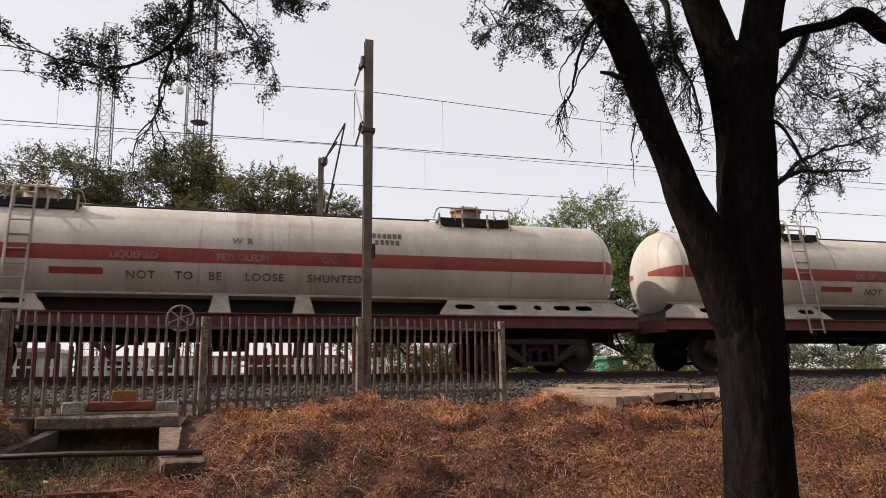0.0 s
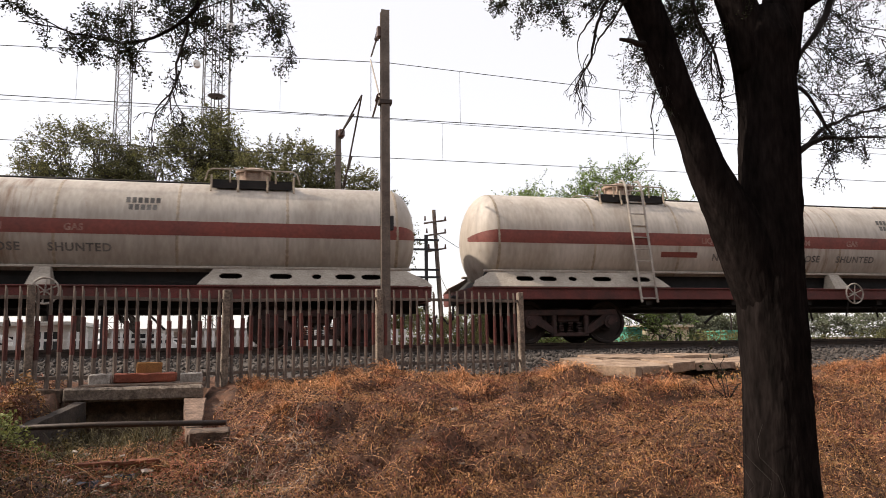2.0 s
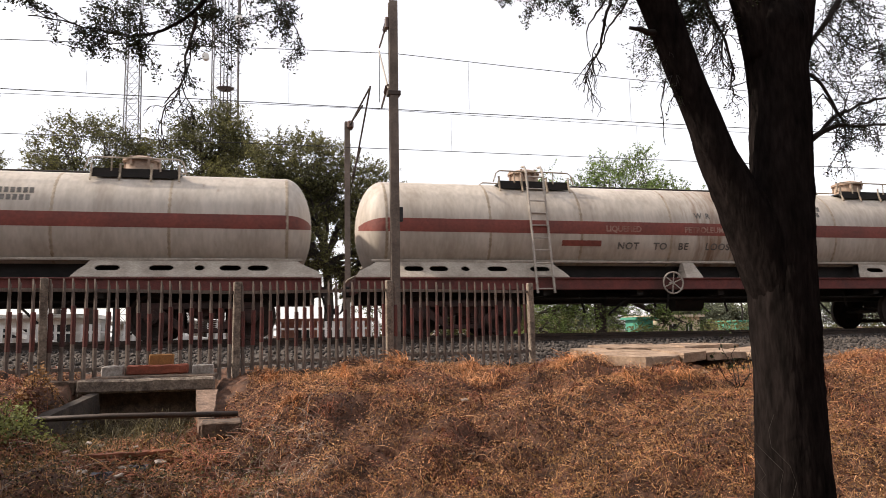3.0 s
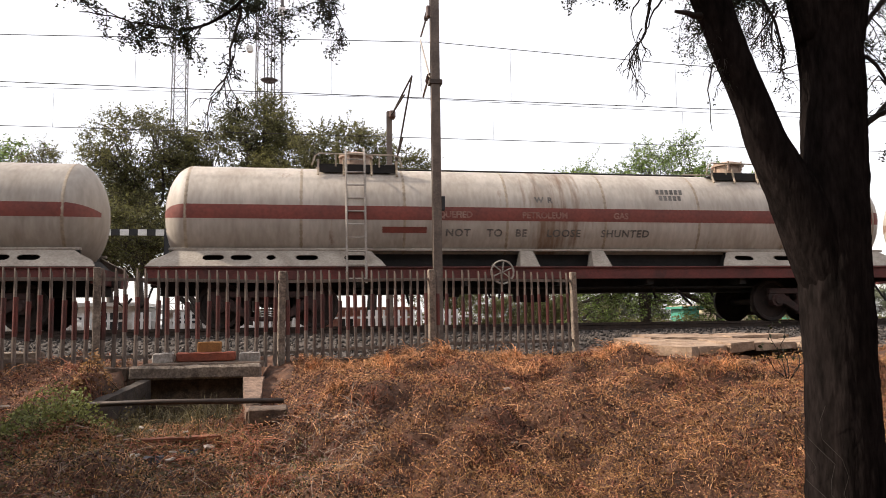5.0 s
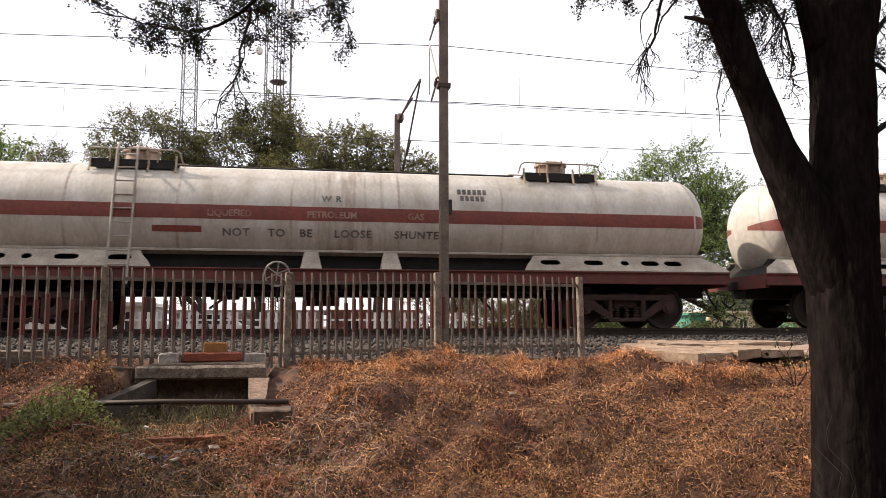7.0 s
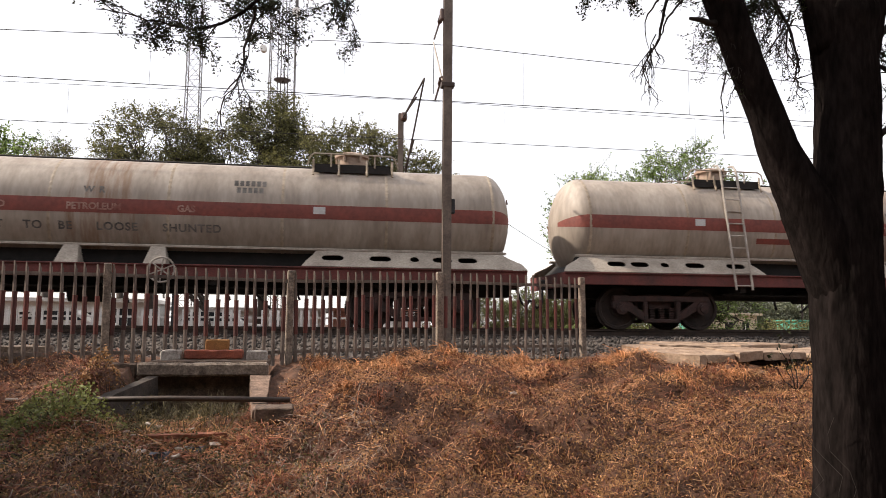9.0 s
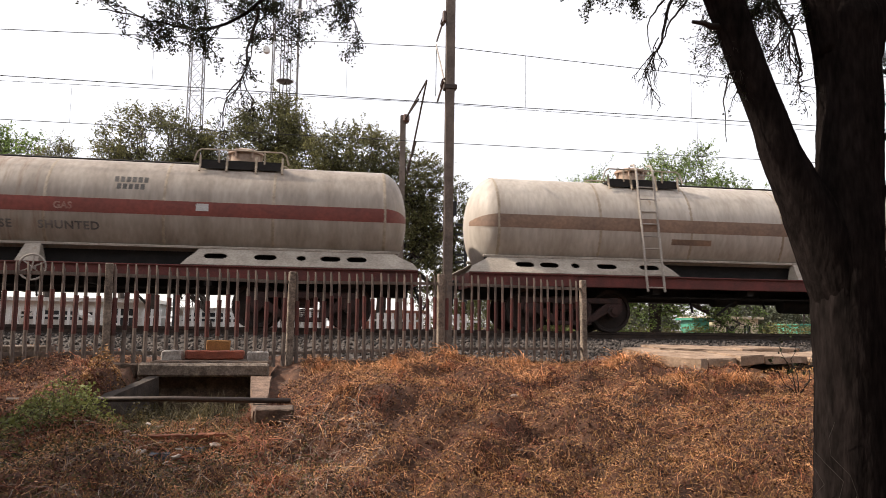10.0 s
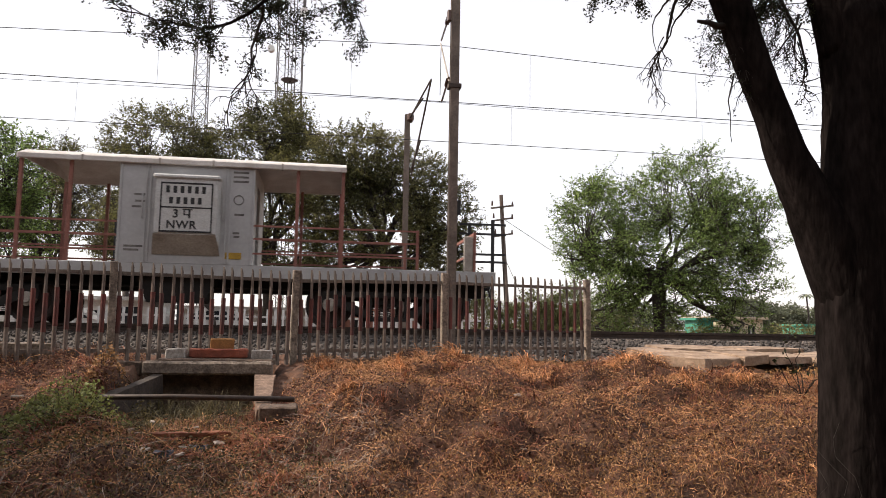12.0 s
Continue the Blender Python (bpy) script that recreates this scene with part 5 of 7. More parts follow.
def background_trees():
    # added out of view: crowns set to throw shade on the mound's left foot
    crown_tree("roadside_tree", "unseen leafy tree added to shade the foot of the mound", (-8.6, 8.6, 0.0), [(-8.6, 8.7, 5.0, 1.3, 1.5, 1.1), (-9.6, 8.2, 5.4, 1.4, 1.5, 1.2), (-8.4, 7.6, 4.6, 1.2, 1.3, 1.0), (-10.7, 8.0, 7.2, 1.3, 1.6, 0.9), (-12.1, 8.2, 7.3, 1.4, 1.6, 0.9)], "leaf_a", 14000, 20, leaf=(0.12, 0.06), clumps=260)
    crown_tree("acacia_tree", "olive-green acacia beyond the tracks", (-8.0, 36, 0.7), [(-8.2, 36, 9.7, 2.4, 2.2, 1.8), (-9.3, 36.5, 8.3, 1.6, 1.8, 1.6), (-6.6, 36, 8.2, 1.7, 1.8, 1.9), (-8, 36, 6.3, 2.6, 2.2, 1.5)], "leaf_a", 17000, 21)
    crown_tree("acacia_tree", "tall olive-green acacia beyond the tracks", (-3.0, 37, 0.7), [(-2.8, 37, 11.0, 2.0, 2.0, 1.7), (-4.6, 37, 9.7, 2.0, 2, 1.6), (-1.6, 37, 9.6, 1.7, 2, 2.0), (-3.2, 37, 7.2, 3.2, 2.2, 2.0)], "leaf_a", 21000, 22)
    crown_tree("acacia_tree", "wide dark green acacia with bare limbs showing", (2.6, 35, 0.7), [(1.5, 35, 9.3, 2.5, 2.3, 1.6), (3.7, 35, 8.5, 2.3, 2.0, 1.5), (5.7, 35, 6.8, 1.5, 1.8, 1.8), (-0.7, 35, 8.8, 2.0, 2, 1.7), (2.6, 35, 6.3, 3.4, 2.2, 1.9), (4.9, 35, 4.0, 1.9, 1.7, 1.6), (6.3, 35.2, 3.6, 1.0, 1.2, 1.5), (0.4, 35, 4.7, 1.7, 1.5, 1.4), (-1.5, 35.5, 4.6, 1.8, 1.5, 1.4)], "leaf_a", 46000, 23, clumps=420, squat=0.5)
    crown_tree("acacia_tree", "broad bright green acacia standing alone", (17.0, 36, 0.7), [(18.6, 36, 8.6, 3.2, 2.8, 2.3), (14.4, 36, 7.0, 2.6, 2.4, 2.4), (21.8, 36, 7.2, 2.3, 2.2, 2.3), (17.8, 35.4, 5.6, 4.8, 2.8, 2.3), (14.0, 36, 4.2, 2.2, 2, 1.9), (21.6, 36, 4.2, 2.0, 2, 2.0), (12.6, 36, 6.0, 1.3, 1.5, 1.6), (17.2, 35.4, 3.2, 3.4, 2, 1.4), (13.6, 35.5, 2.3, 1.8, 1.4, 1.2), (20.8, 35.5, 2.5, 2.2, 1.5, 1.3)], "leaf_b", 44000, 24, clumps=520, squat=0.45, stems=2)
    crown_tree("green_tree", "dense green tree beyond the tracks", (-12.9, 30, 0.7), [(-12.6, 30, 7.2, 1.7, 1.8, 2.0), (-12.2, 30, 4.6, 1.7, 1.8, 1.8), (-14, 30, 6, 1.8, 1.8, 2.2)], "leaf_b", 15000, 25)
    crown_tree("acacia_tree", "thin pale acacia far behind", (-15.6, 45, 0.7), [(-15.8, 45, 10.6, 1.5, 1.5, 1.5), (-14.6, 45, 8.8, 2.0, 1.6, 1.4), (-16.4, 45, 7.6, 2.2, 1.6, 2.0)], "leaf_a", 8000, 26)
    crown_tree("acacia_tree", "olive-green acacia far behind", (-11.8, 46, 0.7), [(-11.8, 46, 8.9, 2.2, 1.8, 1.7), (-11.4, 46, 6.6, 2.6, 1.8, 1.6)], "leaf_a", 9000, 27)
    crown_tree("shrub_tree", "low dark green shrub beside the mast", (-4.6, 31, 0.7), [(-4.8, 31, 4.6, 1.8, 1.4, 1.2), (-7.6, 31.5, 5.0, 2.2, 1.4, 1.4)], "leaf_a", 9000, 28, trunk_r=0.12)
    crown_tree("shrub_tree", "dry yellow-green shrub behind the line", (9.6, 33, 0.7), [(9.2, 33, 2.2, 1.2, 1.0, 1.0), (11.2, 34, 2.4, 1.4, 1.0, 1.1), (7.2, 34, 2.2, 1.3, 1.0, 1.1)], "weed_far", 16000, 29, trunk_r=0.05, clumps=150, category="shrub", leaf=(0.10, 0.035))
    crown_tree("far_tree", "hazy round tree in the distance", (74, 120, 0.7), [(74, 120, 4.2, 6.0, 4, 2.8), (83, 122, 3.4, 5, 4, 2.4)], "leaf_far", 9000, 30, leaf=(0.5, 0.25))
    crown_tree("far_tree", "hazy row of trees in the distance", (100, 130, 0.7), [(96, 128, 3.6, 7.0, 4, 2.6), (110, 132, 4.2, 9, 4, 3.2), (126, 130, 4.0, 9, 4, 3.0)], "leaf_far", 9000, 31, leaf=(0.5, 0.25))
    crown_tree("far_tree", "hazy row of trees in the distance", (56, 130, 0.7), [(48, 128, 3.2, 8.0, 4, 2.4), (60, 132, 3.2, 9, 4, 2.4)], "leaf_far", 7000, 32, leaf=(0.5, 0.25))
    r = np.random.default_rng(40)
    k = 26000
    x = r.uniform(5, 70, k)
    y = 42 + r.normal(0, 1.2, k)
    h = (1.5 - 0.75 * smooth(16, 24, x)) + 0.6 * np.sin(x * 0.7) * np.sin(x * 0.23 + 1) + 0.3 * np.sin(x * 2.3)
    z = 0.75 + h * r.uniform(0, 1, k) ** 0.8
    hedge = leaf_cloud("scrub_growth", np.stack([x, y, z], -1), 0.2, 0.09, "leaf_a", 41)
    tagged(hedge, "low tangled green scrub behind the line", "scrub", kind="stuff")
    # palm
    t = thing("palm_tree", "slender palm in the far distance", "palm tree")
    bm = bmesh.new()
    px, py, pz = 83.0, 118.0, 8.0
    tube(bm, [(px, py, 0.7), (px + 0.3, py, 4.5), (px, py, pz)], [0.2, 0.16, 0.13], 6)
    part("trunk", bm, "bark_far", t)
    bm = bmesh.new()
    for k in range(14):
        a = 2 * math.pi * k / 14
        l = 1.6
        pts = [Vector((px + l * u * math.cos(a), py + l * u * math.sin(a), pz + 0.9 * u - 1.5 * u * u + 0.15 * math.sin(3 * k))) for u in (0, 0.35, 0.7, 1.0)]
        s = Vector((-math.sin(a), math.cos(a), 0.2)) * 0.17
        for p, q, w0, w1 in zip(pts, pts[1:], (0.5, 1, 0.8), (1, 0.8, 0.1)):
            bm.faces.new([bm.verts.new(v) for v in (p - s * w0, p + s * w0, q + s * w1, q - s * w1)])
    part("fronds", bm, "leaf_far", t)


M["leaf_far"] = material("leaf_far", (0.17, 0.19, 0.11), (0.12, 0.13, 0.09), 0.3, 0.8, bump=0, per_island=0.3)


# ---------- the near tree ----------
def bark_limb(bm, pts, radii, seg, seed, rough=0.06):
    """A limb resampled along its line, with ridged, uneven bark."""
    r = random.Random(seed)
    pts = [Vector(p) for p in pts]
    lens = np.concatenate([[0], np.cumsum([(b - a).length for a, b in zip(pts, pts[1:])])])
    n_ = max(4, int(lens[-1] / 0.06))
    u = np.linspace(0, lens[-1], n_)
    co = np.stack([np.interp(u, lens, [p[i] for p in pts]) for i in range(3)], -1)
    for _ in range(3):
        co[1:-1] = (co[:-2] + 2 * co[1:-1] + co[2:]) / 4
    rad = np.interp(u, lens, radii)
    if radii[0] < 0.06:
        # thin boughs run crooked
        for i in range(1, n_):
            co[i] += np.array(noise.noise_vector(Vector((u[i] * 3.5, seed * 1.7, 0.0)))) * 0.05 + np.array(noise.noise_vector(Vector((u[i] * 11.0, seed * 2.3, 4.0)))) * 0.018
    start = len(bm.verts)
    tube(bm, [tuple(c) for c in co], list(rad), seg)
    bm.verts.ensure_lookup_table()
    for i in range(start, len(bm.verts)):
        v = bm.verts[i]
        ring, k = divmod(i - start, seg)
        if ring >= n_:
            continue
        c = Vector(co[ring])
        ridge = noise.noise(Vector((k * 0.9, u[ring] * 2.2, seed))) * 0.8 + noise.noise(Vector((k * 2.1, u[ring] * 7.0, seed + 5))) * 0.5 + r.uniform(-0.25, 0.25)
        v.co = c + (v.co - c) * (1 + rough * ridge)


def twig_spray(starts, seed, length, droop, leafy, spread=1.0, kids=3):
    """Fine forked twigs from the given points, and where their leaves sit."""
    r = np.random.default_rng(seed)
    paths, sites = [], []
    for p, d in starts:
        p, d = np.array(p, float), np.array(d, float)
        d = d / np.linalg.norm(d)
        todo = [(p, d, length * r.uniform(0.6, 1.2), 0)]
        while todo:
            q, way, ln, lev = todo.pop()
            pts = [q]
            for s in range(4):
                way = way + r.normal(0, 0.22, 3) + np.array([0, 0, -droop * 0.25])
                way /= np.linalg.norm(way)
                q = q + way * ln / 4
                pts.append(q)
                if lev < 2 and s in (1, 2, 3) and r.random() < kids / 3:
                    side = way + r.normal(0, 0.75 * spread, 3)
                    todo.append((q, side / np.linalg.norm(side), ln * 0.55, lev + 1))
                if r.random() < leafy:
                    for _ in range(r.integers(5, 11)):
                        sites.append(q + r.normal(0, 0.02, 3))
            paths.append((pts, 0.0042 * (0.6 ** lev) + 0.001))
    return paths, np.array(sites).reshape(-1, 3)


def near_tree():
    t = thing("shade_tree", "large dark-barked tree with a forked trunk and fine drooping foliage", "tree")
    Y = 4.6
    bm = bmesh.new()
    bark_limb(bm, [(3.58, Y, -0.2), (3.57, Y, 0.25), (3.57, Y, 0.7), (3.58, Y, 1.25), (3.585, Y, 1.55), (3.575, Y, 1.8), (3.585, Y, 2.1), (3.61, Y, 2.4), (3.64, Y, 2.75), (3.662, Y, 3.08), (3.668, Y, 3.3), (3.665, Y, 3.6), (3.665, Y, 3.82), (3.66, Y, 4.05)],
              [0.36, 0.27, 0.240, 0.228, 0.235, 0.232, 0.235, 0.228, 0.214, 0.212, 0.210, 0.215, 0.24, 0.17], 64, 3, 0.075)
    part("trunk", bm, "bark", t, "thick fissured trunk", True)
    limbs = [([(3.60, Y, 1.62), (3.52, Y, 1.95), (3.40, Y, 2.25), (3.27, Y, 2.52), (3.11, Y, 2.83), (3.05, Y, 3.04), (2.965, Y, 3.25), (2.875, Y, 3.46), (2.81, Y, 3.67), (2.73, Y, 3.89), (2.646, Y, 4.10), (2.52, Y, 4.31), (2.1, Y, 5.1), (1.5, Y, 5.7), (0.6, Y, 6.0)],
              [0.17, 0.21, 0.20, 0.17, 0.135, 0.123, 0.119, 0.121, 0.121, 0.124, 0.129, 0.127, 0.115, 0.1, 0.07]),
             ([(3.60, Y, 3.60), (3.50, Y, 3.98), (3.35, Y, 4.42), (3.2, Y, 4.9), (3.0, Y, 5.6), (2.8, Y, 6.6)], [0.17, 0.145, 0.128, 0.125, 0.12, 0.08]),
             ([(3.74, Y, 3.6), (3.86, Y, 4.1), (3.96, Y, 4.5), (4.1, Y, 4.95), (4.4, Y, 5.8)], [0.17, 0.155, 0.150, 0.14, 0.12]),
             ([(4.04, Y, 4.15), (4.18, Y, 4.25), (4.43, Y, 4.32), (4.70, Y, 4.41), (4.85, Y, 4.53), (5.01, Y, 4.43), (5.13, Y, 4.32), (5.56, Y, 4.30)], [0.06, 0.045, 0.04, 0.045, 0.065, 0.07, 0.07, 0.05]),
             ([(4.32, Y, 4.30), (4.28, Y, 4.11), (4.14, Y, 3.96), (4.02, Y, 3.82), (3.95, Y, 3.60), (3.92, Y, 3.42)], [0.03, 0.026, 0.022, 0.018, 0.014, 0.008]),
             ([(3.90, Y, 2.97), (4.06, Y, 3.06), (4.22, Y, 3.11), (4.49, Y, 3.14), (4.82, Y, 3.15)], [0.026, 0.02, 0.014, 0.01, 0.005]),
             ([(3.90, Y, 2.99), (4.09, Y, 3.12), (4.32, Y, 3.24), (4.60, Y, 3.35), (4.95, Y, 3.48)], [0.02, 0.016, 0.012, 0.009, 0.004]),
             ([(2.72, Y, 3.72), (2.55, Y - 0.03, 3.715), (2.43, Y - 0.05, 3.72)], [0.03, 0.02, 0.012]),
             ([(0.6, Y, 6.0), (-0.2, Y, 5.3), (-0.33, Y, 4.6), (-0.35, Y, 4.04), (-0.37, Y, 3.85), (-0.42, Y, 3.63), (-0.58, Y, 3.52), (-0.74, Y, 3.41), (-0.94, Y, 3.42), (-1.22, Y, 3.48), (-1.37, Y, 3.50)], [0.05, 0.030, 0.020, 0.017, 0.015, 0.013, 0.010, 0.008, 0.006, 0.004, 0.003]),
             ([(-0.46, Y, 3.60), (-0.49, Y, 3.40), (-0.50, Y, 3.24), (-0.56, Y, 3.08), (-0.63, Y, 2.99)], [0.011, 0.009, 0.0065, 0.005, 0.003]),
             ([(-0.36, Y, 4.1), (-0.16, Y, 3.92), (0.0, Y, 3.80), (0.08, Y, 3.68), (0.06, Y, 3.55)], [0.013, 0.010, 0.008, 0.006, 0.003]),
             ([(-0.33, Y, 4.4), (-0.05, Y, 4.15), (0.12, Y, 4.0), (0.28, Y, 3.90)], [0.016, 0.011, 0.008, 0.004]),
             ([(2.5, Y, 4.25), (2.35, Y, 3.95), (2.24, Y, 3.65), (2.16, Y, 3.42), (2.10, Y, 3.30)], [0.014, 0.012, 0.009, 0.006, 0.003]),
             ([(2.1, Y, 5.1), (1.9, Y, 4.5), (1.75, Y, 4.15)], [0.03, 0.016, 0.006]),
             ([(3.95, Y, 3.49), (4.06, Y, 3.34), (4.20, Y, 3.19), (4.26, Y, 3.07), (4.15, Y, 2.89)], [0.016, 0.012, 0.01, 0.007, 0.004]),
             ([(3.07, Y + 0.1, 4.47), (3.11, Y + 0.1, 4.20), (3.17, Y + 0.1, 4.00), (3.28, Y + 0.1, 3.76), (3.34, Y + 0.1, 3.55), (3.34, Y + 0.1, 3.35)], [0.03, 0.02, 0.014, 0.011, 0.008, 0.004])]
    limbs += [([(2.56, Y, 4.04), (2.42, Y, 3.87), (2.28, Y, 3.71), (2.21, Y, 3.51), (2.14, Y, 3.33)], [0.01, 0.008, 0.006, 0.004, 0.002]),
              ([(2.60, Y, 4.21), (2.34, Y, 4.02), (2.21, Y, 3.83), (2.13, Y, 3.69), (2.16, Y, 3.50)], [0.012, 0.009, 0.006, 0.004, 0.002]),
              ([(2.74, Y, 3.38), (2.70, Y, 3.23), (2.74, Y, 3.13), (2.68, Y, 3.02), (2.70, Y, 2.89)], [0.007, 0.005, 0.004, 0.003, 0.002]),
              ([(3.25, Y, 3.85), (3.14, Y, 3.66), (3.05, Y, 3.52), (2.96, Y, 3.45)], [0.01, 0.007, 0.005, 0.002]),
              ([(3.27, Y, 3.79), (3.21, Y, 3.60), (3.25, Y, 3.47), (3.31, Y, 3.43)], [0.008, 0.006, 0.004, 0.002])]
    for i, (pts, rad) in enumerate(limbs):
        bm = bmesh.new()
        bark_limb(bm, pts, rad, 24 if rad[0] > 0.1 else 8, 11 + i, 0.06)
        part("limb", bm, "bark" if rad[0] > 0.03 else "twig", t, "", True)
    r = random.Random(9)

    def along(pts, k, lo, hi, way, jitter):
        out = []
        for _ in range(k):
            u = r.uniform(lo, hi) * (len(pts) - 1)
            i = min(int(u), len(pts) - 2)
            p = Vector(pts[i]).lerp(Vector(pts[i + 1]), u - i)
            out.append((tuple(p), (way[0] + r.uniform(-1, 1) * jitter, way[1] + r.uniform(-0.6, 0.6), way[2] + r.uniform(-1, 1) * jitter)))
        return out

    sprays = [(along(limbs[8][0], 28, 0.42, 1.0, (-0.5, 0, 0.1), 0.8), 0.18, 0.15, 0.6), (along(limbs[8][0], 15, 0.3, 0.6, (0.6, 0, 0.25), 0.7), 0.29, 0.1, 0.6),
              (along(limbs[11][0], 14, 0.2, 1.0, (0.5, 0, 0.25), 0.7), 0.22, 0.05, 0.6), (along(limbs[10][0], 7, 0.2, 1.0, (0.3, 0, -0.3), 0.7), 0.20, 0.6, 0.5),
              (along(limbs[9][0], 7, 0.1, 1.0, (-0.1, 0, -0.8), 0.5), 0.19, 1.0, 0.08),
              (along(limbs[12][0], 9, 0.3, 1.0, (-0.3, 0, -0.7), 0.6), 0.16, 1.0, 0.0), (along(limbs[13][0], 13, 0.2, 1.0, (-0.3, 0, 0.0), 0.8), 0.27, 0.2, 0.65),
              (along(limbs[0][0], 22, 0.72, 0.86, (-0.8, 0.2, 0.2), 0.7), 0.34, 0.15, 0.55), (along(limbs[0][0], 10, 0.42, 0.60, (-0.6, 0, -0.9), 0.4), 0.17, 1.2, 0.05),
              (along(limbs[3][0], 22, 0.2, 1.0, (0.2, 0.2, -0.2), 1.0), 0.36, 0.5, 0.7), (along(limbs[4][0], 18, 0.1, 1.0, (0.7, 0, -0.1), 0.8), 0.33, 0.4, 0.75),
              (along(limbs[5][0], 12, 0.3, 1.0, (0.6, 0, 0.0), 0.7), 0.19, 0.5, 0.6), (along(limbs[6][0], 12, 0.3, 1.0, (0.6, 0, 0.3), 0.8), 0.24, 0.4, 0.7),
              (along(limbs[14][0], 8, 0.2, 1.0, (0.3, 0, -0.5), 0.7), 0.19, 0.8, 0.35), (along(limbs[15][0], 16, 0.2, 1.0, (0.1, 0, -0.5), 0.9), 0.27, 0.8, 0.45),
              (along([(4.3, Y, 4.15), (5.2, Y, 3.75)], 20, 0.0, 1.0, (0.5, 0.2, 0.0), 0.9), 0.30, 0.3, 0.8), (along([(4.15, Y, 3.85), (5.0, Y, 3.4)], 18, 0.0, 1.0, (0.5, 0.2, 0.1), 0.9), 0.26, 0.3, 0.75),
              (along([(3.15, Y + 0.3, 4.5), (3.05, Y + 0.3, 3.85)], 30, 0.0, 1.0, (-0.2, 0.2, -0.2), 0.9), 0.30, 0.6, 0.6)]
    sprays += [(along([(2.44, Y, 4.27), (1.69, Y, 4.00)], 20, 0.0, 1.0, (-0.4, 0.1, 0.0), 0.9), 0.24, 0.3, 0.6), (along([(2.77, Y + 0.2, 4.30), (3.33, Y + 0.2, 3.98)], 22, 0.0, 1.0, (0.1, 0.1, -0.1), 0.9), 0.24, 0.4, 0.6)]
    all_sites = []
    for i, (starts, ln, droop, leafy) in enumerate(sprays):
        paths, sites = twig_spray(starts, 100 + i, ln, droop, leafy)
        bm = bmesh.new()
        for pts, rad in paths:
            tube(bm, pts, list(np.linspace(rad, rad * 0.5, len(pts))), 3, False)
        tagged(part("twig_spray", bm, "twig", t), "spray of thin forked shoots", kind="stuff")
        all_sites.append(sites[::3] if 9 <= i <= 16 else sites)
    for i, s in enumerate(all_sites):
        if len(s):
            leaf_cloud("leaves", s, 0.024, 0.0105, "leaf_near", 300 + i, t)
    # the crown overhead
    q = np.random.default_rng(410)
    hubs = np.array([(2.8, 4.4, 6.6), (4.5, 4.8, 6.4), (1.2, 4.4, 6.4), (3.5, 3.4, 6.9), (3.4, 5.2, 7.0)])
    c = (hubs[:, None] + q.normal(0, 1, (5, 1800, 3)) * (0.75, 0.55, 0.45)).reshape(-1, 3)
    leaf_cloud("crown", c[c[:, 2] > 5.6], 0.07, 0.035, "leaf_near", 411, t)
    # dry creeper on the trunk foot
    bm = bmesh.new()
    for k in range(3):
        x = 3.34 + 0.04 * k
        pts = []
        for s in range(8):
            z = 0.25 + s * (0.09 + 0.01 * (k % 4))
            xx = x - 0.02 * s + 0.03 * math.sin(s * 1.7 + k)
            yy = Y - math.sqrt(max(0.0, 0.315 ** 2 - (xx - 3.58) ** 2)) - 0.02
            pts.append((xx, yy, z))
        tube(bm, pts, 0.0018, 4)
    part("creeper", bm, "twig", t, "dry creeper stems on the bark")


# ---------- far buildings, towers, poles ----------
def lattice_tower(x, y, top, w0, w1, panels, label, dishes):
    t = thing("lattice_tower", label, "radio tower")
    z0 = 0.7

    def corner(k, u):
        w = (w0 + (w1 - w0) * u) / 2
        a = math.pi / 4 + k * math.pi / 2
        return Vector((x + w * 1.414 * math.cos(a), y + w * 1.414 * math.sin(a), z0 + (top - z0) * u))
    for k in range(4):
        bm = bmesh.new()
        tube(bm, [corner(k, 0), corner(k, 1)], 0.05, 5)
        part("leg", bm, "tower", t)
    bm = bmesh.new()
    for i in range(panels):
        u0, u1 = i / panels, (i + 1) / panels
        for k in range(4):
            tube(bm, [corner(k, u0), corner((k + 1) % 4, u1)], 0.02, 4)
            tube(bm, [corner((k + 1) % 4, u0), corner(k, u1)], 0.02, 4)
            tube(bm, [corner(k, u1), corner((k + 1) % 4, u1)], 0.02, 4)
    part("bracing", bm, "tower", t, "crossed lattice bars")
    for dx, z, r in dishes:
        bm = bmesh.new()
        tube(bm, [(x + dx, y - w0 * 0.5 - 0.5, z), (x + dx, y - w0 * 0.5, z), (x + dx, y - w0 * 0.5 + 0.2, z)], [r, r, r * 0.5], 14)
        part("dish", bm, "wall_white", t, "white dish antenna")
    if len(dishes):
        # a service platform and the cable ladder inside the lattice
        bm = bmesh.new()
        tube(bm, [(x, y, 24.6), (x, y, 24.8)], [0.55, 0.85], 10)
        part("platform", bm, "tower", t, "dark service platform")
        bm = bmesh.new()
        for dx in (-0.45, -0.15, 0.2, 0.5):
            tube(bm, [(x + dx, y, z0), (x + dx, y, top)], 0.06, 4)
        part("cable_ladder", bm, "tower", t, "cables and ladder up the middle")
    for k in range(3):
        if len(dishes):
            for q in (-1, 1):
                bm = bmesh.new()
                box(bm, x + q * (w0 * 0.35 + 0.35) - 0.12, x + q * (w0 * 0.35 + 0.35) + 0.12, y - 0.6, y - 0.45, top - 8.5 + 3 * k, top - 6.4 + 3 * k)
                part("panel_antenna", bm, "tower", t)


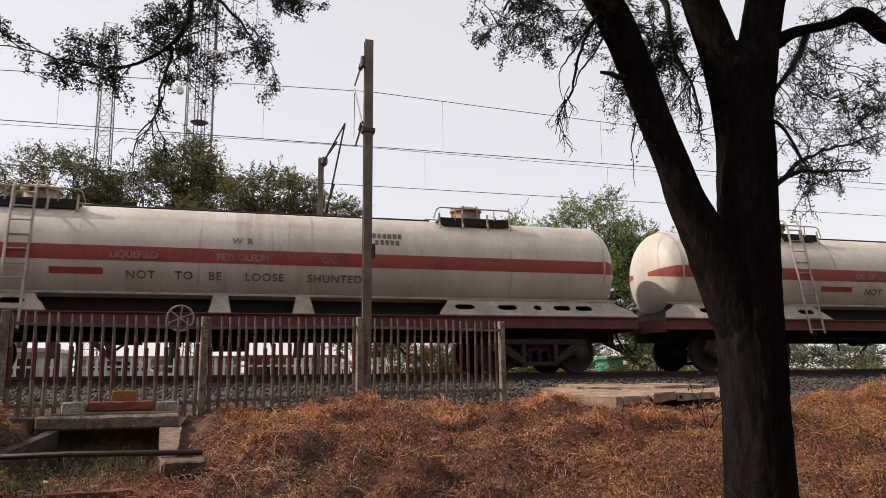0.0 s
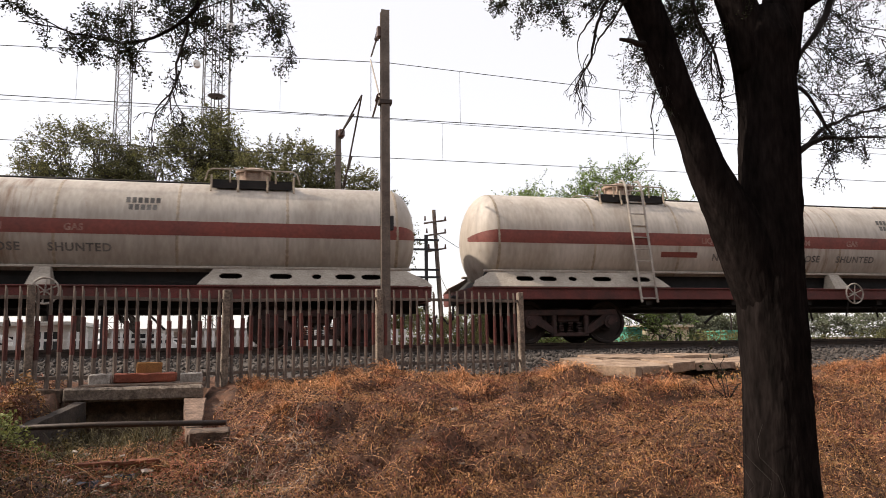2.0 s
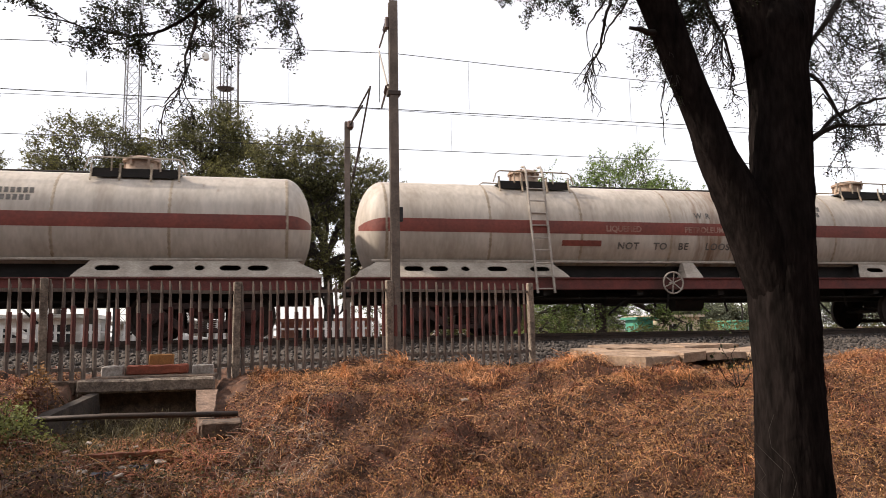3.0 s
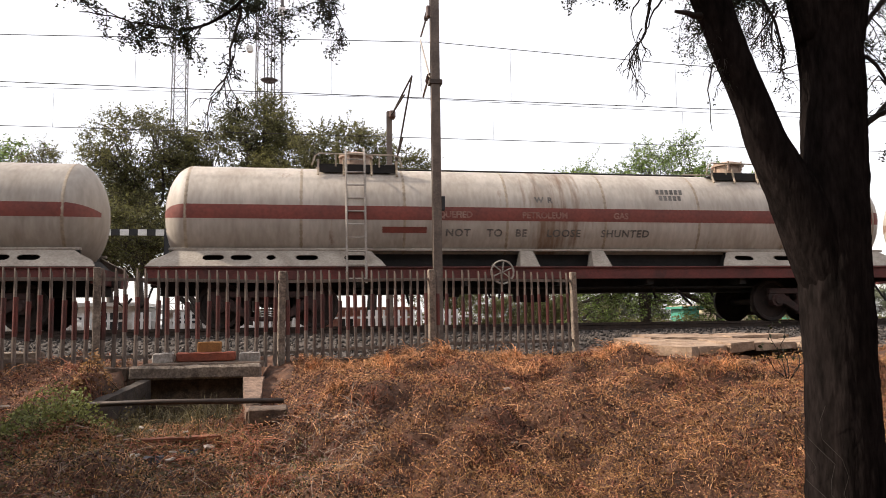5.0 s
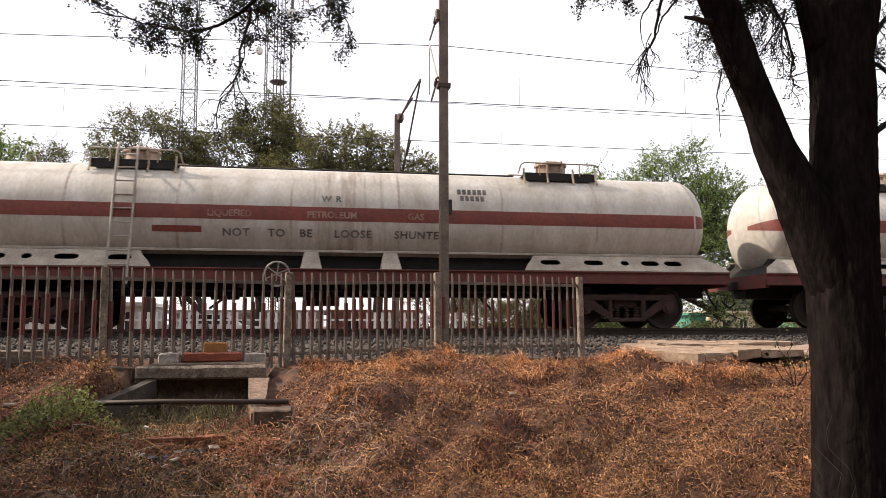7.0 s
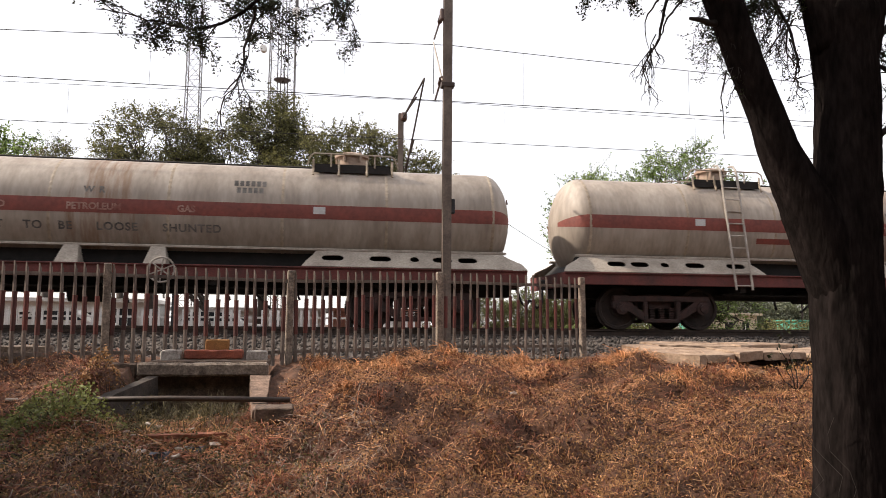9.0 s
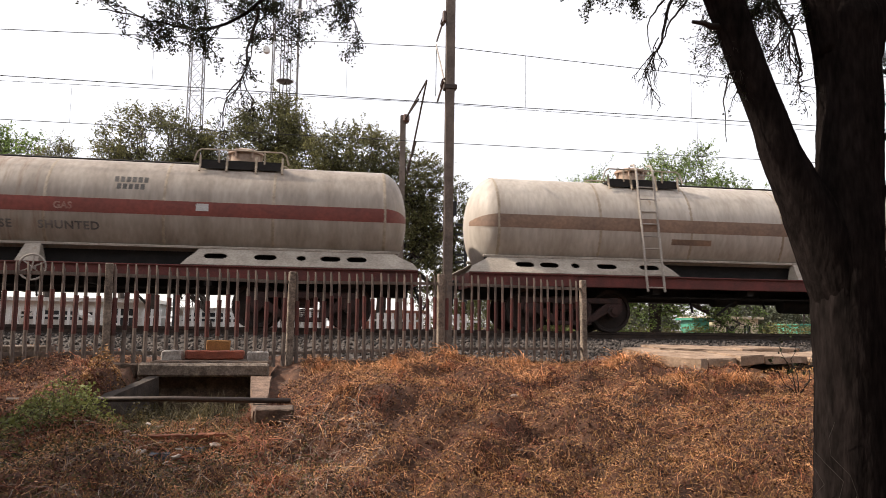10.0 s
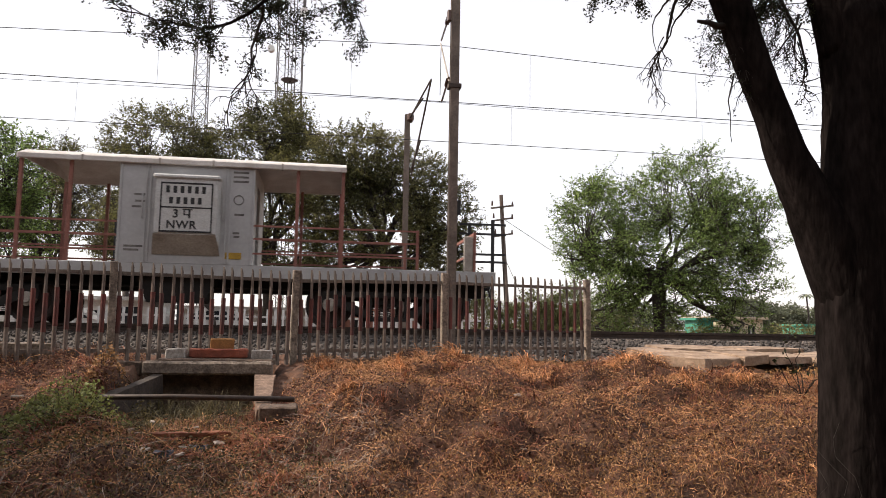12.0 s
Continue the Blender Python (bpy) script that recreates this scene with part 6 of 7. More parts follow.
def utility_pole():
    t = thing("utility_pole", "leaning concrete power pole with cross arms", "power pole")
    bm = bmesh.new()
    tube(bm, [(8.5, 34, 0.6), (8.06, 34, 7.9)], [0.13, 0.09], 8)
    part("pole", bm, "mast", t)
    for z, w in ((7.3, 0.55), (6.7, 0.5), (5.95, 0.45)):
        x = 8.5 - 0.44 * (z - 0.6) / 7.3
        bm = bmesh.new()
        solid(bm, [(x - w, 33.85, z - 0.12), (x - w, 33.92, z - 0.12), (x - w, 33.92, z - 0.04), (x - w, 33.85, z - 0.04)], [(x + w, 33.85, z + 0.06), (x + w, 33.92, z + 0.06), (x + w, 33.92, z + 0.14), (x + w, 33.85, z + 0.14)])
        arm = part("cross_arm", bm, "mast", t)
        for q in (-1, 0, 1):
            bm = bmesh.new()
            tube(bm, [(x + q * w * 0.9, 33.88, z + 0.05), (x + q * w * 0.9, 33.88, z + 0.28)], [0.05, 0.03], 6)
            part("insulator", bm, "insulator", arm)
    for a, b in (((8.1, 34, 6.8), (14.5, 40, 5.0)), ((8.3, 34, 4.8), (9.2, 32, 2.0))):
        bm = bmesh.new()
        mid = (Vector(a) + Vector(b)) / 2 - Vector((0, 0, 0.15))
        tube(bm, [a, mid, b], 0.012, 4)
        part("stay_wire", bm, "wire", t)
    f = thing("switch_frame", "black steel frame with cross bars beside the power pole", "steel frame")
    for x in (6.45, 7.55):
        bm = bmesh.new()
        box(bm, x - 0.07, x + 0.07, 33.4, 33.54, 0.6, 6.6 if x > 7 else 6.4)
        part("post", bm, "black", f)
    for z in (6.35, 5.9, 4.95, 4.6):
        bm = bmesh.new()
        box(bm, 5.95, 8.15, 33.36, 33.4, z - 0.05, z + 0.05)
        part("cross_bar", bm, "black", f)


def low_building(name, x0, x1, y0, y1, z1, mat, label, openings, roof="wall_white"):
    b = thing(name, label, "building")
    z0 = 0.6
    cuts = sorted(openings)
    bm = bmesh.new()
    x = x0
    for ox, ow, oz, oh in cuts:
        box(bm, x, ox, y0, y0 + 0.2, z0, z1)
        box(bm, ox, ox + ow, y0, y0 + 0.2, z0, oz)
        box(bm, ox, ox + ow, y0, y0 + 0.2, oz + oh, z1)
        x = ox + ow
    box(bm, x, x1, y0, y0 + 0.2, z0, z1)
    box(bm, x0, x0 + 0.2, y0 + 0.2, y1, z0, z1)
    box(bm, x1 - 0.2, x1, y0 + 0.2, y1, z0, z1)
    box(bm, x0 + 0.2, x1 - 0.2, y1 - 0.2, y1, z0, z1)
    part("wall", bm, mat, b)
    bm = bmesh.new()
    box(bm, x0 - 0.3, x1 + 0.3, y0 - 0.3, y1 + 0.2, z1, z1 + 0.18)
    part("roof", bm, roof, b, "flat overhanging roof")
    for ox, ow, oz, oh in cuts:
        bm = bmesh.new()
        box(bm, ox, ox + ow, y0 + 0.1, y0 + 0.13, oz, oz + oh)
        w = part("window", bm, "glass_dark", b, "dark window")
        bm = bmesh.new()
        box(bm, ox + ow / 2 - 0.03, ox + ow / 2 + 0.03, y0 + 0.06, y0 + 0.1, oz, oz + oh)
        part("mullion", bm, "wall_white", w)


def parked_car(x, y):
    c = thing("parked_car", "silver-white saloon car parked behind the line", "car")
    m = pose(x, y, 0.75)
    bm = bmesh.new()
    prof = [(-2.0, 0.32), (2.0, 0.32), (2.05, 0.6), (1.9, 0.82), (1.05, 0.92), (0.45, 1.38), (-0.95, 1.42), (-1.6, 0.98), (-2.05, 0.9)]
    solid(bm, [(a, -0.8, b) for a, b in prof], [(a, 0.8, b) for a, b in prof])
    part("body", bm, "wall_white", c).matrix_basis = m
    for q in (-0.815, 0.815):
        bm = bmesh.new()
        solid(bm, [(-1.45, q - 0.005, 0.98), (0.9, q - 0.005, 0.95), (0.4, q - 0.005, 1.32), (-0.9, q - 0.005, 1.35)], [(-1.45, q + 0.005, 0.98), (0.9, q + 0.005, 0.95), (0.4, q + 0.005, 1.32), (-0.9, q + 0.005, 1.35)])
        part("side_window", bm, "glass_dark", c).matrix_basis = m
    for wx in (-1.3, 1.3):
        for wy in (-0.75, 0.75):
            bm = bmesh.new()
            tube(bm, [(wx, wy - 0.09, 0.31), (wx, wy + 0.09, 0.31)], 0.31, 16)
            part("wheel", bm, "black", c).matrix_basis = m


def far_side():
    lattice_tower(-12.35, 70, 33.5, 1.5, 1.1, 22, "slim grey lattice radio tower behind the trees", [])
    lattice_tower(-4.25, 70, 40.0, 2.5, 2.2, 20, "wide grey lattice radio tower with antennas", [(-1.7, 27.2, 0.32), (1.2, 31.0, 0.4)])
    utility_pole()
    low_building("white_building", -17.5, -8.5, 38, 43, 2.6, "wall_white", "long low white-washed building", [(-16.5, 1.0, 1.3, 0.8), (-14.2, 1.0, 1.3, 0.8), (-11.8, 1.0, 1.3, 0.8), (-9.9, 0.8, 0.8, 1.5)])
    low_building("white_building", -7.4, 0.2, 39, 44, 2.25, "wall_white", "low white-washed building with dark windows", [(-6.6, 1.0, 1.2, 0.6), (-4.6, 0.9, 0.8, 1.2), (-2.6, 1.0, 1.2, 0.6)])
    low_building("pink_building", 0.6, 5.4, 40, 44, 2.3, "wall_pink", "low building with pink-washed walls", [(1.4, 0.9, 1.2, 0.7), (3.4, 0.9, 1.2, 0.7)], "wall_pink")
    low_building("cream_building", 28.6, 32.2, 51, 56, 2.5, "wall_cream", "low cream building by the line", [(29.6, 0.7, 1.4, 0.6), (31.0, 0.6, 1.4, 0.6)], "wall_cream")
    low_building("green_shed", 26.5, 27.7, 50, 52, 2.35, "green_shed", "small sea-green metal shed", [], "green_shed")
    low_building("green_shed", 57.0, 60.5, 82, 86, 2.4, "green_shed", "small sea-green metal shed farther off", [], "green_shed")
    pf = thing("picket_fence", "white picket fence beyond the tracks", "fence")
    bm = bmesh.new()
    for z in (1.25, 1.85):
        box(bm, -14.0, 6.4, 29.98, 30.02, z - 0.04, z + 0.04)
    part("fence_rail", bm, "wall_white", pf)
    bm = bmesh.new()
    box(bm, -0.05, 0.05, -0.06, -0.02, 0.7, 2.15)
    pk = part("picket", bm, "wall_white", pf)
    pk.matrix_basis = pose(-14, 30, 0)
    for i in range(1, 68):
        share("picket", pk, pose(-14 + 0.3 * i, 30, 0), pf)
    ga = thing("height_gauge", "black-and-white striped height bar between two dark posts", "height gauge")
    bm = bmesh.new()
    box(bm, -7.52, -7.36, 27.4, 27.56, 0.7, 4.94 + 0.25)
    part("gauge_post", bm, "black", ga, "black post")
    bm = bmesh.new()
    box(bm, -5.26, -5.10, 27.4, 27.56, 0.7, 5.1)
    part("gauge_post", bm, "black", ga, "black post")
    for i in range(7):
        bm = bmesh.new()
        x0 = -7.36 + 0.3 * i
        box(bm, x0, x0 + 0.3, 27.44, 27.52, 4.94 - 0.11, 4.94 + 0.11)
        part("boom_band", bm, "black" if i % 2 else "wall_white", ga, "black band of the boom" if i % 2 else "white band of the boom")
    parked_car(-4.4, 33.2)
    parked_car(-10.8, 34.0)


# ---------- plants and litter on the mound ----------
def patchy(x, y, a, b):
    return np.sin(a * x + b * y) * np.sin(b * x * 0.7 - a * y * 1.1 + 2.0) + 0.5 * np.sin(2.3 * a * x - 1.7 * b * y + 1.0)


def blades(name, k, area, keep, length, lift, width, mat, seed, label, category="dry grass"):
    r = np.random.default_rng(seed)
    x, y = r.uniform(area[0], area[1], k), area[2] + (area[3] - area[2]) * r.uniform(0, 1, k)
    ok = keep(x, y, r)
    x, y = x[ok], y[ok]
    k = len(x)
    az = r.uniform(0, 2 * math.pi, k)
    el = r.uniform(*lift, k)
    ln = r.uniform(*length, k) / 3
    bend = r.uniform(0.15, 0.75, k)
    swirl = r.uniform(-0.5, 0.5, k)
    p = np.stack([x, y, ground_z(x, y) + r.uniform(-0.02, 0.05, k)], -1)
    side = np.stack([-np.sin(az), np.cos(az), r.uniform(-0.5, 0.5, k)], -1)
    wd = r.uniform(0.6, 1.4, (k, 1)) * width / 2 * (0.6 + 0.4 * smooth(5.5, 8.5, y))[:, None]
    verts = []
    for s in range(4):
        w = wd * (1, 0.9, 0.7, 0.15)[s]
        verts += [p - side * w, p + side * w]
        d = np.stack([np.cos(az) * np.cos(el), np.sin(az) * np.cos(el), np.sin(el)], -1)
        p = p + d * ln[:, None]
        el = el - bend
        az = az + swirl
        low = ground_z(p[:, 0], p[:, 1]) + 0.012
        p[:, 2] = np.maximum(p[:, 2], low)
    v = np.stack(verts, 1)
    base = (np.arange(k) * 8)[:, None, None]
    f = base + np.array([(0, 1, 3, 2), (2, 3, 5, 4), (4, 5, 7, 6)])[None]
    return tagged(sheet_mesh(name, v.reshape(-1, 3), f.reshape(-1, 4), mat), label, category, kind="stuff")


def tufts(name, centres, per, length, width, mat, seed, label):
    """Heaped tufts: many bent blades from each of the given spots."""
    r = np.random.default_rng(seed)
    k = len(centres) * per
    big = np.repeat(r.uniform(0.55, 1.25, len(centres)), per)
    c = np.repeat(centres, per, axis=0)
    lean = np.repeat(r.uniform(0, 6.28, len(centres)), per)
    az = r.uniform(0, 2 * math.pi, k) * 0.5 + lean * 0.5 + r.normal(0, 0.8, k)
    x, y = c[:, 0] + r.normal(0, 0.07, k) * big, c[:, 1] + r.normal(0, 0.07, k) * big
    el = r.uniform(0.1, 1.1, k)
    ln = r.uniform(*length, k) / 3 * big
    bend, swirl = r.uniform(0.35, 0.85, k), r.uniform(-0.45, 0.45, k)
    p = np.stack([x, y, ground_z(x, y) + r.uniform(0, 0.08, k) * big], -1)
    side = np.stack([-np.sin(az), np.cos(az), r.uniform(-0.5, 0.5, k)], -1)
    wd = r.uniform(0.6, 1.4, (k, 1)) * width / 2
    verts = []
    for s in range(4):
        w = wd * (1, 0.9, 0.7, 0.15)[s]
        verts += [p - side * w, p + side * w]
        p = p + np.stack([np.cos(az) * np.cos(el), np.sin(az) * np.cos(el), np.sin(el)], -1) * ln[:, None]
        el, az = el - bend, az + swirl
        p[:, 2] = np.maximum(p[:, 2], ground_z(p[:, 0], p[:, 1]) + 0.015)
    v = np.stack(verts, 1)
    f = (np.arange(k) * 8)[:, None, None] + np.array([(0, 1, 3, 2), (2, 3, 5, 4), (4, 5, 7, 6)])[None]
    return tagged(sheet_mesh(name, v.reshape(-1, 3), f.reshape(-1, 4), mat), label, "dry grass", kind="stuff")


def clear(x, y):
    """Where plants may stand: off the walls, kerbs, slabs and stones."""
    inside = (x > -2.95) & (x < -0.3) & (y > 10.6) | (x > -1.05) & (x < -0.55) & (y > 8.75) & (y < 11) | (x > 5.35) & (x < 11) & (y > 10.45 + 0.2 * (x - 5.35)) | (y > 13.35)
    return ~inside & ((x - 3.58) ** 2 + (y - 4.6) ** 2 > 0.16)


def mound_plants():
    area = (-5.5, 12.5, 5.0, 13.4)

    def in_ditch(x, y):
        return (x > -2.7) & (x < -0.75) & (y > 8.2) & (y < 12)

    # shade at the left foot, imitated by thinning the pale plants there
    def left_shade(x, y):
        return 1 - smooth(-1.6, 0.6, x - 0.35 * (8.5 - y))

    # deepens the shade of the hollows by keeping pale plants out of them
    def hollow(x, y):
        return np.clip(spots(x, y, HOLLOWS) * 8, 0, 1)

    def heap(x, y):
        return np.clip(spots(x, y, HEAPS) * 7, 0, 1)

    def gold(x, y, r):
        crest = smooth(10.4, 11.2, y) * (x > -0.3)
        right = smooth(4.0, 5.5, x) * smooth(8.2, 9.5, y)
        p = 0.04 + 0.45 * smooth(0.1, 0.8, patchy(x, y, 1.3, 1.9)) + 0.6 * crest + 0.3 * right + 0.8 * heap(x, y) - 0.5 * left_shade(x, y) - 1.0 * hollow(x, y)
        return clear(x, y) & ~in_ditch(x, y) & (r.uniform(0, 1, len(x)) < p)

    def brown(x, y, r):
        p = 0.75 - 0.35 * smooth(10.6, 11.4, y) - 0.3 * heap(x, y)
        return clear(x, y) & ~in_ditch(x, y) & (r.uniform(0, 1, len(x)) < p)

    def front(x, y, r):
        p = 0.25 + 0.75 * (1 - smooth(6.6, 8.2, y)) - 0.35 * left_shade(x, y) - 0.8 * hollow(x, y)
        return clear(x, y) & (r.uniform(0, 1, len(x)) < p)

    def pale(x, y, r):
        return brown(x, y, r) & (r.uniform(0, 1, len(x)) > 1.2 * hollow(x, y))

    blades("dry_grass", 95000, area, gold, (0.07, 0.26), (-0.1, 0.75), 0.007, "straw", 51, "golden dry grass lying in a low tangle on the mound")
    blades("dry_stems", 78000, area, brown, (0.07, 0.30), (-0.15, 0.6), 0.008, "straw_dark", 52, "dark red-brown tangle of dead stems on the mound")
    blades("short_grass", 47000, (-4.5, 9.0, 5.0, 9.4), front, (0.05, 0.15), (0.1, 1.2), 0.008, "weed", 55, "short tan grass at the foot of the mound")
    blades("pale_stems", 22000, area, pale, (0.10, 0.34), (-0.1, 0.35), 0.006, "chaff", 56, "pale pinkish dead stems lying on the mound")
    blades("long_straw", 4200, area, pale, (0.25, 0.6), (0.0, 0.55), 0.005, "straw", 53, "long bent straw stems")
    blades("fallen_twigs", 2600, (-4.5, 0.6, 5.2, 8.6), lambda x, y, r: clear(x, y), (0.15, 0.5), (-0.1, 0.35), 0.007, "twig_dry", 57, "thin grey dry shoots fallen in the shade", "twigs")
    blades("ditch_grass", 4000, (-2.5, -0.9, 8.2, 10.9), lambda x, y, r: r.uniform(0, 1, len(x)) < 0.15 + 0.8 * smooth(9.6, 10.3, y), (0.15, 0.50), (0.6, 1.5), 0.008, "weed_shaded", 54, "thin dull green grass in the ditch", "grass")
    blades("ditch_litter", 9000, (-2.9, -0.5, 7.4, 9.8), lambda x, y, r: r.uniform(0, 1, len(x)) < 0.9, (0.08, 0.35), (-0.1, 0.6), 0.010, "straw_dark", 59, "brown dead stems and rubbish in the ditch mouth", "dead stems")
    blades("ditch_straw", 1600, (-2.6, -0.6, 7.6, 9.6), lambda x, y, r: r.uniform(0, 1, len(x)) < 0.9, (0.1, 0.4), (0.0, 0.9), 0.009, "weed", 63, "tan dry stems in the ditch mouth", "dead stems")

    q = np.random.default_rng(58)
    for name, k, keep, per, ln, wd, mat, label in (
            ("straw_tufts", 1000, lambda x, y, r: gold(x, y, r) & (((y > 10.2) & (y < 12.2)) | (x > 4.5) & (y > 8.8) & (y < 12) | (heap(x, y) > 0.5)), 70, (0.15, 0.34), 0.009, "straw", "heaped golden tufts of dry grass along the crest"),
            ("brown_tufts", 420, brown, 50, (0.1, 0.28), 0.009, "straw_dark", "heaped dark brown tufts of dead grass")):
        x, y = q.uniform(area[0], area[1], k), q.uniform(area[2], area[3], k)
        ok = keep(x, y, q)
        tufts(name, np.stack([x[ok], y[ok]], -1), per, ln, wd, mat, int(q.integers(1000)), label)

    r = np.random.default_rng(60)

    def leaf_patch(name, k, box_, keep, height, size, mat, seed, label):
        x, y = r.uniform(box_[0], box_[1], k), r.uniform(box_[2], box_[3], k)
        ok = clear(x, y) & keep(x, y)
        x, y = x[ok], y[ok]
        z = ground_z(x, y) + height * r.uniform(0, 1, len(x)) ** 1.3
        tagged(leaf_cloud(name, np.stack([x, y, z], -1), size, size * 0.55, mat, seed), label, "weeds", kind="stuff")

    lit = lambda x, y, p: r.uniform(0, 1, len(x)) < p * (1 - 0.9 * hollow(x, y)) * (1 - 0.35 * left_shade(x, y))
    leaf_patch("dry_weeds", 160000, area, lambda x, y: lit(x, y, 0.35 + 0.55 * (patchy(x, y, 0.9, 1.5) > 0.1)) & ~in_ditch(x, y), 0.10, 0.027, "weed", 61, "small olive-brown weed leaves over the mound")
    leaf_patch("shade_weeds", 12000, (-4.6, 0.2, 5.2, 8.4), lambda x, y: r.uniform(0, 1, len(x)) < left_shade(x, y), 0.16, 0.035, "weed_shaded", 64, "dull green weeds in the shade at the foot of the mound")
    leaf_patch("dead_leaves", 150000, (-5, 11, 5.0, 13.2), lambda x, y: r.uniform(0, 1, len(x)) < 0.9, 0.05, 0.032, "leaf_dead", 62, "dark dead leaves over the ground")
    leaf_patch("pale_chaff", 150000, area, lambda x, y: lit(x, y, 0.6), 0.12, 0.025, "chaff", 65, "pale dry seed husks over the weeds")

    def bush(cx, cy, rx, ry, h, k, seed, mat, label, name="green_bush"):
        t = thing(name, label, "bush")
        q = np.random.default_rng(seed)
        a, rad = q.uniform(0, 6.28, k), np.sqrt(q.uniform(0, 1, k))
        x, y = cx + rx * rad * np.cos(a), cy + ry * rad * np.sin(a)
        hh = h * (1 - 0.7 * rad ** 2) * (0.75 + 0.35 * np.sin(5 * x) * np.sin(6 * y + 1))
        z = ground_z(x, y) + hh * q.uniform(0.15, 1, k)
        bm = bmesh.new()
        for i in range(0, k, max(1, k // 70)):
            b = (x[i] * 0.4 + cx * 0.6, y[i] * 0.4 + cy * 0.6)
            tube(bm, [(b[0], b[1], float(ground_z(b[0], b[1])) - 0.02), (x[i] * 0.7 + b[0] * 0.3, y[i], z[i] * 0.6 + 0.2), (x[i], y[i], z[i])], [0.006, 0.004, 0.002], 4)
        part("branchwork", bm, "twig", t)
        leaf_cloud("leaves", np.stack([x, y, z], -1), 0.045, 0.028, mat, seed + 1, t)

    bush(-2.75, 8.6, 0.80, 0.6, 0.58, 3200, 71, "weed_green", "low green bush beside the ditch")
    bush(-3.5, 7.4, 0.9, 0.6, 0.34, 2200, 72, "weed_green", "sparse green weed bush in the shade")
    bush(-2.2, 7.4, 0.8, 0.5, 0.25, 900, 73, "weed", "sparse brown weed bush in the shade", "brown_bush")
    bush(7.4, 10.4, 0.9, 0.5, 0.40, 800, 74, "weed", "dry weed bush by the slabs", "brown_bush")
    bush(-2.25, 8.9, 0.45, 0.4, 0.42, 1500, 75, "weed_shaded", "tangled dull weed bush against the ditch wall", "brown_bush")
    bush(-2.12, 9.8, 0.22, 0.6, 0.34, 700, 76, "weed_shaded", "dull weeds along the foot of the ditch wall", "brown_bush")
    bush(-2.62, 9.75, 0.30, 0.75, 0.30, 1100, 78, "weed", "dry weeds crowding the outer side of the ditch wall", "brown_bush")
    # flowering shrub at the edge
    t = thing("flower_bush", "bush with crimson-pink flowers", "bush")
    q = np.random.default_rng(80)
    c = np.stack([q.normal(-4.15, 0.16, 900), q.normal(8.6, 0.25, 900), q.uniform(0.75, 1.45, 900)], -1)
    leaf_cloud("leaves", c, 0.06, 0.035, "weed_green", 81, t)
    blooms = np.array([(-3.92, 8.5, 1.30), (-3.98, 8.5, 1.02), (-3.95, 8.55, 0.92), (-4.1, 8.5, 1.15)])
    c = (blooms[:, None] + q.normal(0, 0.025, (4, 40, 3))).reshape(-1, 3)
    leaf_cloud("flowers", c, 0.04, 0.03, "flower", 82, t)
    bm = bmesh.new()
    for i in range(12):
        tube(bm, [(-4.15 + 0.02 * i, 8.6, 0.3), (-4.3 + 0.06 * i, 8.55, 1.2)], 0.006, 4)
    part("branchwork", bm, "twig", t)
    # dark-leaved sapling by the slabs
    t = thing("sapling", "thin dark sapling with few drooping leaves", "sapling")
    bm = bmesh.new()
    root = (6.35, 9.2, float(ground_z(6.35, 9.2)))
    tips = [(6.1, 9.2, 1.42), (6.35, 9.2, 1.48), (6.6, 9.2, 1.3), (5.95, 9.2, 1.2), (6.75, 9.2, 1.08), (6.2, 9.2, 1.1)]
    sites = []
    for p in branch_paths([root] * 6, tips, 90, wobble=0.16):
        tube(bm, p, np.linspace(0.009, 0.003, len(p)), 5)
        sites += [p[i] + q.normal(0, 0.04, 3) for i in (3, 4, 5, 5) for _ in range(2)]
    part("branchwork", bm, "twig", t)
    leaf_cloud("leaves", np.array(sites), 0.085, 0.035, "leaf_near", 91, t)
    for i, (x, y, s) in enumerate((v[0], v[1], v[2] * 0.6) for v in ((2.25, 8.53, 0.075), (3.05, 9.4, 0.04), (4.0, 9.6, 0.04), (3.4, 10.9, 0.05), (5.2, 10.2, 0.045), (1.9, 7.0, 0.05), (4.6, 8.4, 0.05), (-1.35, 8.0, 0.06), (-1.75, 8.3, 0.08), (-1.15, 7.6, 0.07), (-2.0, 9.0, 0.06), (5.35, 9.9, 0.06))):
        z = float(ground_z(x, y))
        rough_block("litter_scrap", x - s, x + s, y - s * 0.7, y + s * 0.7, z + 0.02, z + 0.02 + s * 0.6, "paper", "crumpled pale scrap of litter", "litter", 120 + i, turn=37 * i, tilt=12, uneven=s * 0.4, bevel=0.004, group="litter on the mound")
    q = random.Random(77)
    for i in range(22):
        x, y, s = q.uniform(-2.0, -0.75), q.uniform(7.2, 9.2), q.uniform(0.02, 0.05)
        z = float(ground_z(x, y)) + 0.10
        rough_block("litter_scrap", x - s, x + s, y - s * 0.6, y + s * 0.6, z, z + s * 0.35, "paper", "crumpled pale scrap of litter", "litter", 160 + i, turn=41 * i, tilt=q.uniform(-25, 25), uneven=s * 0.55, bevel=0.004, group="litter on the mound")
    for x, y in ((-1.22, 7.9), (-1.5, 7.6)):
        z = float(ground_z(x, y)) + 0.06
        rough_block("litter_rag", x - 0.07, x + 0.07, y - 0.06, y + 0.06, z, z + 0.05, "rubbish_blue", "crumpled dark blue rag", "litter", 140, uneven=0.045, bevel=0.004)
    z = float(ground_z(-1.3, 8.15))
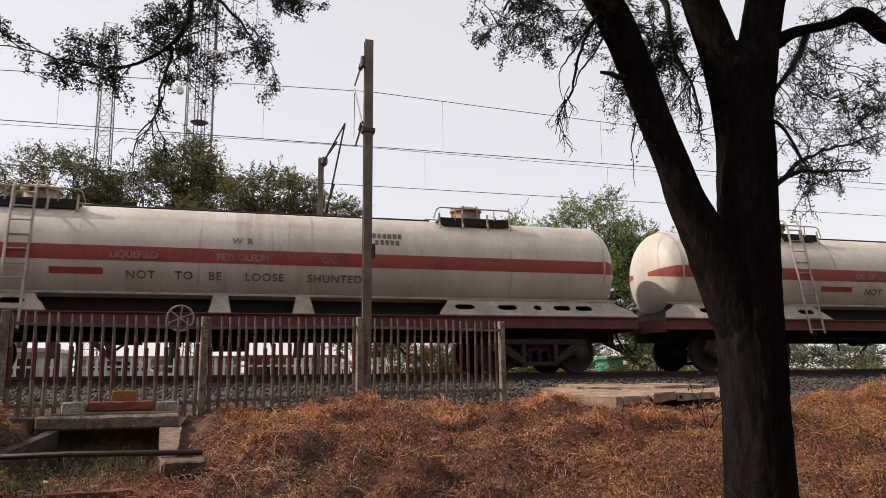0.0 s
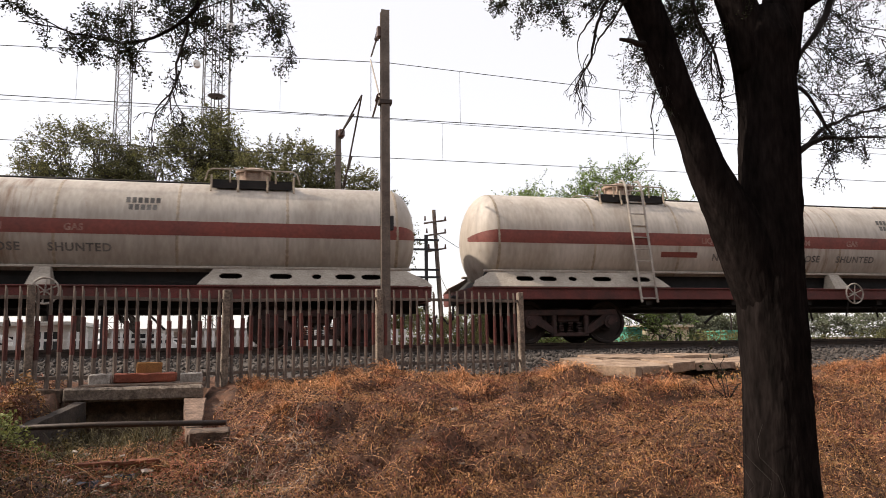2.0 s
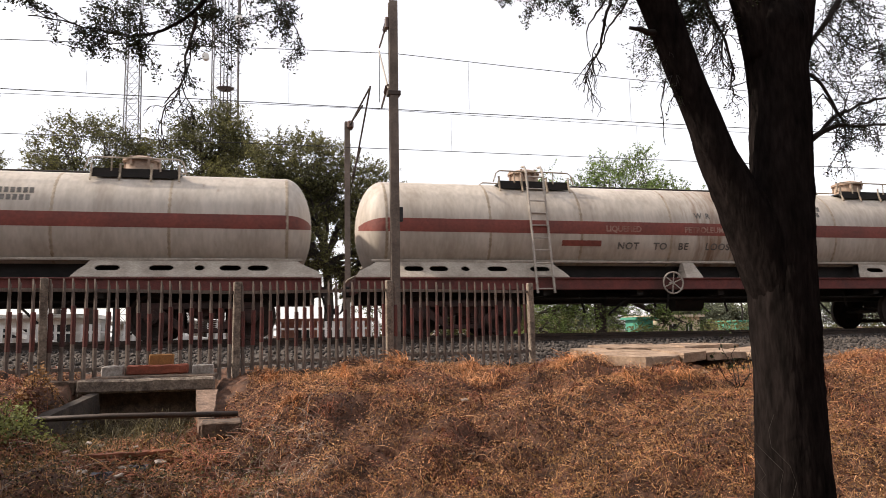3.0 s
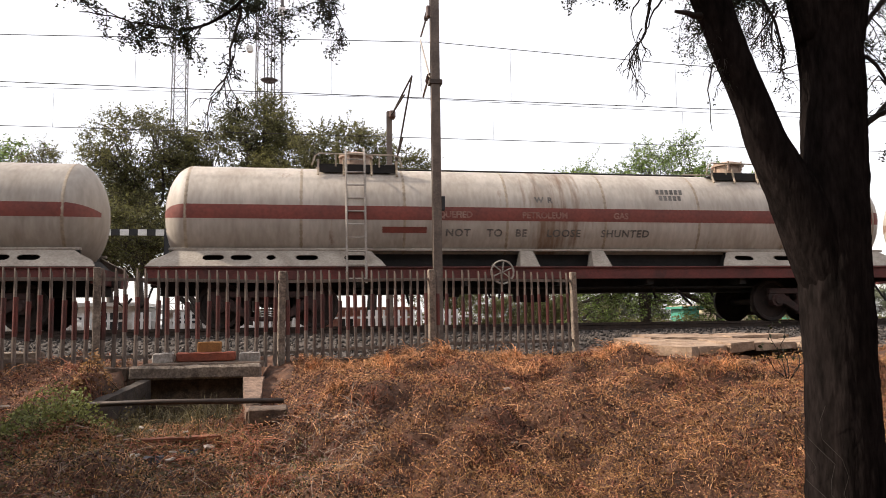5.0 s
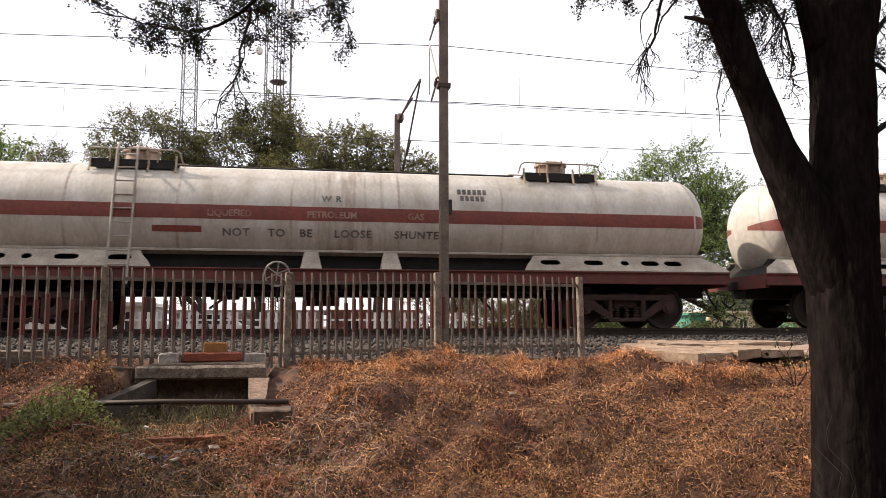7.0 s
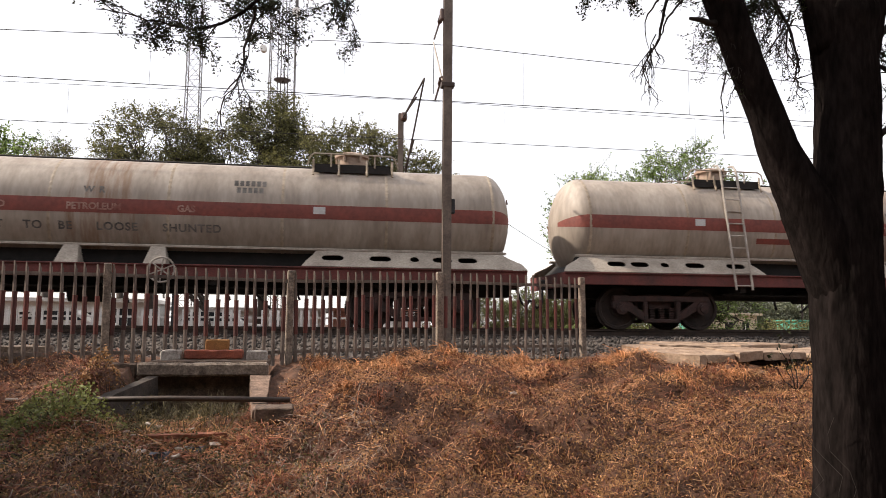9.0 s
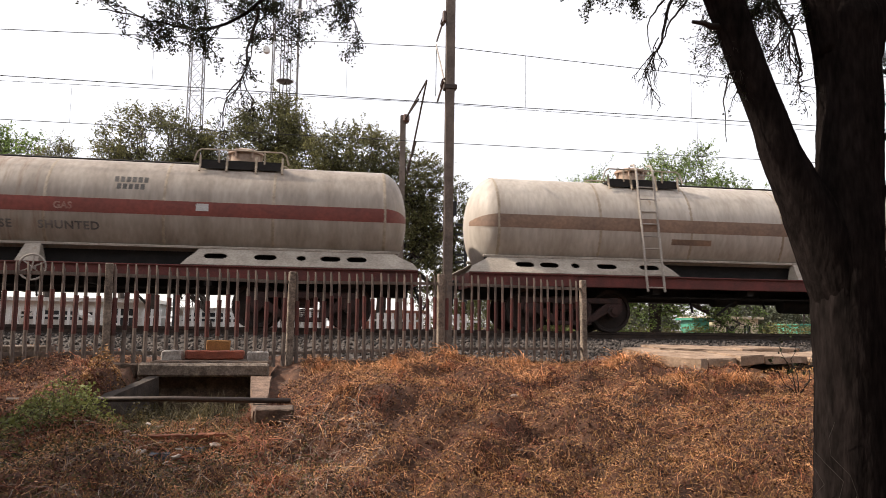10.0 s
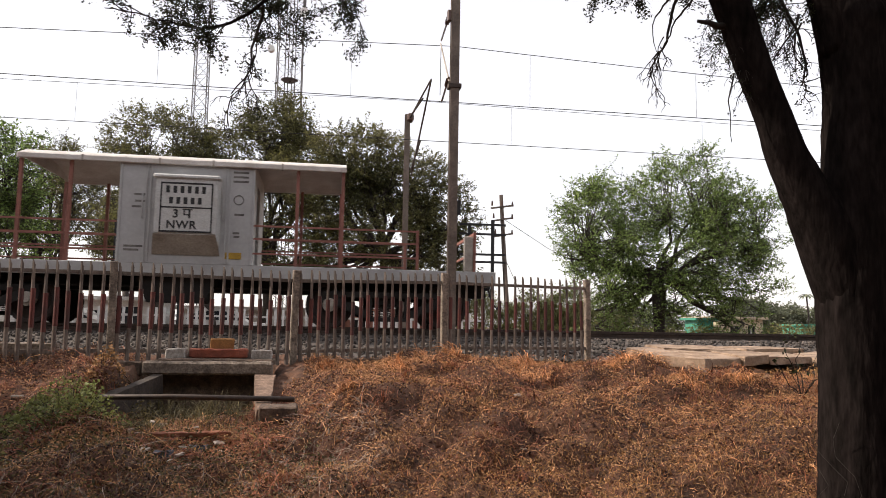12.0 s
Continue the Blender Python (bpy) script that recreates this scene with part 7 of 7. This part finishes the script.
    rough_block("rotten_plank", -1.75, -0.95, 8.1, 8.2, z + 0.06, z + 0.10, "straw_dark", "dark rotten plank in the ditch mouth", "plank", 141, turn=5, uneven=0.008, bevel=0.004)


palisade_fence()
overhead_mast()
wires()
culvert()
near_tree()
background_trees()
far_side()
mound_plants()


# ---------- the train, vehicle by vehicle ----------
def build_train():
    red = tank_wagon("tank_clean", "stripe_red", "white tank wagon with a bright red band and grey stencilling", "WR", -1.5, "tank_clean")
    dull = tank_wagon("tank_dirty", "stripe_dull", "grimy off-white tank wagon with a dull red band", "WR", -1.45)
    worn = tank_wagon("tank_dirty", "stripe_dull", "grimy off-white tank wagon with a worn maroon band", "WR", 1.2)
    brown = tank_wagon("tank_dirty", "stripe_brown", "grimy cream tank wagon with a faded brown band", "", 1.6, slogan=False)
    grimy = tank_wagon("tank_grimy", "stripe_dull", "grimy grey-white tank wagon with a worn maroon band", "WR", 1.2)
    speckled = tank_wagon("tank_white", "stripe_dull", "white tank wagon speckled with rust, with a dull maroon band", "WR", -1.45, "tank_white")
    order = [red, red, worn, worn, dull, dull, dull, brown, speckled, speckled, grimy, grimy, brown]
    slack = [-0.08, -0.22, -0.17, -0.11, -0.28, -0.29, -0.22, -0.12, -0.06, 0.0, 0.0, -0.03, 0.22]
    used = set()
    for k, proto in enumerate(order):
        w = proto if proto not in used else copy_thing(proto, Matrix.Identity(4))
        used.add(proto)
        BASE.append((w, 0.07 + 19.1 * k + slack[k]))
    BASE.append((open_wagon(), 244.5))
    BASE.append((brake_van(), 257.24))


build_train()


def motions():
    """The train runs past towards -x; each wheelset rolls on the rail."""
    steps = [i / FPS for i in range(0, 12 * FPS + 1)]
    for w, base in BASE:
        walk(w, [(t * 0.5, pose(base + train_shift(t * 0.5), TRACK_Y, RAIL_Z)) for t in range(25)])
        for o in w.children_recursive:
            if o.name.split(".")[0] == "wheelset":
                x, _, z = o.matrix_basis.translation
                walk(o, [(t, pose(x, 0, z, 0, math.degrees(train_shift(t) / 0.5), 0)) for t in steps])


motions()
